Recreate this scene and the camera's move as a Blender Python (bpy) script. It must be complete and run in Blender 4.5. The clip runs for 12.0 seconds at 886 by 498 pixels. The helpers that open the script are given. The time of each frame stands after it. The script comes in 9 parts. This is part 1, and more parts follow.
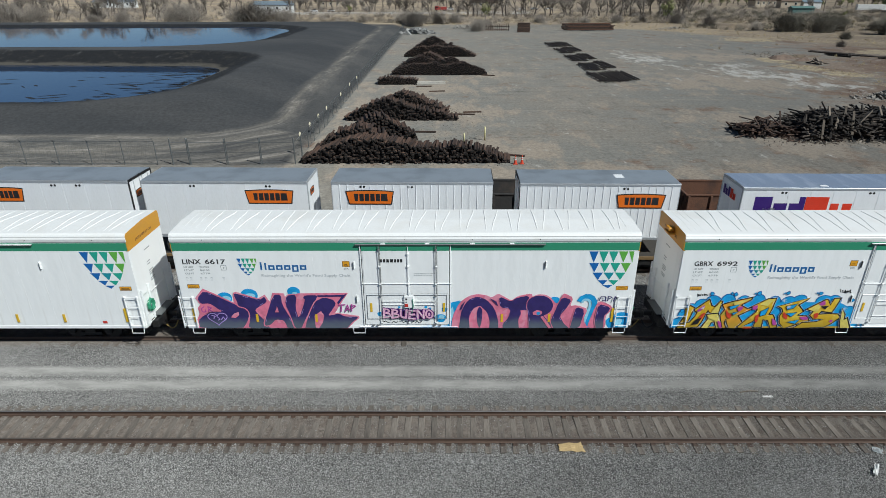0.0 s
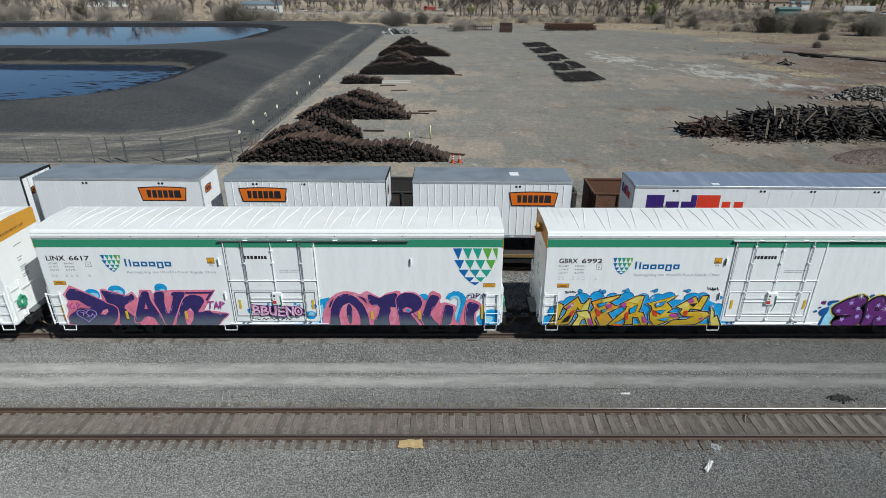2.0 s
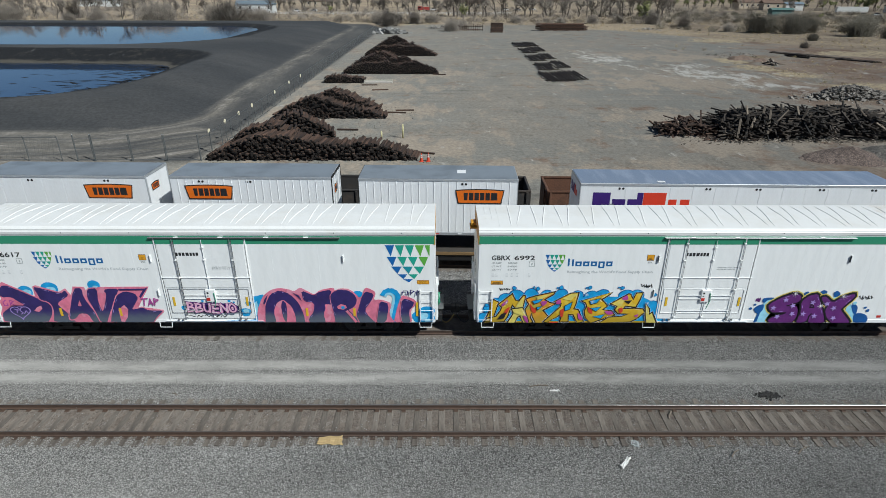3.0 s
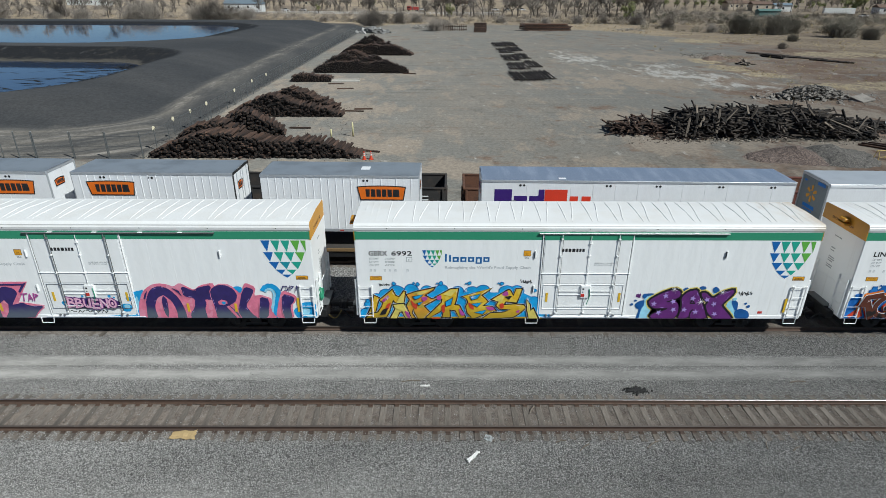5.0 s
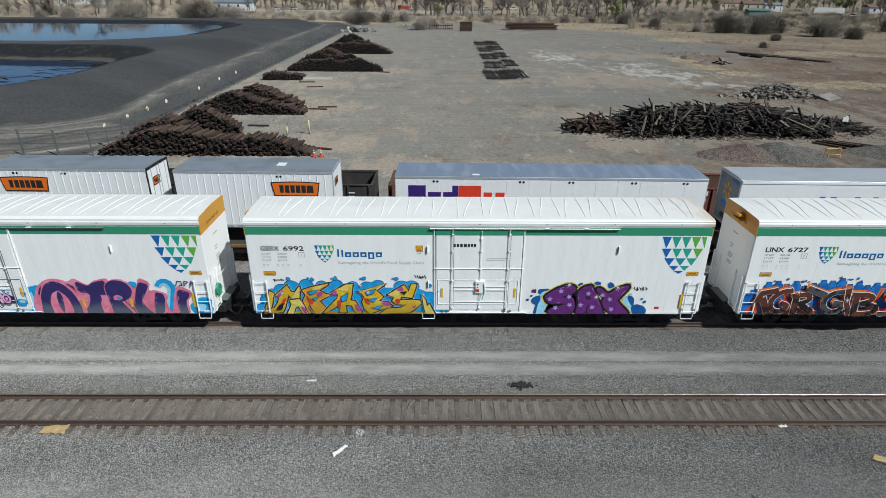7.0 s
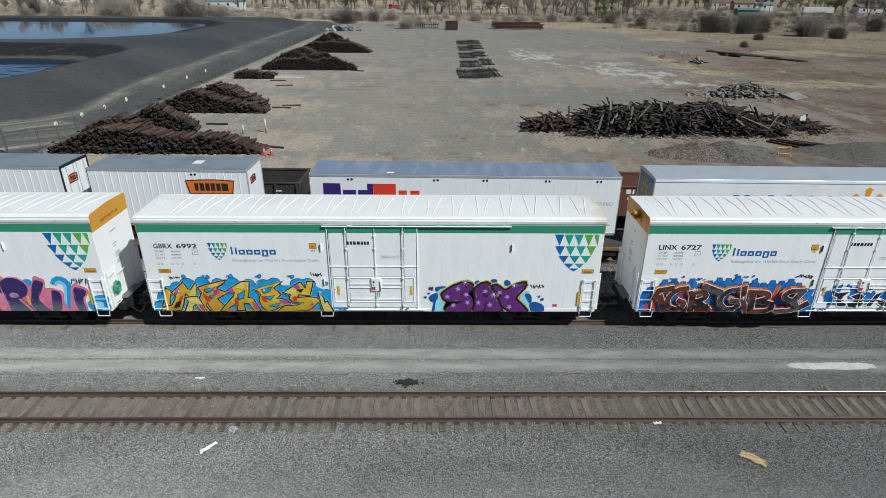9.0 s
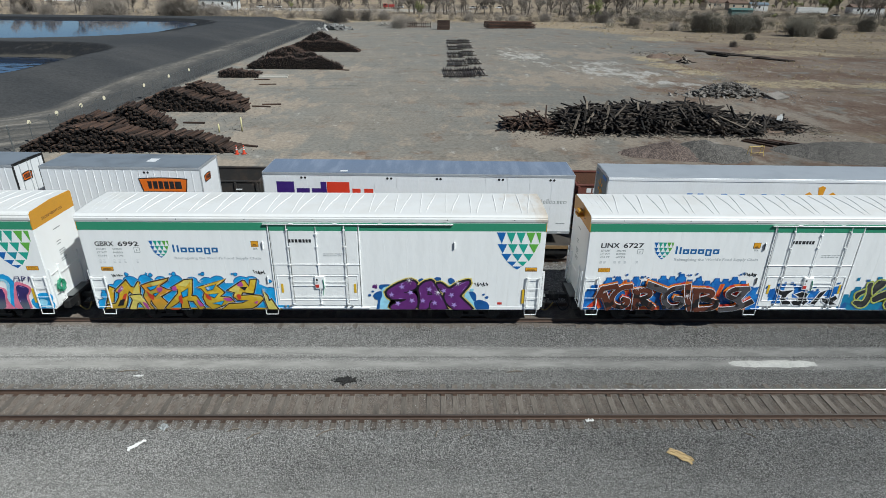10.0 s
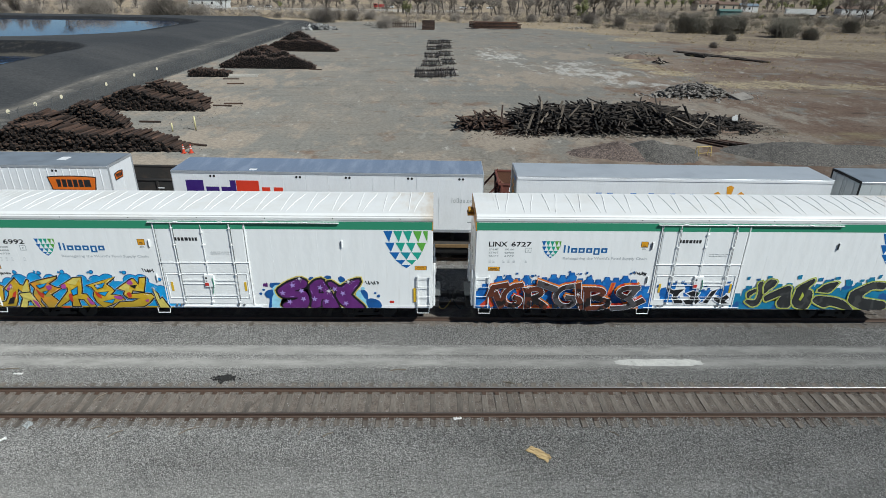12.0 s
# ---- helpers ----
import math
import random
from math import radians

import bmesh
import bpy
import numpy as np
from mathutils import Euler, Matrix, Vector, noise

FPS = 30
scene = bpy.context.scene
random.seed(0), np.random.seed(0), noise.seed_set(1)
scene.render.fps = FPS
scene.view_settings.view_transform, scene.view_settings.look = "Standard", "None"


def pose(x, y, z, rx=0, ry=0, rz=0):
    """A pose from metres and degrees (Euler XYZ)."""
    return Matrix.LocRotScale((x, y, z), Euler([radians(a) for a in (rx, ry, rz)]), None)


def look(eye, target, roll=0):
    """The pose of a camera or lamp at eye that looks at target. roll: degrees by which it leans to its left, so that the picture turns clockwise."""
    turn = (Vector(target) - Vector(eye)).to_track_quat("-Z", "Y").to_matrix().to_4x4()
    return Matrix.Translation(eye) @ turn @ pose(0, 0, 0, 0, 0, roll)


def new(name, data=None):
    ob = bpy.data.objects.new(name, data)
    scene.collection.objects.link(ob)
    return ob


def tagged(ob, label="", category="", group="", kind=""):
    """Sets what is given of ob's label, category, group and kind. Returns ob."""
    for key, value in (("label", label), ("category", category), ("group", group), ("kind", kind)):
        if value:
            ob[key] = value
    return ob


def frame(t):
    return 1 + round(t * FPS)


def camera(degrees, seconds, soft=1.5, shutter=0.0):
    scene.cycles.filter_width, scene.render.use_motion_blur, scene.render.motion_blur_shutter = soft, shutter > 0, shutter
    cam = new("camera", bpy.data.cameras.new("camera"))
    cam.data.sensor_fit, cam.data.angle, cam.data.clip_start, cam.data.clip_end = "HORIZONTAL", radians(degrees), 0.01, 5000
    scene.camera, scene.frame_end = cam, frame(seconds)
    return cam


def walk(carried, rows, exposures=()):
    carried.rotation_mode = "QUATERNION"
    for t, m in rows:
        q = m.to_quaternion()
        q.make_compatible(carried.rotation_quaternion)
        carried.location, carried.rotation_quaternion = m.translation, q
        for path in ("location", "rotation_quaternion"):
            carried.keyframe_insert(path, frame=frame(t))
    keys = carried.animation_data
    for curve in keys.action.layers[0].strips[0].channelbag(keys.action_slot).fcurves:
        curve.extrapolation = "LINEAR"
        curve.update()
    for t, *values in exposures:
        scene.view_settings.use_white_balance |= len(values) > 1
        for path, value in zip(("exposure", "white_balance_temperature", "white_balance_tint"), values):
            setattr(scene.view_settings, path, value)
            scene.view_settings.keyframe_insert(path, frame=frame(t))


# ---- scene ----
cam = camera(75.2, 12.0, soft=0.42)
PATH = [
    (0, (11.847, -16.504, 15.277), (11.838, -14.685, 14.445), -0.2),
    (0.5, (13.296, -16.573, 15.255), (13.289, -14.754, 14.424), -0.2),
    (1, (14.739, -16.563, 15.224), (14.733, -14.744, 14.393), -0.1),
    (1.5, (16.181, -16.539, 15.182), (16.178, -14.72, 14.351), -0.0),
    (2, (17.637, -16.524, 15.119), (17.636, -14.705, 14.288), -0.0),
    (2.5, (19.097, -16.559, 15.031), (19.098, -14.739, 14.201), 0.0),
    (3, (20.518, -16.551, 14.965), (20.522, -14.731, 14.135), 0.1),
    (5, (25.776, -16.672, 14.799), (25.789, -14.852, 13.97), 0.3),
    (5.5, (27.002, -16.703, 14.778), (27.016, -14.883, 13.949), 0.3),
    (6, (28.187, -16.754, 14.754), (28.201, -14.934, 13.925), 0.3),
    (6.5, (29.309, -16.767, 14.691), (29.327, -14.947, 13.861), 0.3),
    (7, (30.416, -16.785, 14.657), (30.435, -14.965, 13.826), 0.4),
    (9, (34.988, -16.887, 14.638), (35.014, -15.069, 13.805), 0.5),
    (9.5, (36.202, -16.93, 14.613), (36.231, -15.112, 13.78), 0.6),
    (10, (37.458, -16.951, 14.588), (37.489, -15.133, 13.754), 0.6),
    (10.5, (38.672, -16.949, 14.552), (38.707, -15.131, 13.718), 0.7),
    (11, (39.905, -16.98, 14.517), (39.941, -15.162, 13.684), 0.7),
    (11.5, (41.115, -16.983, 14.515), (41.153, -15.165, 13.683), 0.7),
    (12, (42.307, -17.071, 14.579), (42.346, -15.253, 13.746), 0.8),
]
walk(cam, [(t, look(eye, target, roll)) for t, eye, target, roll in PATH],
     exposures=[(0.0, 0.0, 6150, 5.0), (12.0, 0.0, 6150, 5.0)])

# ---- light ----
SUN_DIR = Vector((1.93, -1.5, 2.5)).normalized()
world = bpy.data.worlds.new("sky")
scene.world = world
world.use_nodes = True
wn = world.node_tree
wn.nodes.clear()
sky = wn.nodes.new("ShaderNodeTexSky")
sky.sky_type = "NISHITA"
sky.sun_disc = False
sky.sun_elevation = math.asin(SUN_DIR.z)
sky.sun_rotation = math.atan2(SUN_DIR.x, SUN_DIR.y)
sky.altitude = 1900.0
sky.air_density, sky.dust_density, sky.ozone_density = 0.75, 0.1, 2.5
bgn = wn.nodes.new("ShaderNodeBackground")
bgn.inputs["Strength"].default_value = 0.05
wout = wn.nodes.new("ShaderNodeOutputWorld")
wn.links.new(sky.outputs[0], bgn.inputs["Color"])
wn.links.new(bgn.outputs[0], wout.inputs["Surface"])
sun_data = bpy.data.lights.new("sun", "SUN")
sun_data.energy, sun_data.angle, sun_data.color = 4.6, radians(0.53), (1.0, 0.985, 0.94)
sun = new("sun", sun_data)
sun.matrix_world = look((0, 0, 60), Vector((0, 0, 60)) - SUN_DIR)


# ---- materials ----
def nodes_of(name):
    m = bpy.data.materials.new(name)
    m.use_nodes = True
    t = m.node_tree
    return m, t, t.nodes["Principled BSDF"]


def mix(t, kind, fac, a, b):
    n = t.nodes.new("ShaderNodeMix")
    n.data_type, n.blend_type = "RGBA", kind
    for sock, val in ((n.inputs[0], fac), (n.inputs[6], a), (n.inputs[7], b)):
        if isinstance(val, bpy.types.NodeSocket):
            t.links.new(val, sock)
        elif isinstance(val, (int, float)):
            sock.default_value = val
        else:
            sock.default_value = (*val, 1.0)
    return n.outputs[2]


def noise_at(t, scale, detail=4.0, rough=0.55, vec=None, stretch=None):
    n = t.nodes.new("ShaderNodeTexNoise")
    n.inputs["Scale"].default_value, n.inputs["Detail"].default_value, n.inputs["Roughness"].default_value = scale, detail, rough
    if vec is None:
        vec = t.nodes.new("ShaderNodeTexCoord").outputs["Object"]
    if stretch:
        mp = t.nodes.new("ShaderNodeMapping")
        mp.inputs["Scale"].default_value = stretch
        t.links.new(vec, mp.inputs[0])
        vec = mp.outputs[0]
    t.links.new(vec, n.inputs["Vector"])
    return n.outputs["Fac"]


def ramp(t, fac, a, b, lo=0.0, hi=1.0):
    n = t.nodes.new("ShaderNodeMapRange")
    n.interpolation_type = "SMOOTHSTEP"
    n.inputs[1].default_value, n.inputs[2].default_value, n.inputs[3].default_value, n.inputs[4].default_value = a, b, lo, hi
    t.links.new(fac, n.inputs[0])
    return n.outputs[0]


def surface(name, color, rough=0.6, metal=0.0, stain=None, amount=0.35, big=0.6, small=14.0, grain=0.12, bump=0.15, bump_scale=30.0,
            stretch=None, per_piece=0.0, dist=0.01):
    """A procedural surface: a base colour, broad stains towards a second colour, fine grain, relief."""
    m, t, b = nodes_of(name)
    stain = stain or tuple(c * 0.7 for c in color)
    n1 = ramp(t, noise_at(t, big, 5.0, 0.6, stretch=stretch), 0.42, 0.72, 0.0, amount)
    col = mix(t, "MIX", n1, color, stain)
    n2 = noise_at(t, small, 3.0, stretch=stretch)
    g = t.nodes.new("ShaderNodeMapRange")
    g.inputs[1].default_value, g.inputs[2].default_value, g.inputs[3].default_value, g.inputs[4].default_value = 0.3, 0.7, 1 - grain, 1 + grain
    t.links.new(n2, g.inputs[0])
    col = mix(t, "MULTIPLY", 1.0, col, g.outputs[0])
    if per_piece:
        oi = t.nodes.new("ShaderNodeObjectInfo")
        gi = t.nodes.new("ShaderNodeNewGeometry")
        add = t.nodes.new("ShaderNodeMath")
        add.operation = "ADD"
        t.links.new(oi.outputs["Random"], add.inputs[0])
        t.links.new(gi.outputs["Random Per Island"], add.inputs[1])
        fr = t.nodes.new("ShaderNodeMath")
        fr.operation = "FRACT"
        t.links.new(add.outputs[0], fr.inputs[0])
        g2 = t.nodes.new("ShaderNodeMapRange")
        g2.inputs[3].default_value, g2.inputs[4].default_value = 1 - per_piece, 1 + per_piece
        t.links.new(fr.outputs[0], g2.inputs[0])
        col = mix(t, "MULTIPLY", 1.0, col, g2.outputs[0])
    t.links.new(col, b.inputs["Base Color"])
    b.inputs["Metallic"].default_value = metal
    r = t.nodes.new("ShaderNodeMapRange")
    r.inputs[3].default_value, r.inputs[4].default_value = max(rough - 0.1, 0.02), min(rough + 0.1, 1.0)
    t.links.new(n2, r.inputs[0])
    t.links.new(r.outputs[0], b.inputs["Roughness"])
    if bump:
        bn = t.nodes.new("ShaderNodeBump")
        bn.inputs["Strength"].default_value, bn.inputs["Distance"].default_value = bump, dist
        t.links.new(noise_at(t, bump_scale, 4.0, stretch=stretch), bn.inputs["Height"])
        t.links.new(bn.outputs[0], b.inputs["Normal"])
    return m


def car_white():
    """Gloss white car paint with slight waves in the sheet, dust towards the sill and faint runs."""
    m, t, b = nodes_of("white_car_paint")
    dust = ramp(t, noise_at(t, 0.9, 6.0, 0.65, stretch=(1.0, 1.0, 0.35)), 0.45, 0.8, 0.0, 0.3)
    col = mix(t, "MIX", dust, (0.88, 0.885, 0.875), (0.78, 0.77, 0.73))
    runs = ramp(t, noise_at(t, 3.2, 4.0, 0.6, stretch=(1.0, 1.0, 0.06)), 0.6, 0.78, 0.0, 0.18)
    col = mix(t, "MIX", runs, col, (0.5, 0.46, 0.4))
    t.links.new(col, b.inputs["Base Color"])
    b.inputs["Roughness"].default_value = 0.38
    bn = t.nodes.new("ShaderNodeBump")
    bn.inputs["Strength"].default_value, bn.inputs["Distance"].default_value = 0.5, 0.05
    t.links.new(noise_at(t, 1.3, 3.0, 0.45, stretch=(1.3, 1, 0.75)), bn.inputs["Height"])
    t.links.new(bn.outputs[0], b.inputs["Normal"])
    return m


WHITE = car_white()
ROOF_WHITE = surface("white_roof_paint", (0.79, 0.79, 0.775), 0.5, stain=(0.68, 0.65, 0.59), amount=0.4, big=0.7, grain=0.04, bump=0.1, bump_scale=4.0)


def stained_roof():
    """White roof paint with rust washed over its far end."""
    m, t, b = nodes_of("rust_stained_roof_paint")
    sep = t.nodes.new("ShaderNodeSeparateXYZ")
    t.links.new(t.nodes.new("ShaderNodeTexCoord").outputs["Object"], sep.inputs[0])
    grow_ = t.nodes.new("ShaderNodeMath")
    grow_.operation = "MULTIPLY_ADD"
    t.links.new(noise_at(t, 0.8, 6.0, 0.7, stretch=(1, 0.4, 1)), grow_.inputs[0])
    grow_.inputs[1].default_value = 6.0
    t.links.new(sep.outputs[0], grow_.inputs[2])
    col = mix(t, "MIX", ramp(t, noise_at(t, 0.7, 5.0, 0.6), 0.42, 0.72, 0.0, 0.4), (0.79, 0.79, 0.775), (0.68, 0.65, 0.59))
    col = mix(t, "MIX", ramp(t, grow_.outputs[0], 21.5, 24.5, 0.0, 0.75), col, (0.50, 0.35, 0.19))
    t.links.new(col, b.inputs["Base Color"])
    b.inputs["Roughness"].default_value = 0.5
    return m


ROOF_STAINED = stained_roof()
TRAILER_WHITE = surface("white_trailer_sheet", (0.82, 0.83, 0.84), 0.4, stain=(0.68, 0.68, 0.67), amount=0.4, big=0.8, grain=0.03, bump=0.1, bump_scale=3.0, stretch=(1, 1, 0.3))
GREEN = surface("green_band_paint", (0.04, 0.27, 0.15), 0.4, stain=(0.06, 0.27, 0.17), grain=0.05, bump=0.03)
END_YELLOW = surface("yellow_end_paint", (0.62, 0.30, 0.025), 0.45, stain=(0.5, 0.25, 0.05), grain=0.05, bump=0.05)
STRIPE_YELLOW = surface("yellow_reflector", (0.75, 0.47, 0.03), 0.35, grain=0.05, bump=0.0)
BLACK_PAINT = surface("black_lettering", (0.02, 0.02, 0.022), 0.5, grain=0.1, bump=0.0)
GREY_PAINT = surface("grey_lettering", (0.36, 0.38, 0.38), 0.5, grain=0.05, bump=0.0)
ORANGE_LAB = surface("orange_label", (0.78, 0.36, 0.02), 0.4, grain=0.05, bump=0.0)
ORANGE_LOGO = surface("orange_logo_sheet", (0.80, 0.17, 0.012), 0.4, grain=0.04, bump=0.02)
LOGO_BLUE = surface("blue_lettering", (0.015, 0.13, 0.36), 0.4, grain=0.05, bump=0.0)
SHIELD = [surface("shield_paint", c, 0.4, grain=0.04, bump=0.0) for c in
          ((0.012, 0.13, 0.42), (0.02, 0.27, 0.34), (0.03, 0.37, 0.27), (0.13, 0.42, 0.06))]
RED_PAINT = surface("red_paint", (0.55, 0.04, 0.03), 0.45, grain=0.05, bump=0.0)
BLACK_STEEL = surface("black_steel", (0.011, 0.011, 0.012), 0.6, stain=(0.03, 0.025, 0.02), amount=0.5, big=2.0, grain=0.2)
ROD_STEEL = surface("dull_rod_steel", (0.10, 0.10, 0.10), 0.5, metal=0.3, grain=0.1)
GREY_STEEL = surface("grey_steel", (0.32, 0.33, 0.34), 0.45, metal=0.6, stain=(0.2, 0.19, 0.18), grain=0.1)
RAIL_SIDE = surface("rusty_rail", (0.085, 0.052, 0.036), 0.75, stain=(0.05, 0.035, 0.03), amount=0.6, grain=0.2, stretch=(0.3, 1, 1))
RAIL_TOP = surface("worn_rail_head", (0.30, 0.29, 0.28), 0.34, metal=0.85, stain=(0.08, 0.06, 0.05), amount=0.8, big=1.5, grain=0.15, stretch=(0.15, 8, 1))
RAIL_DULL = surface("dull_rail_head", (0.10, 0.085, 0.075), 0.6, metal=0.3, stain=(0.06, 0.045, 0.04), amount=0.8, big=1.5, grain=0.15, stretch=(0.15, 8, 1))
TIE = surface("weathered_tie", (0.158, 0.136, 0.115), 0.9, stain=(0.088, 0.073, 0.062), amount=0.8, big=3.0, small=22.0, grain=0.3, bump=0.5, bump_scale=40.0, stretch=(1, 0.15, 1), per_piece=0.22)
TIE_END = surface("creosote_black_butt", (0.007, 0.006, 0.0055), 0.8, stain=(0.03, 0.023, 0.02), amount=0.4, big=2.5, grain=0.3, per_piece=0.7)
CREOSOTE = surface("creosoted_tie", (0.07, 0.04, 0.027), 0.85, stain=(0.02, 0.015, 0.013), amount=0.95, big=2.0, small=20.0, grain=0.3, bump=0.5, bump_scale=30.0, stretch=(1, 0.2, 1), per_piece=0.55)
CHAR = surface("blackened_timber", (0.045, 0.034, 0.027), 0.85, stain=(0.2, 0.165, 0.13), amount=0.65, big=0.8, small=18.0, grain=0.3, bump=0.4, per_piece=0.7)
RUST = surface("rusted_steel", (0.13, 0.06, 0.035), 0.85, stain=(0.06, 0.035, 0.028), amount=0.8, big=1.2, grain=0.25)
GONDOLA_BLACK = surface("grimy_black_steel", (0.035, 0.033, 0.032), 0.7, stain=(0.09, 0.065, 0.05), amount=0.7, big=0.9, grain=0.2)
GONDOLA_RED = surface("faded_red_brown_steel", (0.16, 0.052, 0.038), 0.7, stain=(0.08, 0.045, 0.035), amount=0.7, big=0.9, grain=0.2)
ALU_ROOF = surface("weathered_aluminium_roof", (0.31, 0.345, 0.38), 0.4, metal=0.3, stain=(0.2, 0.22, 0.24), amount=0.7, big=0.7, grain=0.06, bump=0.2, bump_scale=1.2)
# the paler streaks put reflected sky into this roof's colour
SHEEN_ROOF = surface("sky_streaked_aluminium_roof", (0.40, 0.47, 0.58), 0.17, metal=0.5, stain=(0.66, 0.73, 0.83), amount=0.6, big=0.9, grain=0.05, bump=0.5, bump_scale=0.8, stretch=(1.6, 0.3, 1), dist=0.06)
PALE_ROOF = surface("pale_aluminium_roof", (0.55, 0.58, 0.61), 0.35, metal=0.3, stain=(0.44, 0.47, 0.5), amount=0.6, big=0.7, grain=0.05, bump=0.2, bump_scale=1.2)
ALU_TRIM = surface("aluminium_trim", (0.55, 0.57, 0.59), 0.4, metal=0.5, grain=0.06)
RUBBER = surface("tyre_rubber", (0.025, 0.025, 0.026), 0.85, grain=0.15)
DECK = surface("grimy_deck", (0.06, 0.052, 0.045), 0.85, stain=(0.03, 0.028, 0.026), amount=0.7, grain=0.2)
DECK_YELLOW = surface("ochre_deck_edge", (0.20, 0.125, 0.055), 0.7, grain=0.2)
GALV = surface("galvanised_post", (0.17, 0.18, 0.18), 0.5, metal=0.5, grain=0.1)
PURPLE_LOGO = surface("purple_logo_paint", (0.045, 0.015, 0.17), 0.4, grain=0.04, bump=0.0)
RED_LOGO = surface("scarlet_logo_paint", (0.72, 0.05, 0.02), 0.4, grain=0.04, bump=0.0)
AMBER_LOGO = surface("amber_logo_paint", (0.75, 0.33, 0.02), 0.4, grain=0.04, bump=0.0)
SKY_LOGO = surface("azure_logo_paint", (0.01, 0.17, 0.55), 0.4, grain=0.04, bump=0.0)
HOLE = surface("dark_opening", (0.015, 0.015, 0.016), 0.8, grain=0.1, bump=0.0)


# ---- mesh building ----
class Geo:
    """Collects vertices and faces for one mesh."""

    def __init__(self):
        self.v, self.f = [], []

    def add(self, verts, faces):
        k = len(self.v)
        self.v += [tuple(p) for p in verts]
        self.f += [tuple(k + i for i in q) for q in faces]
        return self

    def box(self, x0, x1, y0, y1, z0, z1, m=None):
        vs = [Vector((x, y, z)) for x in (x0, x1) for y in (y0, y1) for z in (z0, z1)]
        if m is not None:
            vs = [m @ p for p in vs]
        return self.add(vs, [(0, 1, 3, 2), (4, 6, 7, 5), (0, 4, 5, 1), (2, 3, 7, 6), (0, 2, 6, 4), (1, 5, 7, 3)])

    def cbox(self, x0, x1, y0, y1, z0, z1, b=0.02, m=None):
        """A box with its edges chamfered."""
        vs, tag = [], {}
        for i, sx in enumerate((0, 1)):
            for j, sy in enumerate((0, 1)):
                for k, sz in enumerate((0, 1)):
                    c = ((x0, x1)[sx], (y0, y1)[sy], (z0, z1)[sz])
                    d = (b if sx == 0 else -b, b if sy == 0 else -b, b if sz == 0 else -b)
                    for a in range(3):
                        tag[(sx, sy, sz, a)] = len(vs)
                        vs.append(Vector([c[q] + (0 if q == a else d[q]) for q in range(3)]))
        fs = []
        ring = ((0, 0), (0, 1), (1, 1), (1, 0))
        for a in range(3):
            for s in (0, 1):
                quad = []
                for p, q in ring:
                    key = [0, 0, 0]
                    key[a], key[(a + 1) % 3], key[(a + 2) % 3] = s, p, q
                    quad.append(tag[(*key, a)])
                fs.append(tuple(quad))
        for a in range(3):
            b1, b2 = (a + 1) % 3, (a + 2) % 3
            for p in (0, 1):
                for q in (0, 1):
                    k0, k1 = [0, 0, 0], [0, 0, 0]
                    k0[b1] = k1[b1] = p
                    k0[b2] = k1[b2] = q
                    k1[a] = 1
                    fs.append((tag[(*k0, b1)], tag[(*k0, b2)], tag[(*k1, b2)], tag[(*k1, b1)]))
        for sx in (0, 1):
            for sy in (0, 1):
                for sz in (0, 1):
                    fs.append(tuple(tag[(sx, sy, sz, a)] for a in range(3)))
        if m is not None:
            vs = [m @ p for p in vs]
        return self.add(vs, fs)

    def tube(self, pts, r, n=6):
        pts = [Vector(p) for p in pts]
        rings = []
        for i, p in enumerate(pts):
            d = (pts[min(i + 1, len(pts) - 1)] - pts[max(i - 1, 0)]).normalized()
            s = d.cross(Vector((0.31, 0.77, 0.55))).normalized()
            u = d.cross(s)
            rr = r[i] if isinstance(r, (list, tuple)) else r
            rings.append([p + rr * (math.cos(2 * math.pi * k / n) * s + math.sin(2 * math.pi * k / n) * u) for k in range(n)])
        vs = [q for ring in rings for q in ring]
        fs = [(i * n + k, i * n + (k + 1) % n, (i + 1) * n + (k + 1) % n, (i + 1) * n + k) for i in range(len(pts) - 1) for k in range(n)]
        fs += [tuple(range(n - 1, -1, -1)), tuple((len(pts) - 1) * n + k for k in range(n))]
        return self.add(vs, fs)

    def disc_y(self, x, y, z, r, depth, n=20):
        """A short cylinder whose axis runs along y."""
        vs = [(x + r * math.cos(2 * math.pi * k / n), yy, z + r * math.sin(2 * math.pi * k / n)) for yy in (y, y + depth) for k in range(n)]
        fs = [(k, (k + 1) % n, n + (k + 1) % n, n + k) for k in range(n)] + [tuple(range(n - 1, -1, -1)), tuple(range(n, 2 * n))]
        return self.add(vs, fs)

    def prism_x(self, prof, x0, x1):
        """A closed (y, z) outline drawn out along x."""
        n = len(prof)
        vs = [(x, y, z) for x in (x0, x1) for y, z in prof]
        fs = [(k, (k + 1) % n, n + (k + 1) % n, n + k) for k in range(n)] + [tuple(range(n - 1, -1, -1)), tuple(range(n, 2 * n))]
        return self.add(vs, fs)

    def plate(self, pts, y, d=0.003):
        """A flat outline in x and z, facing -y at depth y, d thick."""
        n = len(pts)
        vs = [(x, y - d, z) for x, z in pts] + [(x, y, z) for x, z in pts]
        fs = [tuple(range(n)), *[(k, n + k, n + (k + 1) % n, (k + 1) % n) for k in range(n)]]
        return self.add(vs, fs)

    def mesh(self, name, material=None, smooth=False):
        me = bpy.data.meshes.new(name)
        me.from_pydata(self.v, [], self.f)
        bm = bmesh.new()
        bm.from_mesh(me)
        bmesh.ops.recalc_face_normals(bm, faces=bm.faces)
        bm.to_mesh(me)
        bm.free()
        if material:
            me.materials.append(material)
        if smooth:
            me.polygons.foreach_set("use_smooth", [True] * len(me.polygons))
        return me


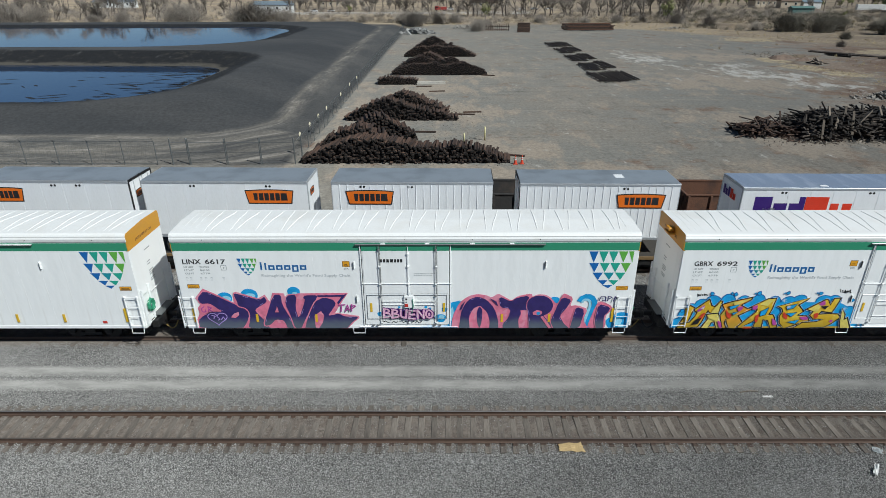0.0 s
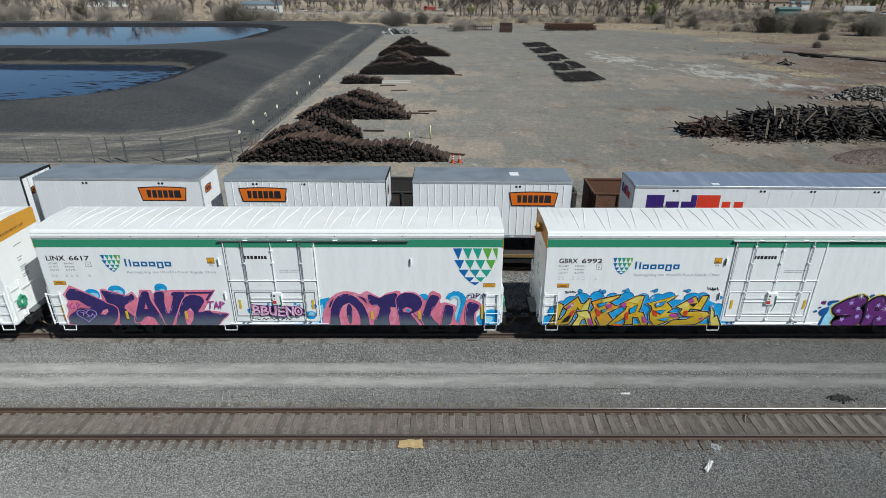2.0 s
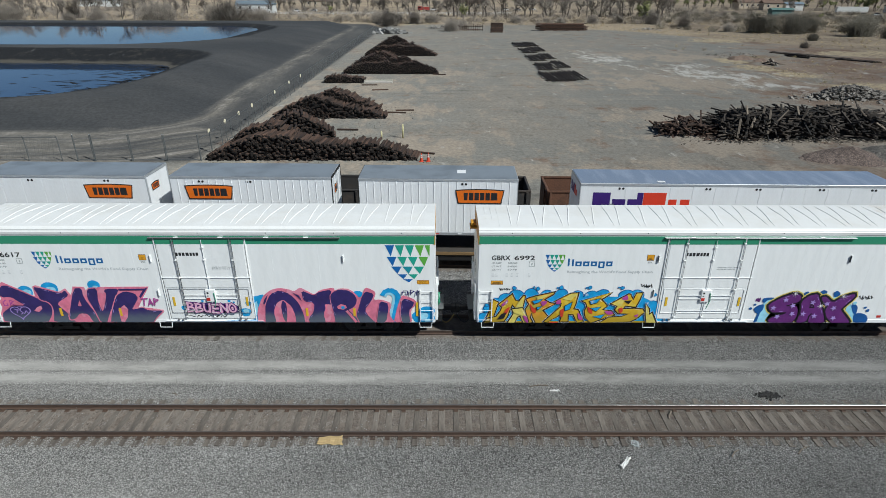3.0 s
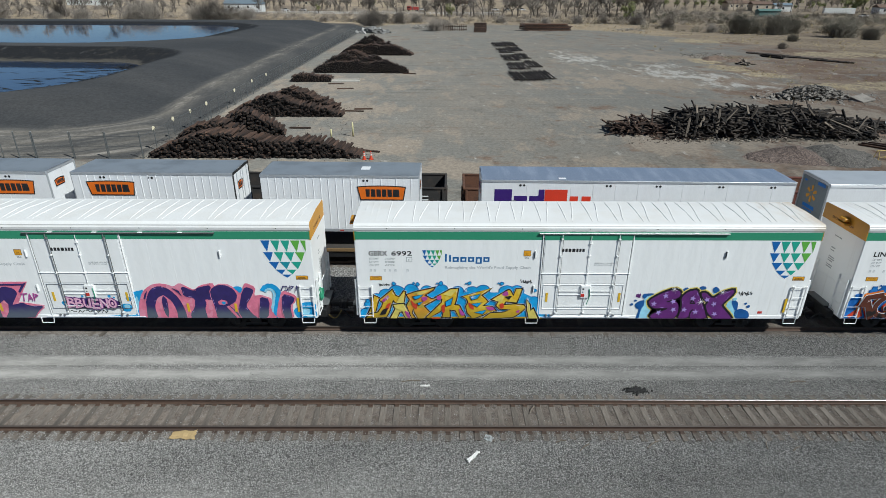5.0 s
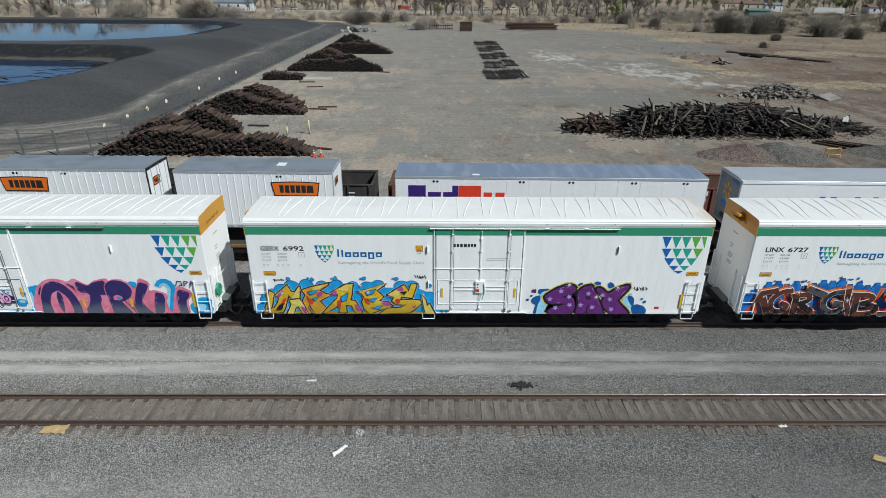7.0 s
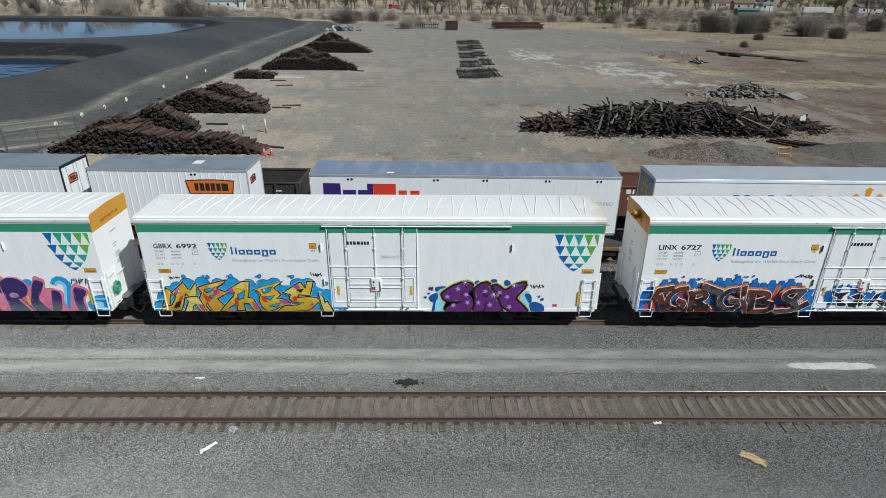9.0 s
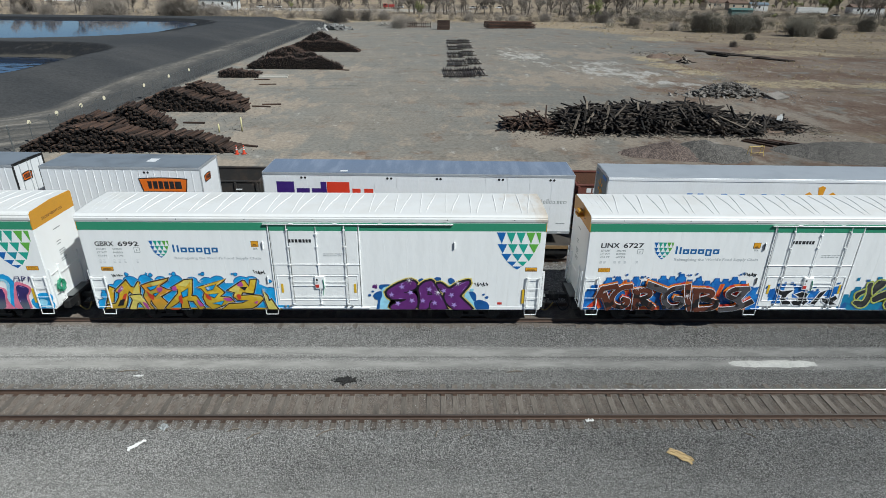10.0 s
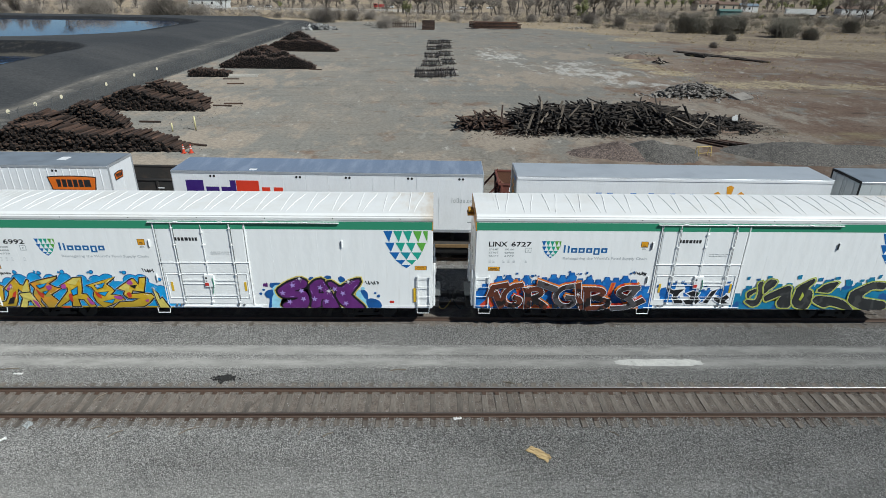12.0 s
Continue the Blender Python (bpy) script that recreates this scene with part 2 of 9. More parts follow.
def part(name, geo, material, parent=None, label="", smooth=False, at=None):
    me = geo if isinstance(geo, bpy.types.Mesh) else geo.mesh(name, material, smooth)
    ob = new(name, me)
    ob.parent = parent
    if at is not None:
        ob.matrix_basis = at
    if label:
        ob["label"] = label
    return ob


def thing(name, m, label, category, group="", kind=""):
    """An empty at a thing's base, which parents its parts."""
    ob = new(name)
    ob.empty_display_size = 0.3
    ob.matrix_basis = m
    return tagged(ob, label, category, group, kind)


def single(name, geo, material, label, category, at=None, group="", kind="", smooth=False):
    return tagged(part(name, geo, material, None, "", smooth, at), label, category, group, kind)


def lettering(body, x, z, width, height, y, parent, material, name="lettering", end=None):
    """Words on a face that looks to -y; x, z is the lower left corner. end: a pose that carries the words elsewhere."""
    cu = bpy.data.curves.new(name, "FONT")
    cu.body, cu.size, cu.resolution_u, cu.offset = body, 1.0, 2, 0.02
    tmp = bpy.data.objects.new(name, cu)
    me = bpy.data.meshes.new_from_object(tmp)
    bpy.data.objects.remove(tmp)
    co = np.empty(len(me.vertices) * 3)
    me.vertices.foreach_get("co", co)
    co = co.reshape(-1, 3)
    lo, hi = co.min(0), co.max(0)
    out = np.zeros_like(co)
    out[:, 0] = x + (co[:, 0] - lo[0]) / (hi[0] - lo[0]) * width
    out[:, 1] = y
    out[:, 2] = z + (co[:, 1] - lo[1]) / (hi[1] - lo[1]) * height
    me.vertices.foreach_set("co", out.ravel())
    me.materials.clear()
    me.materials.append(material)
    me.update()
    ob = part(name, me, material, parent, at=end)
    return tagged(ob, kind="stuff") if name in ("slogan", "stencil", "lettering") else ob


# ---- the ground: one sheet with the track bed, the yard, the lined ponds and the fields ----
def rounded(x, y, x0, x1, y0, y1, r):
    """Distance inside (positive) a rectangle with round corners."""
    cx, cy, hx, hy = (x0 + x1) / 2, (y0 + y1) / 2, (x1 - x0) / 2 - r, (y1 - y0) / 2 - r
    dx, dy = np.abs(x - cx) - hx, np.abs(y - cy) - hy
    return r - (np.hypot(np.maximum(dx, 0), np.maximum(dy, 0)) + np.minimum(np.maximum(dx, dy), 0))


def smooth01(v, a, b):
    s = np.clip((v - a) / (b - a), 0, 1)
    return s * s * (3 - 2 * s)


NEAR_TRACK, CAR_TRACK, TRAILER_TRACK, GONDOLA_TRACK = 0.7525, 7.62, 15.25, 20.75
SKEW = -1.2  # the two far tracks close in by this many degrees
POND_NEAR = (-190.0, -22.0, 55.5, 110.5, 17.0)
POND_FAR = (-260.0, -31.0, 118.5, 203.0, 30.0)
WATER_NEAR, WATER_FAR = 0.9, 2.5


def wobble(x, y, s, seed):
    return (np.sin(x * s + seed) * np.cos(y * s * 1.3 + seed * 2.1) + 0.5 * np.sin(x * s * 2.7 + y * s * 1.9 + seed))


def pond_depth(x, y):
    w = 0.5 * wobble(x, y, 0.12, 1.0)
    near = rounded(x + 0.03 * (y - 80) + w * 0.5, y + 0.06 * (x + 40) * (y > 90), *POND_NEAR)
    far = rounded(x + 0.02 * (y - 160) + w * 0.5, y, *POND_FAR)
    return near, far


def bank_toe(x, y):
    """Distance inside the foot of the pond embankment."""
    return rounded(x + 0.025 * (y - 60), y, -400, -9.9, 47.0, 226.0, 9.0)


def height(x, y):
    z = np.full_like(x, -0.33)
    for c, lean in ((NEAR_TRACK, 0), (CAR_TRACK, 0), (TRAILER_TRACK, SKEW), (GONDOLA_TRACK, SKEW)):
        z = np.maximum(z, -0.33 + (0.095 if c == CAR_TRACK else 0.12) * (1 - smooth01(np.abs(y - c - math.tan(radians(lean)) * x), 1.35, 2.3)))
    z = z + 0.015 * wobble(x, y, 0.9, 2.0) * (np.abs(y - 4) > 0.9)
    near, far = pond_depth(x, y)
    z = z + smooth01(-x, 3.2, 9.5) * (0.6 * smooth01(y, 39, 47) + 0.9 * smooth01(y, 50, 75)) * (1 - smooth01(y, 222, 250))
    z = z + 2.0 * np.clip(bank_toe(x, y) / 9.0, 0, 1)
    z = z - 3.2 * np.clip((near - 0.2) / 10.5, 0, 1) - 1.4 * np.clip((far - 0.2) / 12.0, 0, 1)
    z = z + 0.10 * wobble(x, y, 0.11, 4.0) * smooth01(y, 270, 300) * 3 + 1.2 * smooth01(y, 222, 238)
    z = z + 0.12 * wobble(x, y, 0.2, 7.0) * smooth01(x + 0.3 * (y - 60), 84, 100) * smooth01(y, 60, 75)
    return z


def spread(pairs):
    out = []
    for a, b, step in pairs:
        out += list(np.arange(a, b, step))
    return np.array(out + [pairs[-1][1]], dtype=float)


gx = spread([(-3000, -400, 200), (-400, -200, 10), (-200, -110, 3.0), (-110, 0, 0.9), (0, 150, 1.6), (150, 400, 12), (400, 3000, 200)])
gy = spread([(-600, -40, 80), (-40, -8, 4), (-8, 24, 0.25), (24, 60, 0.9), (60, 145, 0.9), (145, 240, 1.2), (240, 420, 8), (420, 3600, 150)])
X, Y = np.meshgrid(gx, gy)
Z = height(X, Y)
nx, ny = len(gx), len(gy)
idx = np.arange(nx * ny).reshape(ny, nx)
quads = np.stack([idx[:-1, :-1], idx[:-1, 1:], idx[1:, 1:], idx[1:, :-1]], -1).reshape(-1, 4)
gm = bpy.data.meshes.new("ground")
gm.vertices.add(nx * ny)
gm.vertices.foreach_set("co", np.stack([X, Y, Z], -1).ravel())
gm.loops.add(quads.size)
gm.loops.foreach_set("vertex_index", quads.ravel())
gm.polygons.add(len(quads))
gm.polygons.foreach_set("loop_start", np.arange(0, quads.size, 4))
gm.polygons.foreach_set("use_smooth", np.ones(len(quads), dtype=bool))
gm.update(calc_edges=True)

# what covers the ground where: bed of crushed stone, fine road surface, lined dark pad, dry grass; the rest is the yard
near, far = pond_depth(X, Y)
ballast = 1 - smooth01(Y, 21.5, 24.0)
w2 = wobble(X, Y, 0.05, 3.0)
lane = np.maximum(1 - smooth01(np.abs(Y - 4.55 - 0.06 * wobble(X, Y, 0.15, 1.0)), 0.18, 0.42), 1 - smooth01(np.abs(Y - 3.62 - 0.06 * wobble(X, Y, 0.13, 5.0)), 0.2, 0.48))
lane = np.maximum(lane, 0.4 * smooth01(-Y + 0.5 * wobble(X, Y, 0.35, 6.0), 1.9, 3.2) * (Y > -30))
inner = bank_toe(X, Y) + 0.25 * w2
pad = smooth01(inner, -0.45, 0.35)
outer = smooth01(-3.2 - X + 0.3 * w2, -0.4, 0.6) * smooth01(Y, 35.5, 38.0) * (1 - smooth01(Y, 240, 262))
liner = np.maximum(smooth01(near, -0.5, 0.3), smooth01(far, -0.5, 0.3))
field_edge = 232 - 0.30 * np.clip(X - 55, 0, 55) - 1.6 * np.clip(X - 88, 0, 60) + 4 * w2
field_edge = field_edge + 4 * smooth01(-X, 6, 40)
field = smooth01(Y - field_edge, -3, 3)
pale = smooth01(-inner, -0.2, 0.8) * (1 - 0.9 * smooth01(-inner, 1.3, 3.4)) * (1 - smooth01(-inner, 4.0, 6.5)) * (1 - smooth01(Y, 205, 240)) * smooth01(Y, 36.0, 38.0) * (X < -2.6)
pale = np.maximum(pale, 0.85 * smooth01(Y, 35.5, 37.0) * smooth01(inner, -14, -11) * (inner < 0) * (Y < 50) * (X < -3))


def spots(*blobs):
    """Soft overlapping patches (x, y, half length, half width)."""
    out = np.zeros_like(X)
    for cx, cy, rx, ry in blobs:
        out = np.maximum(out, np.exp(-(((X - cx) / rx) ** 2 + ((Y - cy) / ry) ** 2)))
    return out


tan_soil = spots((19, 43, 6, 5), (13, 62, 7, 9), (10, 84, 8, 10), (21, 99, 5, 6), (-1, 62, 2, 30), (52, 45, 9, 6), (72, 44, 14, 4), (62, 88, 16, 10), (76, 128, 14, 9), (30, 34, 30, 3), (80, 60, 12, 8), (48, 57, 8, 5))
white_dust = spots((73, 95, 10, 9), (72, 110, 7, 5), (77, 84, 8, 5), (58, 125, 6, 18), (86, 98, 6, 4), (70, 102, 9, 7))
straw = spots((94, 83.5, 7, 3.5), (104, 84, 8, 4), (114, 83, 7, 3.5), (86, 108, 3.5, 6), (86, 120, 3, 5), (89, 98, 5, 4), (124, 136, 9, 7), (136, 137, 10, 8), (150, 134, 10, 7), (130, 187, 9, 8), (146, 189, 12, 9), (164, 190, 12, 8), (184, 184, 14, 8), (108, 176, 9, 8), (120, 188, 9, 6))
pale = np.maximum(pale, 0.9 * spots((-10.6, 137, 1.7, 15)))
dust = np.zeros_like(X)
for c, lean in ((NEAR_TRACK, 0), (CAR_TRACK, 0), (TRAILER_TRACK, SKEW), (GONDOLA_TRACK, SKEW)):
    dust = np.maximum(dust, 1 - smooth01(np.abs(Y - c - math.tan(radians(lean)) * X), 0.75, 1.5))
for name, r, g, b, a in (("track_dust", dust, dust, dust, dust), ("cover", ballast, lane, pad, field), ("extra", liner, pale, np.clip(smooth01(X - 0.4 * Y + 7 * w2, 27, 60) * (Y > 22), 0, 1), outer),
                         ("patches", tan_soil, white_dust, straw, tan_soil), ("haul_road", (Y - X) * 0.11, -inner * 0.55, inner * 0, inner * 0)):
    at = gm.attributes.new(name, "FLOAT_COLOR", "POINT")
    at.data.foreach_set("color", np.stack([r, g, b, a], -1).astype(np.float32).ravel())


def ground_material():
    m, t, b = nodes_of("ground_cover")
    L = t.links.new

    def attr(name):
        n = t.nodes.new("ShaderNodeAttribute")
        n.attribute_name = name
        s = t.nodes.new("ShaderNodeSeparateColor")
        L(n.outputs["Color"], s.inputs[0])
        return s.outputs[0], s.outputs[1], s.outputs[2], n.outputs["Alpha"]

    bal, lane_w, pad_w, field_w = attr("cover")
    liner_w, pale_w, soil_w, outer_w = attr("extra")
    # crushed stone
    v = t.nodes.new("ShaderNodeTexVoronoi")
    v.inputs["Scale"].default_value = 26.0
    L(t.nodes.new("ShaderNodeTexCoord").outputs["Object"], v.inputs["Vector"])
    hue = t.nodes.new("ShaderNodeSeparateColor")
    L(v.outputs["Color"], hue.inputs[0])
    stone = mix(t, "MIX", ramp(t, hue.outputs[0], 0.0, 1.0), (0.10, 0.097, 0.093), (0.385, 0.375, 0.36))
    # shade in the gaps between stones is mixed into the stone colour
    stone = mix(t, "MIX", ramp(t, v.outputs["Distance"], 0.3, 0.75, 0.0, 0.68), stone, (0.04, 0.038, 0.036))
    stone = mix(t, "MULTIPLY", 1.0, stone, ramp(t, noise_at(t, 0.35, 5.0, 0.6, stretch=(0.3, 1, 1)), 0.25, 0.8, 0.8, 1.22))
    fines = mix(t, "MIX", ramp(t, noise_at(t, 2.2, 6.0, 0.65, stretch=(0.25, 1, 1)), 0.3, 0.7), (0.225, 0.218, 0.206), (0.335, 0.324, 0.305))
    lane_mix = t.nodes.new("ShaderNodeMath")
    lane_mix.operation = "MULTIPLY"
    L(lane_w, lane_mix.inputs[0])
    L(ramp(t, noise_at(t, 3.0, 5.0, 0.7, stretch=(0.3, 1, 1)), 0.25, 0.62, 0.55, 1.0), lane_mix.inputs[1])
    dust_w = attr("track_dust")[0]
    grime = mix(t, "MIX", ramp(t, noise_at(t, 3.0, 6.0, 0.7), 0.3, 0.7), (0.105, 0.082, 0.068), (0.185, 0.155, 0.13))
    soil_in = t.nodes.new("ShaderNodeMath")
    soil_in.operation = "MULTIPLY"
    L(dust_w, soil_in.inputs[0])
    L(ramp(t, noise_at(t, 2.0, 6.0, 0.75), 0.2, 0.6, 0.45, 0.9), soil_in.inputs[1])
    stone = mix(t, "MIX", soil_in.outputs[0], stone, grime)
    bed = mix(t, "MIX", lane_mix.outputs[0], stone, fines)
    # yard: rolled millings over tan soil, pale scuffs
    tan_w, dust2_w, straw_w, _ = attr("patches")

    def broken(weight, scale, lo, hi, stretch=None):
        """A soft patch with a ragged edge."""
        n = t.nodes.new("ShaderNodeMath")
        n.operation = "MULTIPLY_ADD"
        L(noise_at(t, scale, 8.0, 0.72, stretch=stretch), n.inputs[0])
        n.inputs[1].default_value = 2.6
        half = t.nodes.new("ShaderNodeMath")
        half.operation = "MULTIPLY"
        L(weight, half.inputs[0])
        half.inputs[1].default_value = 0.5
        L(half.outputs[0], n.inputs[2])
        return ramp(t, n.outputs[0], lo, hi)

    y1 = mix(t, "MIX", ramp(t, noise_at(t, 0.045, 6.0, 0.6), 0.42, 0.6), (0.225, 0.216, 0.194), (0.25, 0.228, 0.196))
    y1 = mix(t, "MIX", ramp(t, noise_at(t, 0.12, 8.0, 0.72, stretch=(1, 0.4, 1)), 0.54, 0.66, 0.0, 0.65), y1, (0.30, 0.275, 0.24))
    y1 = mix(t, "MIX", ramp(t, noise_at(t, 0.4, 8.0, 0.78, stretch=(1.0, 0.35, 1)), 0.6, 0.72, 0.0, 0.6), y1, (0.38, 0.36, 0.325))
    y1 = mix(t, "MIX", ramp(t, noise_at(t, 0.3, 8.0, 0.78, stretch=(1, 0.4, 1)), 0.55, 0.68, 0.0, 0.5), y1, (0.11, 0.103, 0.093))
    for turn, sc in ((1.0, 0.9), (-1.1, 0.7), (1.4, 0.8)):
        mp = t.nodes.new("ShaderNodeMapping")
        mp.inputs["Rotation"].default_value = (0, 0, turn)
        mp.inputs["Scale"].default_value = (0.05, 1.0, 1.0)
        L(t.nodes.new("ShaderNodeTexCoord").outputs["Object"], mp.inputs[0])
        rut = ramp(t, noise_at(t, sc, 4.0, 0.65, vec=mp.outputs[0]), 0.54, 0.7, 0.0, 0.38)
        y1 = mix(t, "MIX", rut, y1, (0.33, 0.295, 0.25) if turn > 0 else (0.13, 0.12, 0.105))
    soil = mix(t, "MIX", ramp(t, noise_at(t, 0.06, 6.0, 0.65), 0.4, 0.62), (0.19, 0.13, 0.097), (0.275, 0.215, 0.168))
    soil = mix(t, "MIX", ramp(t, noise_at(t, 0.1, 5.0, 0.65, stretch=(0.35, 1, 1)), 0.57, 0.68), soil, (0.28, 0.225, 0.135))
    soil = mix(t, "MIX", ramp(t, noise_at(t, 0.16, 8.0, 0.75, stretch=(0.4, 1, 1)), 0.56, 0.68, 0.0, 0.8), soil, (0.085, 0.065, 0.05))
    y1 = mix(t, "MIX", broken(soil_w, 0.15, 1.4, 1.75), y1, soil)
    y1 = mix(t, "MIX", broken(tan_w, 0.34, 1.38, 1.75, (1, 0.45, 1)), y1, (0.325, 0.277, 0.225))
    y1 = mix(t, "MIX", broken(dust2_w, 0.45, 1.55, 1.92, (1, 0.45, 1)), y1, (0.49, 0.465, 0.425))
    straw_mix = t.nodes.new("ShaderNodeMath")
    straw_mix.operation = "MULTIPLY"
    L(broken(straw_w, 0.6, 1.36, 1.6, (1, 0.6, 1)), straw_mix.inputs[0])
    L(ramp(t, straw_w, 0.12, 0.5), straw_mix.inputs[1])
    y1 = mix(t, "MIX", straw_mix.outputs[0], y1, mix(t, "MIX", ramp(t, noise_at(t, 1.1, 7.0, 0.75), 0.4, 0.6), (0.30, 0.245, 0.17), (0.49, 0.405, 0.27)))
    # dark pad of oiled gravel, pale haul road along its edge, wrinkled black liner
    dark = mix(t, "MIX", ramp(t, noise_at(t, 0.07, 6.0, 0.6, stretch=(0.35, 1, 1)), 0.35, 0.7), (0.049, 0.051, 0.054), (0.076, 0.076, 0.077))
    outer_c = mix(t, "MIX", ramp(t, noise_at(t, 0.1, 7.0, 0.7, stretch=(1, 0.35, 1)), 0.35, 0.7), (0.06, 0.061, 0.063), (0.1, 0.098, 0.094))
    y1 = mix(t, "MIX", outer_w, y1, outer_c)
    yard = mix(t, "MIX", pad_w, y1, dark)
    scuff = t.nodes.new("ShaderNodeMath")
    scuff.operation = "MULTIPLY"
    L(pale_w, scuff.inputs[0])
    way = t.nodes.new("ShaderNodeAttribute")
    way.attribute_name = "haul_road"
    L(ramp(t, noise_at(t, 0.9, 7.0, 0.7, vec=way.outputs["Vector"]), 0.36, 0.62, 0.12, 1.0), scuff.inputs[1])
    yard = mix(t, "MIX", scuff.outputs[0], yard, mix(t, "MIX", ramp(t, noise_at(t, 2.2, 7.0, 0.75, vec=way.outputs["Vector"]), 0.47, 0.68), (0.175, 0.16, 0.14), (0.34, 0.312, 0.28)))
    liner_c = mix(t, "MIX", ramp(t, noise_at(t, 0.5, 6.0, 0.7), 0.5, 0.75), (0.020, 0.021, 0.023), (0.06, 0.056, 0.05))
    low = t.nodes.new("ShaderNodeSeparateXYZ")
    L(t.nodes.new("ShaderNodeTexCoord").outputs["Object"], low.inputs[0])
    silt = t.nodes.new("ShaderNodeMath")
    silt.operation = "MULTIPLY_ADD"
    L(noise_at(t, 0.25, 7.0, 0.7, stretch=(0.5, 1, 1)), silt.inputs[0])
    silt.inputs[1].default_value = 1.1
    L(low.outputs[2], silt.inputs[2])
    liner_c = mix(t, "MIX", ramp(t, silt.outputs[0], 1.65, 2.0, 0.75, 0.0), liner_c, (0.105, 0.096, 0.082))
    wrinkle = ramp(t, noise_at(t, 0.35, 6.0, 0.75, stretch=(1.0, 0.3, 1)), 0.58, 0.68, 0.0, 0.5)
    liner_c = mix(t, "MIX", wrinkle, liner_c, (0.13, 0.13, 0.13))
    yard = mix(t, "MIX", liner_w, yard, liner_c)
    grass = mix(t, "MIX", ramp(t, noise_at(t, 0.035, 6.0, 0.65, stretch=(0.5, 1, 1)), 0.4, 0.62), (0.37, 0.298, 0.21), (0.25, 0.198, 0.148))
    grass = mix(t, "MULTIPLY", 1.0, grass, ramp(t, noise_at(t, 0.8, 5.0, 0.7), 0.25, 0.75, 0.72, 1.25))
    yard = mix(t, "MIX", field_w, yard, grass)
    yard = mix(t, "MULTIPLY", 1.0, yard, ramp(t, noise_at(t, 2.5, 6.0, 0.8), 0.25, 0.75, 0.56, 1.02))
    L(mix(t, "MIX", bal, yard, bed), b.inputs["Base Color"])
    b.inputs["Roughness"].default_value = 0.92
    b.inputs["Diffuse Roughness"].default_value = 1.0
    b.inputs["Specular IOR Level"].default_value = 0.15
    hn = t.nodes.new("ShaderNodeMath")
    hn.operation = "MULTIPLY"
    L(v.outputs["Distance"], hn.inputs[0])
    L(bal, hn.inputs[1])
    b1 = t.nodes.new("ShaderNodeBump")
    b1.invert = True
    b1.inputs["Strength"].default_value, b1.inputs["Distance"].default_value = 0.45, 0.025
    L(hn.outputs[0], b1.inputs["Height"])
    b2 = t.nodes.new("ShaderNodeBump")
    b2.inputs["Strength"].default_value, b2.inputs["Distance"].default_value = 0.5, 0.08
    L(noise_at(t, 1.2, 7.0, 0.72), b2.inputs["Height"])
    L(b1.outputs[0], b2.inputs["Normal"])
    L(b2.outputs[0], b.inputs["Normal"])
    return m


gm.materials.append(ground_material())
tagged(new("ground", gm), "grey crushed stone, rolled dirt yard and dry grass field", "ground", kind="structure")

# water in the two lined ponds
def water_material():
    m, t, b = nodes_of("pond_water")
    b.inputs["Base Color"].default_value = (0.012, 0.035, 0.085, 1)
    b.inputs["Roughness"].default_value = 0.04
    b.inputs["IOR"].default_value = 1.5
    bn = t.nodes.new("ShaderNodeBump")
    bn.inputs["Strength"].default_value, bn.inputs["Distance"].default_value = 0.12, 0.04
    t.links.new(noise_at(t, 0.9, 3.0), bn.inputs["Height"])
    t.links.new(bn.outputs[0], b.inputs["Normal"])
    return m


WATER = water_material()
for (x0, x1, y0, y1, r), zw in ((POND_NEAR, WATER_NEAR), (POND_FAR, WATER_FAR)):
    single("water", Geo().add([(x0 + 2, y0 + 1, zw), (x1 + 6, y0 + 1, zw), (x1 + 6, y1 - 1, zw), (x0 + 2, y1 - 1, zw)], [(0, 1, 2, 3)]), WATER,
           "still dark blue pond water in a lined basin", "water", kind="structure")


# ---- tracks ----
RAIL_PROF = [(-0.07, -0.18), (0.07, -0.18), (0.07, -0.165), (0.012, -0.145), (0.012, -0.045), (0.035, -0.035), (0.037, -0.006),
             (-0.037, -0.006), (-0.035, -0.035), (-0.012, -0.045), (-0.012, -0.145), (-0.07, -0.165)]
HEAD_PROF = [(-0.034, -0.0065), (0.034, -0.0065), (0.026, 0.0), (-0.026, 0.0)]
PITCH = 0.508


def tie_mesh(seed):
    rng = random.Random(seed)
    g = Geo().cbox(-0.115, 0.115, -1.3, 1.3, -0.17, 0.0, 0.012)
    g.v = [(x + rng.uniform(-0.008, 0.008), y + rng.uniform(-0.03, 0.03), z + (rng.uniform(-0.008, 0.006))) for x, y, z in g.v]
    return g.mesh("tie", TIE)


TIE_MESHES = [tie_mesh(k) for k in range(5)]
PLATE_GEO = Geo()
for s in (-0.7525, 0.7525):
    PLATE_GEO.cbox(-0.09, 0.09, s - 0.19, s + 0.17, 0.0, 0.016, 0.005)
    for dx, dy in ((-0.06, -0.1), (0.06, -0.1), (-0.06, 0.1), (0.06, 0.1)):
        PLATE_GEO.box(dx - 0.014, dx + 0.014, s + dy - 0.014, s + dy + 0.014, 0.014, 0.045)
PLATE_MESH = PLATE_GEO.mesh("tie_plate", RAIL_SIDE)


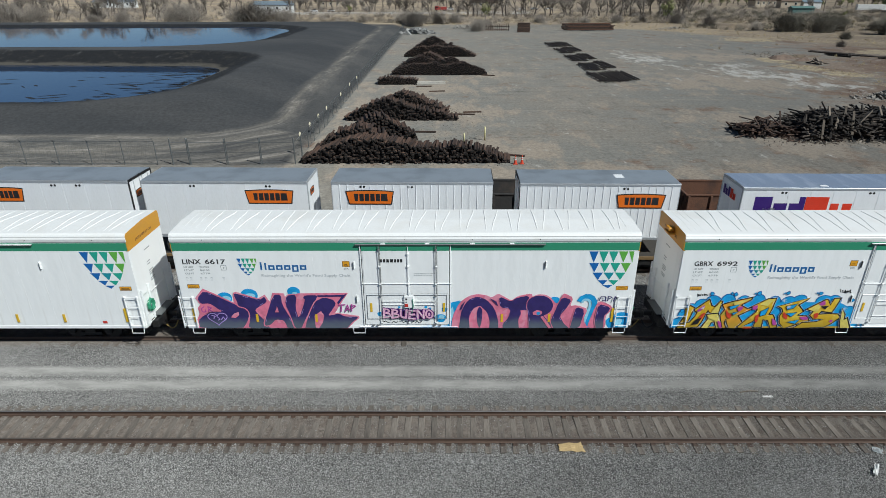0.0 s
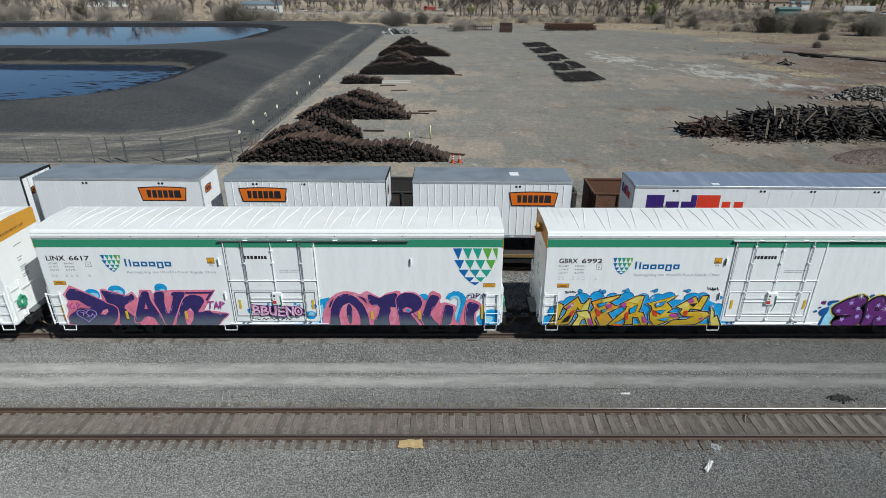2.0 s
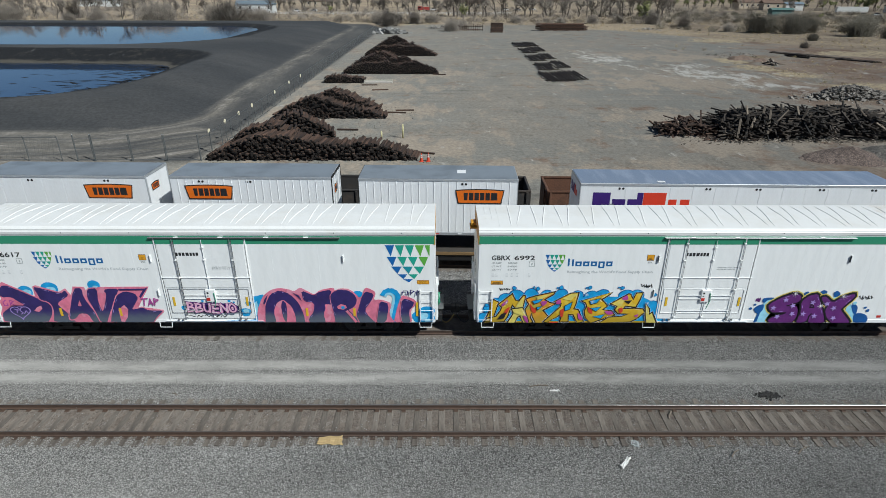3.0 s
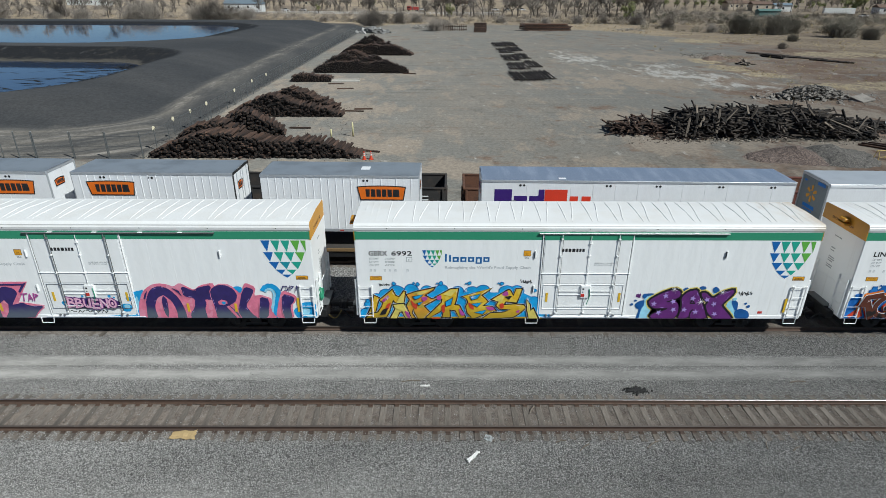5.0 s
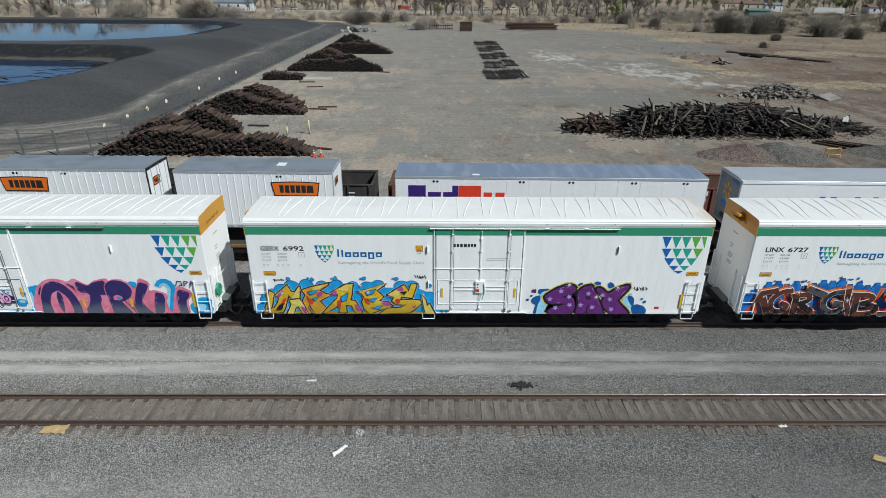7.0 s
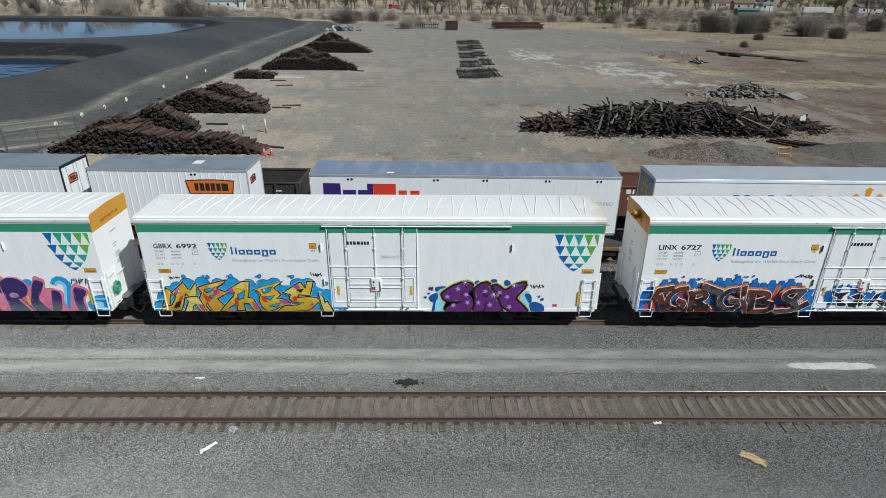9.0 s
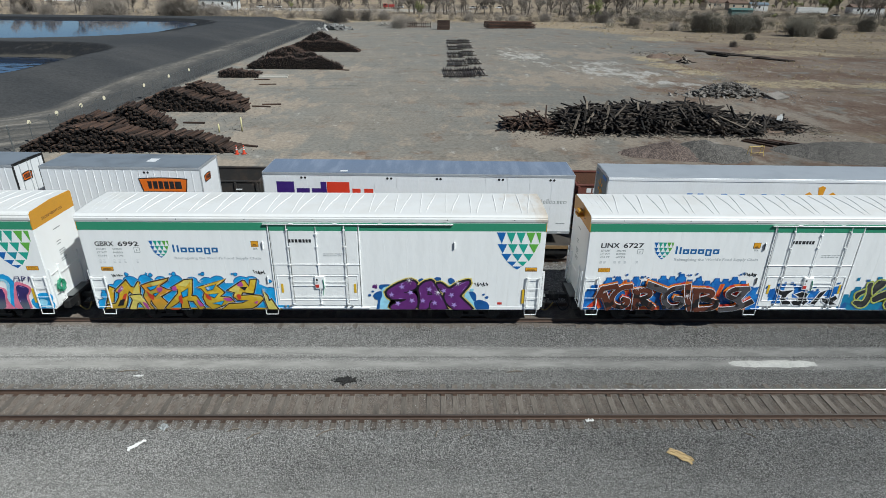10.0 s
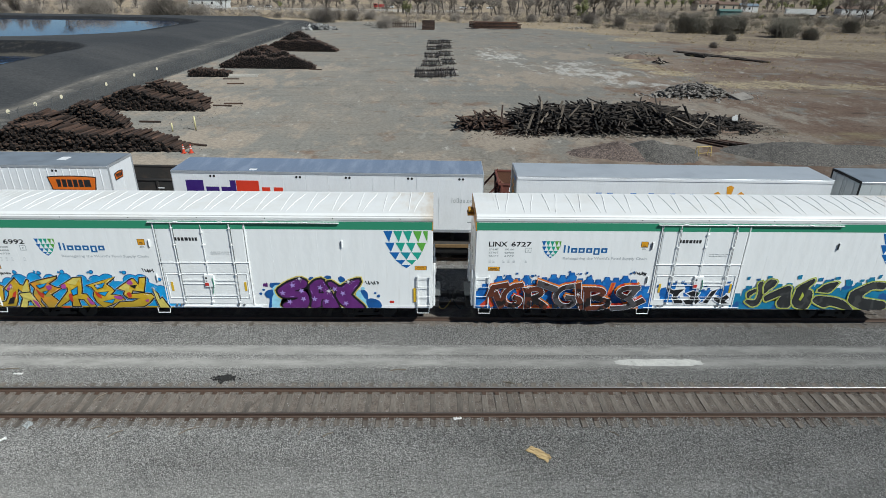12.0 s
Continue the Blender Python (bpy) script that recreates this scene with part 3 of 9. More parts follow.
def track(centre, x0, x1, ties_from, ties_to, turn, label, plates=False, seed=0, sunk=0.0):
    rng = random.Random(seed)
    base = thing("track", pose(0, centre, 0, 0, 0, turn), label, "railway track", kind="structure")
    for s in (-0.7525, 0.7525):
        rail = part("rail", Geo().prism_x([(y + s, z) for y, z in RAIL_PROF], x0, x1), RAIL_SIDE, base)
        part("rail_head", Geo().prism_x([(y + s, z) for y, z in HEAD_PROF], x0, x1), RAIL_TOP if s > 0 and plates else RAIL_DULL, rail)
    for k in range(int((ties_to - ties_from) / PITCH)):
        p = pose(ties_from + k * PITCH + rng.uniform(-0.03, 0.03), rng.uniform(-0.05, 0.05), -0.186 - sunk - rng.uniform(0, 0.014 + sunk), 0, 0, rng.uniform(-1.4, 1.4))
        part("tie", rng.choice(TIE_MESHES), TIE, base, at=p)
        if plates:
            part("tie_plate", PLATE_MESH, RAIL_SIDE, base, at=p)
    return base


track(NEAR_TRACK, -70, 125, -14, 68, 0, "rusty rails on weathered wooden ties in grey ballast", True, 1)
track(CAR_TRACK, -70, 125, -12, 66, 0, "rusty rails on old ties beneath the white boxcars", False, 2, 0.034)
track(TRAILER_TRACK, -70, 125, -8, 60, SKEW, "rails beneath the trailer flatcars", False, 3)
track(GONDOLA_TRACK, -70, 125, 2, 62, SKEW, "rails beneath the open gondolas", False, 4)


# ---- white boxcars ----
CAR_LEN, CAR_W, SILL, EAVE = 20.2, 3.06, 0.95, 5.38
D_BAND, D_MARK = 0.004, 0.008
PALE_GREY = surface("pale_grey_lettering", (0.52, 0.54, 0.55), 0.5, grain=0.05, bump=0.0)


def shield_triangles(x0, x1, z1, z0):
    """The five rows of a shield made of triangles: (corner points, colour index)."""
    out, w, h = [], x1 - x0, z1 - z0
    rows = ((5, 0.0, 0.3), (4, 0.31, 0.56), (3, 0.57, 0.77), (2, 0.78, 0.91), (1, 0.915, 1.0))
    side = lambda v: 0.5 * (1 - v ** 2.4)
    hues = ((0, 2, 2, 3, 3), (0, 2, 2, 3), (0, 1, 2), (0, 2), (0,))
    for (n, v0, v1), hue in zip(rows, hues):
        a, b = 0.5 - side(v0 * 0.97), 0.5 + side(v0 * 0.97)
        pitch = (b - a) / (4.55 if n == 5 else n)
        for k in range(n):
            u0, u1 = a + pitch * (k + 0.03), min(a + pitch * (k + 0.95), b)
            tip = min((u0 + a + pitch * (k + 0.95)) / 2 + 0.02, b - 0.01)
            out.append(([(u0, v0), (u1, v0), (tip, v1)], hue[k]))
    return [([(x0 + u * w, z1 - v * h) for u, v in pts], c) for pts, c in out]


def shield(parent, x0, x1, z1, z0):
    base = part("shield_logo", Geo().plate([(x0 + 0.001, z1 - 0.001), (x0 + 0.02, z1 - 0.001), (x0 + 0.01, z1 - 0.02)], -D_BAND), SHIELD[0], parent)
    for pts, c in shield_triangles(x0, x1, z1, z0):
        part("logo_triangle", Geo().plate(pts, -D_BAND), SHIELD[c], base)


def wordmark(parent, x0, x1, z0, z1, material, heights, name="wordmark", y=-D_BAND, widths=None, stem=0.055):
    """A brand's word as plain shapes of its colour: bars for the tall strokes, open frames for the rest."""
    widths = widths or [1.0] * len(heights)
    unit, a = (x1 - x0) / sum(widths), x0
    for h, w in zip(heights, widths):
        b = a + unit * w - 0.07
        low, high = (z0 if h >= 0 else z0 - 0.25 * (z1 - z0)), z0 + abs(h) * (z1 - z0)
        g = Geo().plate([(a, low), (a + stem, low), (a + stem, high), (a, high)], y)
        if w > 0.6:
            g.plate([(b - stem, low), (b, low), (b, high), (b - stem, high)], y)
            g.plate([(a + stem, high - stem), (b - stem, high - stem), (b - stem, high), (a + stem, high)], y)
            g.plate([(a + stem, low), (b - stem, low), (b - stem, low + stem * 0.8), (a + stem, low + stem * 0.8)], y)
        part(name, g, material, parent)
        a += unit * w


def small_bars(parent, x0, z0, rows, material, y=-D_BAND, name="small_print"):
    """Fine print too small to read, as short bars; rows of (dx, dz, length, height)."""
    g = Geo()
    for dx, dz, ln, h in rows:
        g.plate([(x0 + dx, z0 + dz), (x0 + dx + ln, z0 + dz), (x0 + dx + ln, z0 + dz + h), (x0 + dx, z0 + dz + h)], y)
    tagged(part(name, g, material, parent), kind="stuff")


def ladder(parent, x0, x1, z0, z1, n, y):
    g = Geo()
    for x in (x0, x1):
        g.cbox(x - 0.025, x + 0.025, y - 0.05, y, z0, z1, 0.006)
    for k in range(n):
        z = z0 + 0.1 + (z1 - z0 - 0.16) * k / (n - 1)
        g.tube([(x0 + 0.01, y - 0.06, z), (x1 - 0.01, y - 0.06, z)], 0.014, 6)
    for x in (x0, x1):
        for z in (z0 + 0.15, z1 - 0.1):
            g.box(x - 0.02, x + 0.02, y, 0.0 if y < 0 else y + 0.06, z - 0.03, z + 0.03)
    return part("ladder", g, WHITE, parent)


def wheelset_truck(parent, xc, yc):
    """A two-axle truck: sideframes, bolster, wheels and axles."""
    t = part("truck", Geo().cbox(xc - 0.25, xc + 0.25, yc - 1.1, yc + 1.1, 0.42, 0.72, 0.03), BLACK_STEEL, parent, "black two-axle freight truck")
    for sx in (-0.865, 0.865):
        for s in (-1, 1):
            part("wheel", Geo().disc_y(xc + sx, yc + s * 0.72 - 0.065, 0.46, 0.455, 0.13, 24).disc_y(xc + sx, yc + s * 0.80 - 0.05, 0.46, 0.13, 0.1, 12), BLACK_STEEL, t)
        part("axle", Geo().tube([(xc + sx, yc - 1.0, 0.46), (xc + sx, yc + 1.0, 0.46)], 0.075, 8), BLACK_STEEL, t)
    for s in (-1, 1):
        y = yc + s * 1.0
        g = Geo().prism_x([(y - 0.06, 0.3), (y + 0.06, 0.3), (y + 0.06, 0.44), (y - 0.06, 0.44)], xc - 0.5, xc + 0.5)
        g.prism_x([(y - 0.06, 0.62), (y + 0.06, 0.62), (y + 0.06, 0.76), (y - 0.06, 0.76)], xc - 0.95, xc + 0.95)
        for sx in (-0.865, 0.865):
            g.cbox(xc + sx - 0.14, xc + sx + 0.14, y - 0.1, y + 0.1, 0.36, 0.64, 0.03)
        for k in range(-1, 2):
            g.tube([(xc + k * 0.13, y, 0.43), (xc + k * 0.13, y, 0.63)], 0.05, 8)
        part("sideframe", g, BLACK_STEEL, t)
    return t


def coupler(parent, x, sign, yc, z=0.87):
    g = Geo().cbox(min(x, x + sign * 0.85), max(x, x + sign * 0.85), yc - 0.12, yc + 0.12, z - 0.12, z + 0.12, 0.03)
    g.cbox(min(x + sign * 0.75, x + sign * 0.98), max(x + sign * 0.75, x + sign * 0.98), yc - 0.22, yc + 0.2, z - 0.2, z + 0.16, 0.05)
    return part("coupler", g, BLACK_STEEL, parent)


DULL_HOSE = surface("dusty_yellow_hose", (0.32, 0.23, 0.07), 0.7, grain=0.2)


def hose(parent, x, sign, yc, material):
    pts = []
    for k in range(9):
        u = k / 8
        pts.append((x + sign * (0.1 + 0.8 * u), yc + 0.1 * math.sin(u * 3.0), 0.8 - 0.55 * math.sin(u * math.pi) - 0.1 * u))
    part("air_hose", Geo().tube(pts, 0.03, 6), material, parent)


def boxcar(x0, marks, lines, label, rust_end=False, flat=1.0, seam_from=1.39, mx=0.0, mz=0.0, rods=None, strips=(0.55, 3.2, 5.9, 14.35, 17.0, 19.35)):
    car = thing("boxcar", pose(x0, 6.07, 0), label, "boxcar", "white boxcars coupled in a train")
    L, W = CAR_LEN, CAR_W
    # body shell: side sheets as shallow panels between posts, gently bowed
    n = 20
    body = part("body", Geo().box(0, L, 0.012, W - 0.012, SILL, EAVE + 0.04), WHITE, car)
    panel = Geo().cbox(0.0003, L / n - 0.0003, 0.0, 0.05, SILL + 0.16, EAVE, 0.0012).mesh("side_panel", WHITE)
    for k in range(n):
        part("side_panel", panel, WHITE, body, at=pose(k * L / n, 0, 0))
        part("side_panel", panel, WHITE, body, at=pose(k * L / n, W - 0.05, 0))
    part("side_sill", Geo().cbox(0, L, -0.012, 0.06, SILL, SILL + 0.16, 0.008), WHITE, car)
    part("side_sill", Geo().cbox(0, L, W - 0.06, W + 0.012, SILL, SILL + 0.16, 0.008), WHITE, car)
    # rounded top chord and roof
    up = lambda d: EAVE + 0.06 + (d - 0.06) * flat
    prof = [(0.0, EAVE - 0.12), (-0.035, EAVE - 0.05), (-0.045, EAVE + 0.06), (-0.01, up(0.14)), (-0.015, up(0.2)), (0.03, up(0.27)), (0.12, up(0.32)),
            (W / 2, up(0.39)), (W - 0.12, up(0.31)), (W - 0.03, up(0.26)), (W + 0.015, up(0.2)), (W + 0.045, EAVE + 0.06), (W, EAVE - 0.12)]
    roof_paint = ROOF_STAINED if rust_end else ROOF_WHITE
    roof = part("roof", Geo().prism_x(prof, -0.03, L + 0.03), roof_paint, car, "white ribbed steel roof" + (" rust stained at one end" if rust_end else ""))
    # pressed seams in pairs: one square to the car, one sweeping away from it towards the far eave
    za = lambda y: up(0.315) + 0.075 * flat * (1 - abs(y - W / 2) / (W / 2 - 0.12)) - 0.004

    def seam(reach):
        vs, n = [], 11
        for i in range(n):
            v = i / (n - 1)
            y, xx = 0.14 + (W - 0.28) * v, reach * (v * v * (3 - 2 * v) * 0.75 + v * 0.25)
            lift = 0.021 * min(1.0, 6 * v + 0.15, 6 * (1 - v) + 0.15)
            vs += [(xx - 0.018, y, za(y)), (xx - 0.012, y, za(y) + lift), (xx + 0.01, y, za(y) + lift), (xx + 0.03, y, za(y))]
        fs = [(r + i, r + i + 1, r + i + 5, r + i + 4) for r in range(0, 4 * n - 4, 4) for i in range(3)]
        return Geo().add(vs, fs + [(0, 1, 2, 3), tuple(range(4 * n - 4, 4 * n))]).mesh("roof_seam", roof_paint)

    straight, swept = seam(0.04), seam(0.42)
    for k in range(17):
        xc = seam_from + k * 1.11
        part("roof_seam", straight, roof_paint, roof, at=pose(xc, 0, 0))
        part("roof_seam", swept, roof_paint, roof, at=pose(xc + 0.24, 0, 0))
    for xc in (0.35, 0.62, 0.9, 19.75):
        part("roof_crease", Geo().prism_x([(0.2, za(0.2) - 0.01), (W / 2, za(W / 2) - 0.01), (W - 0.2, za(W - 0.2) - 0.01), (W - 0.2, za(W - 0.2) + 0.009), (W / 2, za(W / 2) + 0.009), (0.2, za(0.2) + 0.009)], xc - 0.03, xc + 0.03), roof_paint, roof)
    for k in range(7):
        part("roof_bolt", Geo().disc_y(1.4 + k * 2.9, -0.05, EAVE + 0.03, 0.02, 0.02, 8), BLACK_STEEL, roof)
    # green band under the eave, on both sides of the door track
    part("green_band", Geo().plate([(0.0, 4.88), (L, 4.88), (L, 5.25), (0.0, 5.25)], 0.0, D_BAND), GREEN, car, "green painted band")
    # plug door with its frame, lock rods and track
    part("door_rail", Geo().cbox(7.95, 16.15, -0.10, 0.0, 5.16, 5.20, 0.008), ROD_STEEL, car, "long dark sliding door rail")
    rods = rods or WHITE
    part("rail_lip", Geo().cbox(7.95, 16.15, -0.108, -0.02, 5.2, 5.212, 0.004), rods, car)
    for xx in (9.05, 10.95, 12.9, 14.6):
        part("rail_bracket", Geo().cbox(xx, xx + 0.2, -0.115, -0.02, 5.212, 5.235, 0.008), WHITE, car)
    door = part("door", Geo().cbox(8.2, 12.0, -0.035, 0.0, 1.18, 5.15, 0.004).cbox(8.24, 11.96, -0.047, -0.03, 2.78, 5.15, 0.004), WHITE, car, "white plug door with lock rods")
    part("door_band", Geo().plate([(8.2, 4.89), (12.0, 4.89), (12.0, 5.15), (8.2, 5.15)], -0.048, 0.003), GREEN, door)
    for xx in (8.14, 12.05):
        part("door_post", Geo().cbox(xx - 0.022, xx + 0.022, -0.045, 0.0, 1.1, 5.14, 0.006), WHITE, car)
    # thin dark strips draw the shadow line along both door edges
    for xx in (8.165, 12.003):
        part("door_edge_shade", Geo().cbox(xx, xx + 0.024, -0.012, 0.0, 1.15, 5.12, 0.002), ROD_STEEL, car, "dark strip painted as shade beside the door")
    g = Geo().cbox(8.3, 11.9, -0.06, -0.035, 2.7, 2.72, 0.004).cbox(8.3, 11.9, -0.06, -0.035, 1.47, 1.49, 0.004)
    for xx in (8.3, 11.88):
        g.cbox(xx, xx + 0.02, -0.06, -0.035, 1.49, 2.7, 0.004)
    part("door_panel_frame", g, rods, door)
    part("cross_bar", Geo().cbox(8.14, 12.1, -0.085, -0.055, 3.275, 3.3, 0.008), WHITE, door)
    for xx in (8.95, 11.42):
        part("lock_rod", Geo().tube([(xx, -0.11, 1.25), (xx, -0.11, 5.16)], 0.016, 8), rods, door)
        part("guide_rod", Geo().tube([(xx + 0.05, -0.075, 1.3), (xx + 0.05, -0.075, 5.1)], 0.01, 6), ROD_STEEL, door)
        for zz in (1.3, 2.7, 3.28, 4.15, 4.95):
            part("rod_bracket", Geo().cbox(xx - 0.045, xx + 0.055, -0.13, -0.04, zz - 0.025, zz + 0.025, 0.01), rods if zz in (2.7, 4.95) else WHITE, door)
    part("centre_rod", Geo().tube([(10.2, -0.09, 1.25), (10.2, -0.09, 5.1)], 0.014, 8), WHITE, door)
    for zz in (1.3, 3.28, 4.15, 4.75):
        part("rod_bracket", Geo().cbox(10.15, 10.25, -0.115, -0.04, zz - 0.035, zz + 0.035, 0.012), WHITE, door)
    for zz in (1.64, 2.24, 2.42):
        part("operating_bar", Geo().tube([(9.0, -0.085, zz), (11.4, -0.085, zz)], 0.013, 6), WHITE, door)
    box_ = part("lock_box", Geo().cbox(9.98, 10.42, -0.12, -0.035, 2.08, 2.7, 0.02), WHITE, door)
    part("red_tag", Geo().cbox(10.0, 10.16, -0.132, -0.118, 2.15, 2.3, 0.004), RED_PAINT, box_)
    part("dark_tag", Geo().cbox(10.05, 10.13, -0.130, -0.118, 2.5, 2.58, 0.004), BLACK_STEEL, box_)
    part("dark_tag", Geo().cbox(10.05, 10.11, -0.130, -0.118, 2.37, 2.41, 0.004), BLACK_STEEL, box_)
    part("seal_strap", Geo().tube([(10.36, -0.14, 2.55), (10.4, -0.15, 2.2), (10.34, -0.14, 1.95), (10.3, -0.12, 1.75)], 0.018, 6), GREEN, box_)
    part("door_guide", Geo().cbox(7.9, 12.4, -0.06, -0.012, 1.03, 1.05, 0.006), WHITE, car)
    for xx in (8.55, 8.75, 11.35, 11.6):
        part("door_roller", Geo().tube([(xx, -0.1, 1.15), (xx, -0.05, 1.15)], 0.05, 10), GREY_STEEL, door)
    lettering("BEFORE MOVING CAR", 10.45, 3.68, 0.8, 0.05, -0.051, door, GREY_PAINT)
    lettering("CLOSE AND LOCK DOOR", 10.45, 3.77, 0.95, 0.05, -0.051, door, GREY_PAINT)
    small_bars(door, 8.98, 4.34, ((0.0, 0, 0.1, 0.15), (0.145, 0, 0.1, 0.15), (0.29, 0, 0.11, 0.15), (0.45, 0, 0.13, 0.15), (0.625, 0, 0.09, 0.15), (0.755, 0, 0.09, 0.15), (0.885, 0, 0.1, 0.15)), BLACK_PAINT, -0.051, "name_stencil")
    # lettering
    owner, number = marks.split()
    lettering(owner, 0.56 + mx, 4.15 + mz, 0.82, 0.235, -D_BAND, car, BLACK_PAINT, "reporting_mark")
    lettering(number, 1.55 + mx, 4.15 + mz, 0.9, 0.235, -D_BAND, car, BLACK_PAINT, "reporting_mark")
    for k, (a, b) in enumerate(lines):
        lettering(a, 0.58 + mx, 3.97 + mz - k * 0.16, 0.42, 0.085, -D_BAND, car, GREY_PAINT, "stencil")
        lettering(b, 1.27 + mx, 3.97 + mz - k * 0.16, 0.42, 0.085, -D_BAND, car, GREY_PAINT, "stencil")
    g = Geo()
    for px in (0.58 + mx, 0.75 + mx, 1.2 + mx, 1.42 + mx, 1.66 + mx, 2.2 + mx):
        for j in range(3):
            g.plate([(px, 3.36 + mz + j * 0.06), (px + 0.1, 3.36 + mz + j * 0.06), (px + 0.1, 3.38 + mz + j * 0.06), (px, 3.38 + mz + j * 0.06)], -0.001)
    tagged(part("small_print", g, PALE_GREY, car), kind="stuff")
    fx, fz = 2.2 + mx, 3.85 + mz
    part("plate_frame", Geo().plate([(fx, fz), (fx + 0.26, fz), (fx + 0.26, fz + 0.02), (fx, fz + 0.02)], -0.001).plate([(fx, fz + 0.22), (fx + 0.26, fz + 0.22), (fx + 0.26, fz + 0.24), (fx, fz + 0.24)], -0.001)
         .plate([(fx, fz + 0.02), (fx + 0.02, fz + 0.02), (fx + 0.02, fz + 0.22), (fx, fz + 0.22)], -0.001).plate([(fx + 0.24, fz + 0.02), (fx + 0.26, fz + 0.02), (fx + 0.26, fz + 0.22), (fx + 0.24, fz + 0.22)], -0.001), GREY_PAINT, car)
    lettering("F", fx + 0.1, fz + 0.05, 0.06, 0.1, -D_BAND, car, GREY_PAINT)
    shield(car, 2.9 + 0.8 * mx, 3.76 + 0.8 * mx, 4.42 + mz, 3.6 + mz)
    wordmark(car, 3.9 + 0.8 * mx, 5.92 + 0.5 * mx, 3.87 + mz, 4.24 + mz, LOGO_BLUE, (1.0, 0.9, 0.62, 0.62, 0.62, -0.62, 0.62), widths=(0.6, 0.5, 1.1, 1.1, 1.1, 1.1, 1.1), stem=0.075)
    lettering("Reimagining the World's Food Supply Chain", 3.9 + 0.8 * mx, 3.49 + mz, 3.78 - 0.6 * mx, 0.17, -D_BAND, car, PALE_GREY, "slogan")
    shield(car, 18.05, 20.0, 4.83, 3.03)
    # orange placards, yellow reflectors, vents, red tag
    for xa, za, w, h in ((7.33, 4.1, 0.32, 0.28), (0.57 + mx, 2.95 + mz, 0.53, 0.2), (19.42, 2.93, 0.53, 0.2)):
        pl = part("placard", Geo().plate([(xa, za), (xa + w, za), (xa + w, za + h), (xa, za + h)], -0.001, 0.004), BLACK_PAINT, car, "orange warning placard")
        part("placard_face", Geo().plate([(xa + 0.016, za + 0.016), (xa + w - 0.016, za + 0.016), (xa + w - 0.016, za + h - 0.016), (xa + 0.016, za + h - 0.016)], -0.005), ORANGE_LAB, pl)
        small_bars(pl, xa + 0.06, za + 0.05, ((0.0, 0.0, w - 0.14, 0.02), (0.03, 0.06, w - 0.2, 0.02)), BLACK_PAINT, -0.0085)
    lettering("25K", 7.38, 3.97, 0.22, 0.085, -D_BAND, car, GREY_PAINT)
    for xx in strips:
        h = 0.72 if xx < 1 or xx > 19 else 0.42
        part("reflector", Geo().plate([(xx, 1.3), (xx + 0.11, 1.3), (xx + 0.11, 1.3 + h), (xx, 1.3 + h)], -0.03, 0.012), STRIPE_YELLOW, car, "yellow reflective strip")
    for xx in (8.44, 11.72):
        part("reflector", Geo().plate([(xx, 1.85), (xx + 0.1, 1.85), (xx + 0.1, 2.3), (xx, 2.3)], -0.045, 0.008), STRIPE_YELLOW, door, "yellow reflective strip")
    for xx, zz in ((7.82, 4.2), (7.85, 2.5), (16.2, 4.2)):
        stop = part("door_stop", Geo().cbox(xx, xx + 0.05, -0.07, 0.0, zz - 0.17, zz + 0.17, 0.01), WHITE, car)
        part("stop_face", Geo().cbox(xx - 0.012, xx + 0.002, -0.066, -0.004, zz - 0.15, zz + 0.15, 0.002), ROD_STEEL, stop, "dark left face of the door stop")
    part("red_tag", Geo().plate([(18.25, 1.22), (18.45, 1.22), (18.45, 1.34), (18.25, 1.34)], -0.001, 0.006), RED_PAINT, car)
    # ladders, stirrups
    ladder(car, 0.04 + 0.7 * mx, 0.64 + 0.7 * mx, 1.05, 2.68, 4, -0.06)
    ladder(car, 19.55, 20.12, 1.05, 2.68, 4, -0.06)
    for xx in (0.2, 7.6, 19.5):
        part("stirrup_step", Geo().tube([(xx, -0.02, 0.98), (xx + 0.02, -0.05, 0.72), (xx + 0.55, -0.05, 0.72), (xx + 0.57, -0.02, 0.98)], 0.02, 6), WHITE, car)
    # ends
    for sign, xe in ((-1, 0.0), (1, L)):
        a, b = (xe - 0.03, xe) if sign < 0 else (xe, xe + 0.03)
        end = part("end_panel", Geo().cbox(a, b, 0.02, W - 0.02, SILL + 0.02, EAVE + 0.04, 0.01), WHITE, car)
        xs = xe + sign * 0.034
        vs = [(xs, 0.0, 4.85), (xs, W, 4.85), (xs, W, up(0.2)), (xs, W - 0.1, up(0.30)), (xs, W / 2, up(0.38)), (xs, 0.1, up(0.30)), (xs, 0.0, up(0.2))]
        part("end_band", Geo().add([*vs, *[(x - sign * 0.1, y, z) for x, y, z in vs]], [tuple(range(7)), *[(i, (i + 1) % 7, 7 + (i + 1) % 7, 7 + i) for i in range(7)]]), END_YELLOW, end, "yellow excess height band")
        turn = pose(xe + sign * 0.036, 0, 0, 0, 0, 90) if sign > 0 else pose(xe + sign * 0.036, W, 0, 0, 0, -90)
        lettering("EXCESS HEIGHT CAR", 0.7, 5.05, 1.5, 0.12, -0.003, end, RUST, "stencil", turn)
        small = Geo()
        for zz, ln in ((4.35, 0.5), (3.75, 0.3), (3.62, 0.25), (3.3, 0.4), (3.2, 0.45), (3.1, 0.35), (2.9, 0.42), (2.8, 0.4)):
            small.plate([(1.2, zz), (1.2 + ln, zz), (1.2 + ln, zz + 0.05), (1.2, zz + 0.05)], 0.002)
        tagged(part("small_print", small, GREY_PAINT, end, at=turn), kind="stuff")
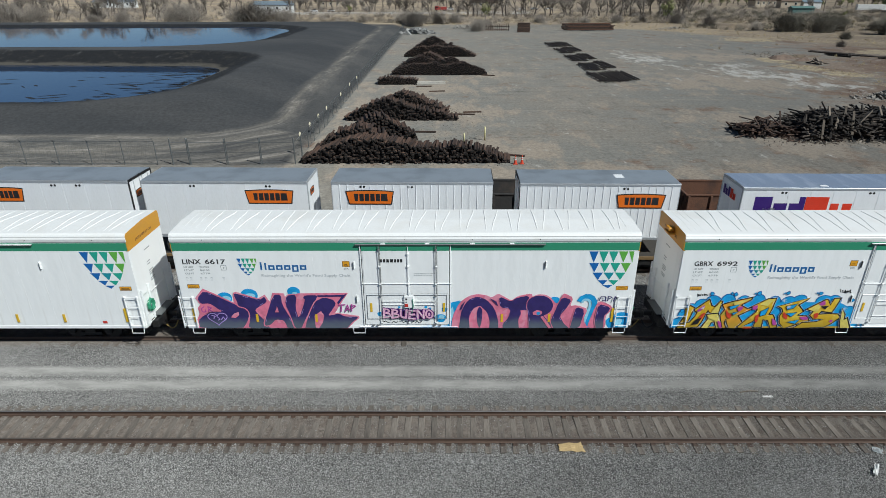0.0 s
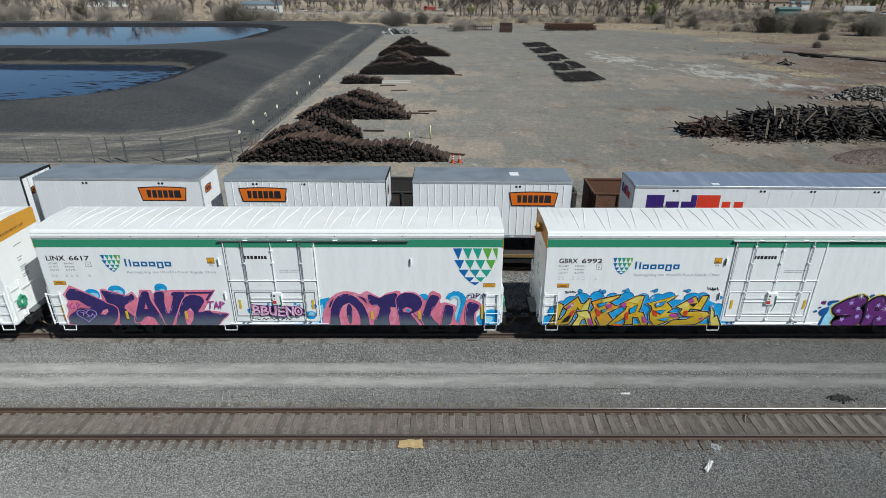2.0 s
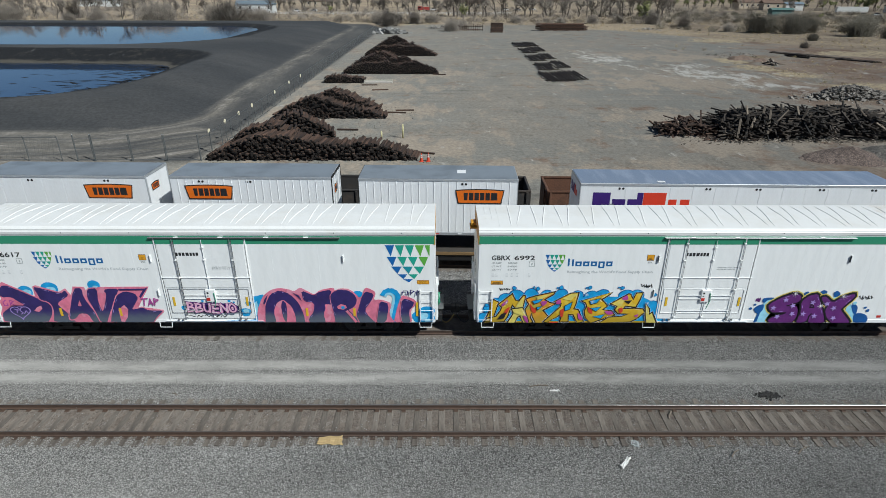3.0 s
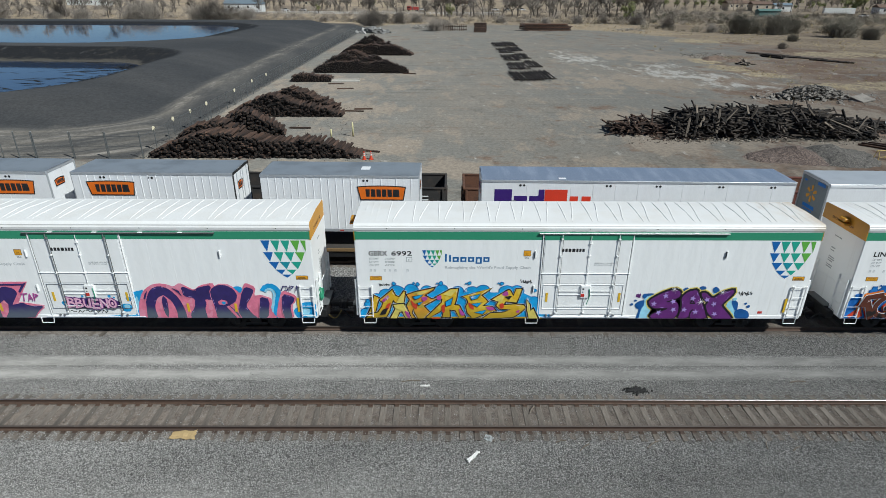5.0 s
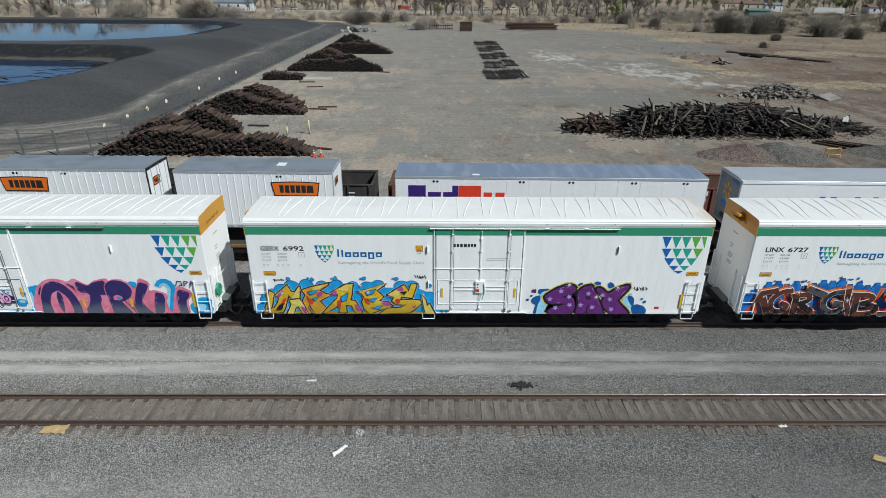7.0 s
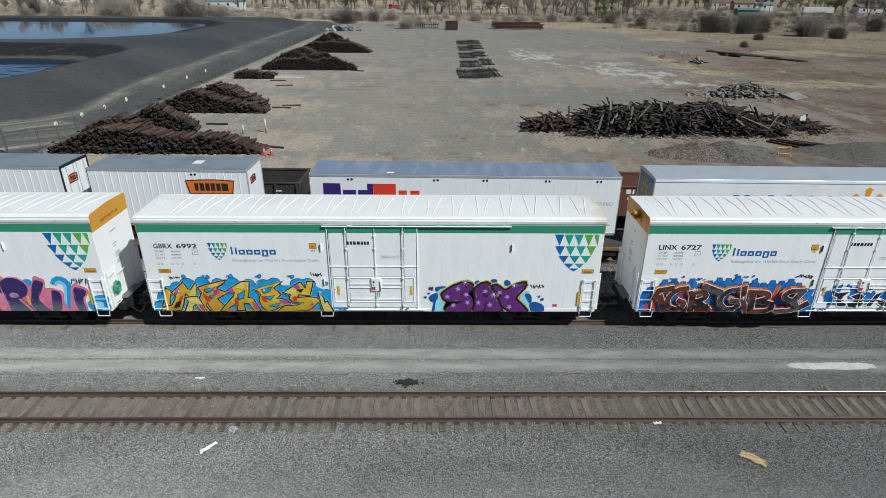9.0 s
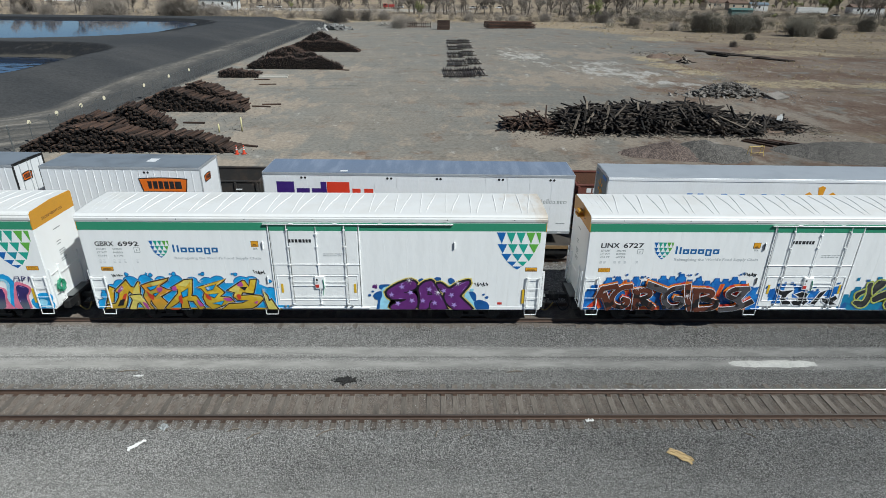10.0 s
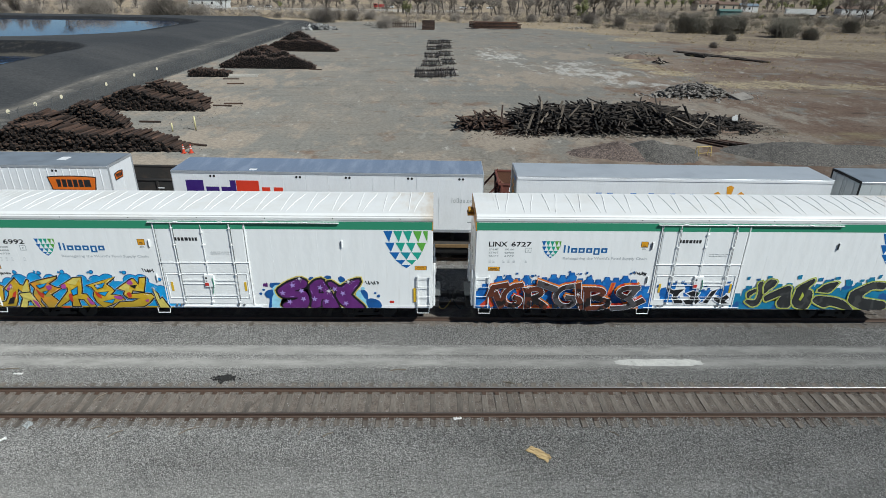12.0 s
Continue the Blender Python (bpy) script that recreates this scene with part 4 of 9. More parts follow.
        if sign < 0:
            part("roof_bracket", Geo().cbox(1.45, 2.0, -0.32, -0.02, 5.15, 5.23, 0.01).cbox(1.5, 1.9, -0.28, -0.04, 5.28, 5.42, 0.02), END_YELLOW, end, at=turn)
        for ya, yb in ((0.08, 0.72), (W - 0.72, W - 0.1)):
            lad = Geo()
            for yy in (ya, yb):
                lad.cbox(yy - 0.025, yy + 0.025, -0.1, -0.02, 1.05, 2.9, 0.006)
            for k in range(4):
                lad.tube([(ya, -0.1, 1.15 + k * 0.5), (yb, -0.1, 1.15 + k * 0.5)], 0.015, 6)
            part("end_ladder", lad, WHITE, end, at=turn)
        part("end_handrail", Geo().tube([(0.75, -0.14, 2.5), (W - 0.75, -0.14, 2.5)], 0.016, 6).tube([(0.75, -0.14, 2.9), (0.75, -0.02, 2.9)], 0.016, 6), WHITE, end, at=turn)
        plat = Geo().cbox(xe + (0 if sign > 0 else -0.4), xe + (0.4 if sign > 0 else 0), 0.7, 2.1, 1.22, 1.26, 0.01)
        part("end_platform", plat, GALV, end)
        if sign > 0 and flat > 0.8:
            loops = [(xe + 0.16 + 0.06 * math.sin(1.7 * k), 0.52 + 0.22 * math.cos(0.8 * k) + 0.05 * math.sin(0.37 * k), 1.92 + 0.25 * math.sin(0.8 * k) + 0.06 * math.sin(0.31 * k)) for k in range(48)]
            part("hose_coil", Geo().tube(loops, 0.03, 6), GREEN, end, "coiled green hose")
        xa, xb = sorted((xe, xe + sign * 0.34))
        # black block for draft gear; also stands in for shadow in the gap
        part("end_sill", Geo().cbox(xa, xb, 0.45, W - 0.45, 0.72, 1.12, 0.03).cbox(xa, xb, W / 2 - 0.5, W / 2 + 0.5, 0.5, 0.75, 0.03), BLACK_STEEL, car)
        coupler(car, xe, sign, W / 2)
        hose(car, xe, sign, W / 2 - 0.4, DULL_HOSE if sign > 0 else BLACK_STEEL)
    part("cushion_sill", Geo().cbox(-0.35, L + 0.35, W / 2 - 0.35, W / 2 + 0.35, 0.72, 1.1, 0.03), BLACK_STEEL, car)
    part("underframe", Geo().cbox(0.1, L - 0.1, 0.15, W - 0.15, 0.86, 0.95, 0.01).cbox(6.5, 13.8, 0.7, W - 0.7, 0.5, 0.9, 0.04), BLACK_STEEL, car)
    for xc in (3.0, L - 3.0):
        wheelset_truck(car, xc, W / 2)
    return car


CARS = []
for x0, marks, lines, rust in ((-22.13, "LINX 6796", (("LD LMT", "201900"), ("LT WT", "84100"), ("CU FT", "6779")), False),
                               (0.0, "LINX 6617", (("LD LMT", "201900"), ("LT WT", "84100"), ("CU FT", "6779")), False),
                               (22.13, "GBRX 6992", (("LD LMT", "202000"), ("LT WT", "84000"), ("CU FT", "6779")), True),
                               (44.27, "LINX 6727", (("LD LMT", "202100"), ("LT WT", "83900"), ("CU FT", "6779")), True)):
    word = {-22.13: "clean white insulated boxcar with a green band", 0.0: "white insulated boxcar sprayed with purple and pink graffiti",
            22.13: "white insulated boxcar sprayed with yellow and purple graffiti", 44.27: "white insulated boxcar sprayed with brown and black graffiti"}[x0]
    CARS.append(boxcar(x0, marks, lines, word, rust, 0.62 if x0 > 20 else 0.88, 1.0 if x0 > 40 else 1.39, -0.22 if x0 == 0.0 else 0.0, 0.09 if x0 == 0.0 else -0.04, GREY_STEEL if x0 == 0.0 else None,
                       (0.55, 19.35) if x0 == 22.13 else (14.9, 19.35) if x0 > 40 else (0.55 - 0.2 * (x0 == 0.0), 3.2, 5.9, 14.35, 16.5, 19.35)))


# ---- sprayed lettering on the cars ----
def spray(name, color, low=None, band=(1.0, 1.75), spots=None, rough=0.5):
    """Spray paint; low: the colour that it fades to at the foot; spots: a colour of clouded patches."""
    m, t, b = nodes_of(name)
    col = mix(t, "MULTIPLY", 1.0, color, ramp(t, noise_at(t, 2.5, 5.0, 0.6), 0.25, 0.75, 0.82, 1.18))
    if spots:
        col = mix(t, "MIX", ramp(t, noise_at(t, 2.1, 2.0, 0.4), 0.55, 0.6), col, spots)
    if low:
        sep = t.nodes.new("ShaderNodeSeparateXYZ")
        t.links.new(t.nodes.new("ShaderNodeTexCoord").outputs["Object"], sep.inputs[0])
        lift = t.nodes.new("ShaderNodeMath")
        lift.operation = "MULTIPLY_ADD"
        t.links.new(noise_at(t, 1.6, 4.0, 0.6), lift.inputs[0])
        lift.inputs[1].default_value = 0.5
        t.links.new(sep.outputs[2], lift.inputs[2])
        col = mix(t, "MIX", ramp(t, lift.outputs[0], band[0] + 0.25, band[1] + 0.25), low, col)
    t.links.new(col, b.inputs["Base Color"])
    b.inputs["Roughness"].default_value = rough
    return m


P_PURPLE = spray("purple_spray", (0.034, 0.022, 0.125), (0.105, 0.125, 0.165), band=(1.1, 1.65))
P_PINK = spray("pink_spray", (0.70, 0.19, 0.29), spots=(0.72, 0.27, 0.37))
P_ROSE = spray("pale_rose_spray", (0.74, 0.42, 0.56))
P_BLUE = spray("sky_blue_spray", (0.02, 0.33, 0.68))
P_PALE = spray("pale_blue_spray", (0.33, 0.66, 0.82))
P_DEEP = spray("deep_blue_spray", (0.012, 0.10, 0.33))
P_WHITE = spray("white_spray", (0.78, 0.78, 0.8))
P_BLACK = spray("black_spray", (0.012, 0.012, 0.014))
P_GOLD = spray("gold_spray", (0.66, 0.41, 0.02), (0.46, 0.30, 0.02), spots=(0.72, 0.52, 0.06))
P_GOLD2 = spray("amber_spray", (0.68, 0.30, 0.025), (0.48, 0.29, 0.03), spots=(0.45, 0.35, 0.05))
P_MAGENTA = spray("magenta_spray", (0.42, 0.065, 0.30))
P_RED = spray("red_spray", (0.60, 0.055, 0.022))
P_VIOLET = spray("violet_spray", (0.125, 0.022, 0.17))
P_LILAC = spray("lilac_spray", (0.42, 0.30, 0.68))
P_LEMON = spray("lemon_spray", (0.68, 0.57, 0.13))
P_BROWN = spray("brown_spray", (0.105, 0.03, 0.016), spots=(0.016, 0.012, 0.012))
P_GREY = spray("grey_spray", (0.075, 0.07, 0.075), spots=(0.03, 0.02, 0.02))
P_ORANGE = spray("orange_spray", (0.68, 0.20, 0.02), spots=(0.55, 0.04, 0.02))
P_COBALT = spray("cobalt_spray", (0.012, 0.13, 0.45), spots=(0.02, 0.2, 0.58))
P_SMOKE = spray("charcoal_spray", (0.028, 0.029, 0.03), spots=(0.055, 0.057, 0.055))
P_LIME = spray("lime_spray", (0.42, 0.47, 0.07))
P_TEAL = spray("teal_spray", (0.015, 0.20, 0.36), spots=(0.02, 0.10, 0.3))

GLYPH = {}
GLYPH["B"] = (((0.05, 0), (0.12, 1)), ((0.0, 1.02), (0.66, 0.92), (0.72, 0.68), (0.3, 0.54)), ((0.3, 0.54), (0.88, 0.44), (0.9, 0.16), (0.0, 0.03)))
GLYPH["O"] = (((0.5, 0.98), (0.12, 0.78), (0.08, 0.26), (0.5, 0.03), (0.9, 0.25), (0.9, 0.76), (0.5, 0.98)), ((0.5, 0.62), (0.5, 0.36)))
GLYPH["U"] = (((0.12, 1.0), (0.06, 0.3), (0.4, 0.05), (0.7, 0.22)), ((0.86, 1.04), (0.72, 0.02)))
GLYPH["E"] = (((0.14, 0.0), (0.12, 1.0)), ((0.05, 0.98), (0.95, 1.0)), ((0.12, 0.52), (0.8, 0.54)), ((0.05, 0.02), (1.0, 0.05)))
GLYPH["N"] = (((0.08, 0.0), (0.12, 1.0)), ((0.1, 0.98), (0.86, 0.04)), ((0.86, 0.02), (0.92, 1.02)))


def stroke_shapes(pts, w, flare=1.25):
    """A thick brush line as convex shapes: flared ends and cut corners."""
    out = []
    for i in range(len(pts) - 1):
        a, b = Vector(pts[i]), Vector(pts[i + 1])
        d = (b - a).normalized()
        s = Vector((-d.y, d.x))
        wa = w * (flare if i == 0 else 1.0) / 2
        wb = w * (flare if i == len(pts) - 2 else 1.0) / 2
        out.append([a - s * wa - d * (0.1 * w), a + s * wa * 0.8 - d * (0.38 * w if i == 0 else 0.05 * w), b + s * wb + d * (0.1 * w), b - s * wb * 0.85 + d * (0.35 * w if i == len(pts) - 2 else 0.05 * w)])
        if i:
            out.append([a + Vector((math.cos(k * math.pi / 5 + 0.3), math.sin(k * math.pi / 5 + 0.3))) * (w * 0.5) for k in range(10)])
    return out


def blob(x, z, r, n=18, seed=0.0, ragged=0.12):
    return [Vector((x + r * (1 + ragged * math.sin(3 * a + seed)) * math.cos(a), z + r * (1 + ragged * math.cos(2 * a + seed)) * math.sin(a))) for a in (2 * math.pi * k / n for k in range(n))]


class Layers:
    """Coats of paint, each a hair further out than the last."""

    def __init__(self, y):
        self.y = y

    def coat(self, shapes, name, material, parent, low=0.97, step=0.0003, stuff=False):
        g = Geo()
        for s in shapes:
            self.y -= step
            g.add([(p[0], self.y, max(p[1], low)) for p in s], [tuple(range(len(s)))])
        self.y -= 0.0008
        ob = part(name, g, material, parent)
        return tagged(ob, kind="stuff") if stuff else ob


def rounder(pts):
    """Cuts the corners of a line twice, keeping its ends."""
    for _ in range(2):
        if len(pts) < 4:
            return pts
        out = [pts[0]]
        for a, b in zip(pts[:-1], pts[1:]):
            out += [tuple(0.75 * p + 0.25 * q for p, q in zip(a, b)), tuple(0.25 * p + 0.75 * q for p, q in zip(a, b))]
        pts = out + [pts[-1]]
    return pts


def piece(car, word, x0, x1, z0, z1, w, outline, fills, cloud=(), glow=None, shine=P_WHITE, y=-0.005, grow=0.12, seed=1, low=0.97, glow_grow=0.3, soft_forms=True, arms=None, arms_over=0, wide=1.02):
    """A sprayed word: cloud shapes first, then each letter's glow, outline, fill and a line of shine."""
    rng = random.Random(seed)
    lay = Layers(y)
    base = None
    for k, (shapes, mat) in enumerate(cloud):
        ob = lay.coat(shapes, "graffiti" if base is None else "graffiti_cloud", mat, base or car, low, stuff=True)
        base = base or ob
    step = (x1 - x0) / len(word)
    letters = [[rounder(list(line)) if soft_forms else list(line) for line in let] for let in word] if not isinstance(word, str) else []
    for k, ch in enumerate(word if isinstance(word, str) else ""):
        lean, lift, size = rng.uniform(-0.06, 0.12), rng.uniform(-0.06, 0.04), rng.uniform(0.97, 1.06)
        put = lambda p: (x0 + (k + 0.06) * step + (p[0] * 0.93 + lean * (p[1] - 0.5)) * step * wide, z0 + (z1 - z0) * (p[1] * size + lift))
        letters.append([[put(p) for p in (rounder(list(line)) if soft_forms else line)] for line in GLYPH[ch]])
    if glow:
        ob = lay.coat([s for let in letters for line in let for s in stroke_shapes(line, w + glow_grow)], "graffiti" if base is None else "graffiti_glow", glow, base or car, low, stuff=True)
        base = base or ob
    if arms:
        for k, arm in enumerate(arms[arms_over:]):
            ob = lay.coat(stroke_shapes(arm, w * 0.75 + grow * 1.5, 1.5), "graffiti" if base is None else "letter_arm_outline", outline, base or car, low)
            base = base or ob
            lay.coat(stroke_shapes(arm, w * 0.75, 1.5), "letter_arm", fills[k % len(fills)], base, low)
    for k, let in enumerate(letters):
        ob = lay.coat([s for line in let for s in stroke_shapes(line, w + grow * 1.6)], "graffiti" if base is None else "letter_outline", outline, base or car, low)
        base = base or ob
        lay.coat([s for line in let for s in stroke_shapes(line, w - grow * 0.1)], "letter_fill", fills[k % len(fills)], base, low)
    for k, arm in enumerate(arms[:arms_over] if arms else ()):
        lay.coat(stroke_shapes(arm, w * 0.62 + grow * 1.4, 1.6), "letter_arm_outline", outline, base, low)
        lay.coat(stroke_shapes(arm, w * 0.62, 1.6), "letter_arm", fills[(k + 1) % len(fills)], base, low)
    if shine:
        marks = []
        for let in letters:
            for line in let:
                a, b = Vector(line[0]), Vector(line[1])
                d = (b - a).normalized()
                s = Vector((-d.y, d.x)) * (w * 0.36)
                p, q = a.lerp(b, 0.12) + s, a.lerp(b, rng.uniform(0.2, 0.75)) + s
                marks += stroke_shapes([p, q], 0.03, 1.0)
        lay.coat(marks, "letter_shine", shine, base, low, stuff=True)
    return base, lay, letters


def star(x, z, r, n=5, inner=0.42, turn=0.3):
    """Thin triangles round a centre."""
    out = []
    for k in range(n):
        a = turn + 2 * math.pi * k / n
        out.append([Vector((x + r * math.cos(a), z + r * math.sin(a))), Vector((x + r * inner * math.cos(a + math.pi / n), z + r * inner * math.sin(a + math.pi / n))),
                    Vector((x, z)), Vector((x + r * inner * math.cos(a - math.pi / n), z + r * inner * math.sin(a - math.pi / n)))])
    return out


def blocks(x0, x1, z0, z1, n, s0, s1, seed):
    rng = random.Random(seed)
    out = []
    for _ in range(n):
        x, z, a, b = rng.uniform(x0, x1), rng.uniform(z0, z1), rng.uniform(s0, s1), rng.uniform(s0, s1)
        k = rng.uniform(-0.3, 0.3) * a
        out.append([Vector((x, z)), Vector((x + a, z + k * 0.3)), Vector((x + a + k, z + b)), Vector((x + k, z + b * 0.9))])
    return out


def tag_scrawl(car, x, z, w, h, material, seed, y=-0.006):
    rng = random.Random(seed)
    g, n = [], 5
    for k in range(n):
        pts = [(x + w * (k + u) / n, z + h * v) for u, v in ((0.05, rng.random()), (0.3, rng.uniform(0.7, 1.0)), (0.55, rng.uniform(0, 0.4)), (0.85, rng.uniform(0.3, 0.9)))]
        g += stroke_shapes(pts, 0.035, 1.0)
    Layers(y).coat(g, "graffiti_tag", material, car, stuff=True)


c1, c2, c3 = CARS[1], CARS[2], CARS[3]
PAINT_Y = -0.0145


def widened(poly, d):
    """An outline pushed out by d, its corners mitred."""
    pts = [Vector(p) for p in poly]
    n = len(pts)
    area = sum(pts[i].x * pts[(i + 1) % n].y - pts[(i + 1) % n].x * pts[i].y for i in range(n))
    s, out = (1 if area > 0 else -1), []
    for i, p in enumerate(pts):
        e0, e1 = (p - pts[i - 1]).normalized(), (pts[(i + 1) % n] - p).normalized()
        n0, n1 = Vector((e0.y, -e0.x)) * s, Vector((e1.y, -e1.x)) * s
        m = n0 + n1
        out.append(p + m * (d / max(m.length_squared / 2, 0.42)) if m.length > 1e-4 else p + n0 * d)
    return out


def curved(poly):
    """A closed outline with its corners cut once."""
    out = []
    for p, q in zip(poly, [*poly[1:], poly[0]]):
        p, q = Vector(p), Vector(q)
        out += [p.lerp(q, 0.2), p.lerp(q, 0.8)]
    return out


def glints(poly, rng, n, w, inset):
    """Short strokes just inside some of an outline's longer edges."""
    inner = widened(poly, -inset)
    edges = [(p, q) for p, q in zip(inner, [*inner[1:], inner[0]]) if (q - p).length > 0.25 and min(p.y, q.y) > 1.2]
    return [s for p, q in rng.sample(edges, min(n, len(edges))) for s in stroke_shapes([p.lerp(q, 0.15), p.lerp(q, rng.uniform(0.35, 0.8))], w, 1.0)]


def letters_on(lay, base, shapes, coats, seed=0, soft=True, shine=None, shine_w=0.018):
    """Each letter: its coats from the widest outline to the fill, then a few lines of shine."""
    rng = random.Random(seed)
    for k, poly in enumerate(shapes):
        poly = curved(poly) if soft else [Vector(p) for p in poly]
        for name, grown, paint in coats:
            lay.coat([widened(poly, grown) if grown else poly], name, paint[k % len(paint)] if isinstance(paint, list) else paint, base)
        if shine:
            lay.coat(glints(poly, rng, 3, shine_w, 0.05), "letter_shine", shine, base, stuff=True)


def scrawl(lay, base, lines, w, material):
    lay.coat([s for line in lines for s in stroke_shapes(line, w, 1.0)], "graffiti_tag", material, base, stuff=True)


# purple and pink pieces on the second car
bravo_a = ((0.68, 2.55), (1.04, 2.93), (1.72, 2.57), (2.42, 2.18), (2.56, 2.06), (2.83, 2.02), (2.90, 1.69), (2.76, 1.29), (2.47, 0.91), (0.53, 0.92), (0.53, 1.39), (0.79, 1.62), (1.17, 1.82), (1.73, 1.84), (1.46, 2.04), (1.20, 2.28), (0.77, 2.25))
bravo_b = ((2.34, 2.72), (2.43, 2.80), (3.48, 2.45), (3.71, 2.64), (3.81, 2.35), (3.30, 2.04), (3.19, 1.89), (3.41, 1.59), (3.63, 1.29), (3.80, 0.91), (2.75, 0.91), (2.92, 1.49), (2.93, 1.84), (2.79, 2.04), (2.46, 2.14), (2.45, 2.35))
bravo_c = ((4.11, 2.72), (4.47, 2.74), (4.46, 2.23), (4.81, 1.39), (4.93, 0.91), (4.60, 0.91), (4.46, 1.39), (4.08, 1.44), (3.81, 1.14), (3.56, 1.09), (3.55, 1.29))
bravo_d = ((4.72, 2.70), (5.17, 2.73), (5.05, 2.03), (5.14, 1.44), (5.54, 2.47), (5.43, 2.57), (5.55, 2.70), (6.12, 2.70), (5.99, 2.42), (5.78, 2.03), (5.41, 1.39), (5.19, 0.91), (4.93, 0.91), (4.79, 1.64), (4.60, 2.23))
bravo_e = ((5.72, 1.89), (5.98, 2.40), (6.38, 2.59), (6.80, 2.47), (6.90, 2.23), (6.66, 1.88), (6.49, 1.64), (6.73, 1.68), (6.99, 1.76), (7.24, 1.59), (7.93, 1.59), (7.56, 1.28), (7.28, 0.91), (5.36, 0.91), (5.49, 1.34))
BRAVO = (bravo_a, bravo_b, bravo_c, bravo_d, bravo_e)
bravo_pink = ((0.58, 2.55), (1.00, 3.04), (1.69, 2.67), (2.29, 2.31), (2.32, 2.82), (2.46, 2.87), (3.41, 2.54), (3.74, 2.72), (3.92, 2.37), (4.09, 2.81), (4.59, 2.79), (4.68, 2.47), (5.22, 2.79), (7.48, 2.81), (7.10, 2.23), (6.77, 1.69), (7.16, 1.73), (7.93, 1.61), (7.36, 0.91), (0.49, 0.92), (0.47, 1.39), (0.64, 1.74), (0.61, 2.04), (0.76, 2.22))
bravo_holes_a = ((2.05, 1.56), (2.23, 1.76), (2.44, 1.84), (2.45, 1.68), (2.27, 1.52))
bravo_holes_b = ((4.10, 1.82), (4.23, 2.13), (4.27, 1.82))
bravo_holes_c = ((5.87, 1.19), (5.88, 1.64), (6.19, 1.88), (6.32, 1.66), (6.22, 1.26), (6.02, 0.95), (5.88, 1.01))
bravo_holes_d = ((3.44, 1.78), (3.62, 2.04), (3.68, 1.66))
bravo_holes_e = ((0.79, 2.20), (1.17, 2.23), (1.42, 2.01), (1.62, 1.87), (1.17, 1.86), (0.78, 1.67), (0.59, 1.48), (0.69, 1.94))
BRAVO_HOLES = (bravo_holes_e, bravo_holes_a, bravo_holes_b, bravo_holes_c, bravo_holes_d)
bravo_edge = ((6.10, 2.70), (7.28, 2.72), (7.43, 2.78), (7.03, 2.25), (6.97, 2.33), (7.19, 2.64), (6.11, 2.62))
lay = Layers(PAINT_Y)
base = lay.coat([blob(1.92, 2.53, 0.33, ragged=0.05), blob(3.04, 2.66, 0.38, ragged=0.05), blob(5.05, 2.85, 0.28, ragged=0.04), blob(5.08, 2.55, 0.3)], "graffiti", P_BLUE, c1, stuff=True)
lay.coat([blob(1.98, 2.48, 0.2), blob(3.08, 2.6, 0.22), blob(5.1, 2.75, 0.12), blob(5.12, 2.5, 0.14)], "graffiti_cloud", P_PALE, base, stuff=True)
lay.coat([bravo_pink], "graffiti_ground", P_PINK, base)
letters_on(lay, base, BRAVO, (("letter_outline", 0.05, P_PINK), ("letter_fill", 0, P_PURPLE)), 3, True, P_LILAC)
lay.coat(BRAVO_HOLES, "letter_hole", P_PINK, base, stuff=True)
lay.coat([bravo_edge, *[blob(6.45, 1.98, 0.13, 14, 0.3)]], "letter_edge", P_PURPLE, base, stuff=True)
scrawl(lay, base, [[(0.92, 2.12), (0.78, 2.02), (0.8, 1.85), (0.95, 1.84), (0.95, 1.96)], [(1.08, 1.84), (1.1, 2.12), (1.25, 2.06), (1.12, 1.97), (1.28, 1.86)]], 0.05, P_MAGENTA)
scrawl(lay, base, [[(7.02, 2.2), (7.32, 2.22)], [(7.16, 2.2), (7.1, 1.86)], [(7.3, 1.86), (7.42, 2.2), (7.5, 1.88)], [(7.34, 1.98), (7.5, 1.98)], [(7.58, 1.88), (7.6, 2.22), (7.78, 2.14), (7.62, 2.04)]], 0.06, P_MAGENTA)
heart = [(1.45 + 0.44 * math.sin(a) ** 3, 1.52 + 0.36 * (13 * math.cos(a) - 5 * math.cos(2 * a) - 2 * math.cos(3 * a) - math.cos(4 * a)) / 16) for a in (2 * math.pi * k / 30 for k in range(31))]
scrawl(lay, base, [heart, [(1.2, 1.68), (1.4, 1.62)], [(1.32, 1.66), (1.28, 1.5)], [(1.45, 1.6), (1.55, 1.48), (1.45, 1.42)], [(1.6, 1.45), (1.72, 1.6), (1.78, 1.46)]], 0.04, P_LILAC)
otru_a = ((12.44, 0.86), (12.48, 1.28), (12.56, 1.93), (12.85, 2.45), (13.27, 2.63), (13.70, 2.46), (14.05, 2.02), (14.25, 1.38), (14.27, 0.86), (13.83, 0.86), (13.86, 1.33), (13.72, 1.83), (13.45, 2.10), (13.34, 2.14), (13.07, 1.98), (12.89, 1.53), (12.96, 0.86))
otru_b = ((13.37, 2.14), (13.52, 1.93), (13.48, 1.23), (13.40, 0.94), (13.28, 1.23), (13.25, 1.83))
otru_c = ((14.23, 2.65), (14.83, 2.34), (15.09, 2.57), (15.59, 2.68), (15.54, 2.17), (15.58, 1.90), (15.22, 1.94), (15.27, 1.73), (15.15, 1.43), (15.22, 0.86), (14.48, 0.86), (14.44, 1.17), (14.71, 1.53), (14.78, 2.00), (14.30, 2.06))
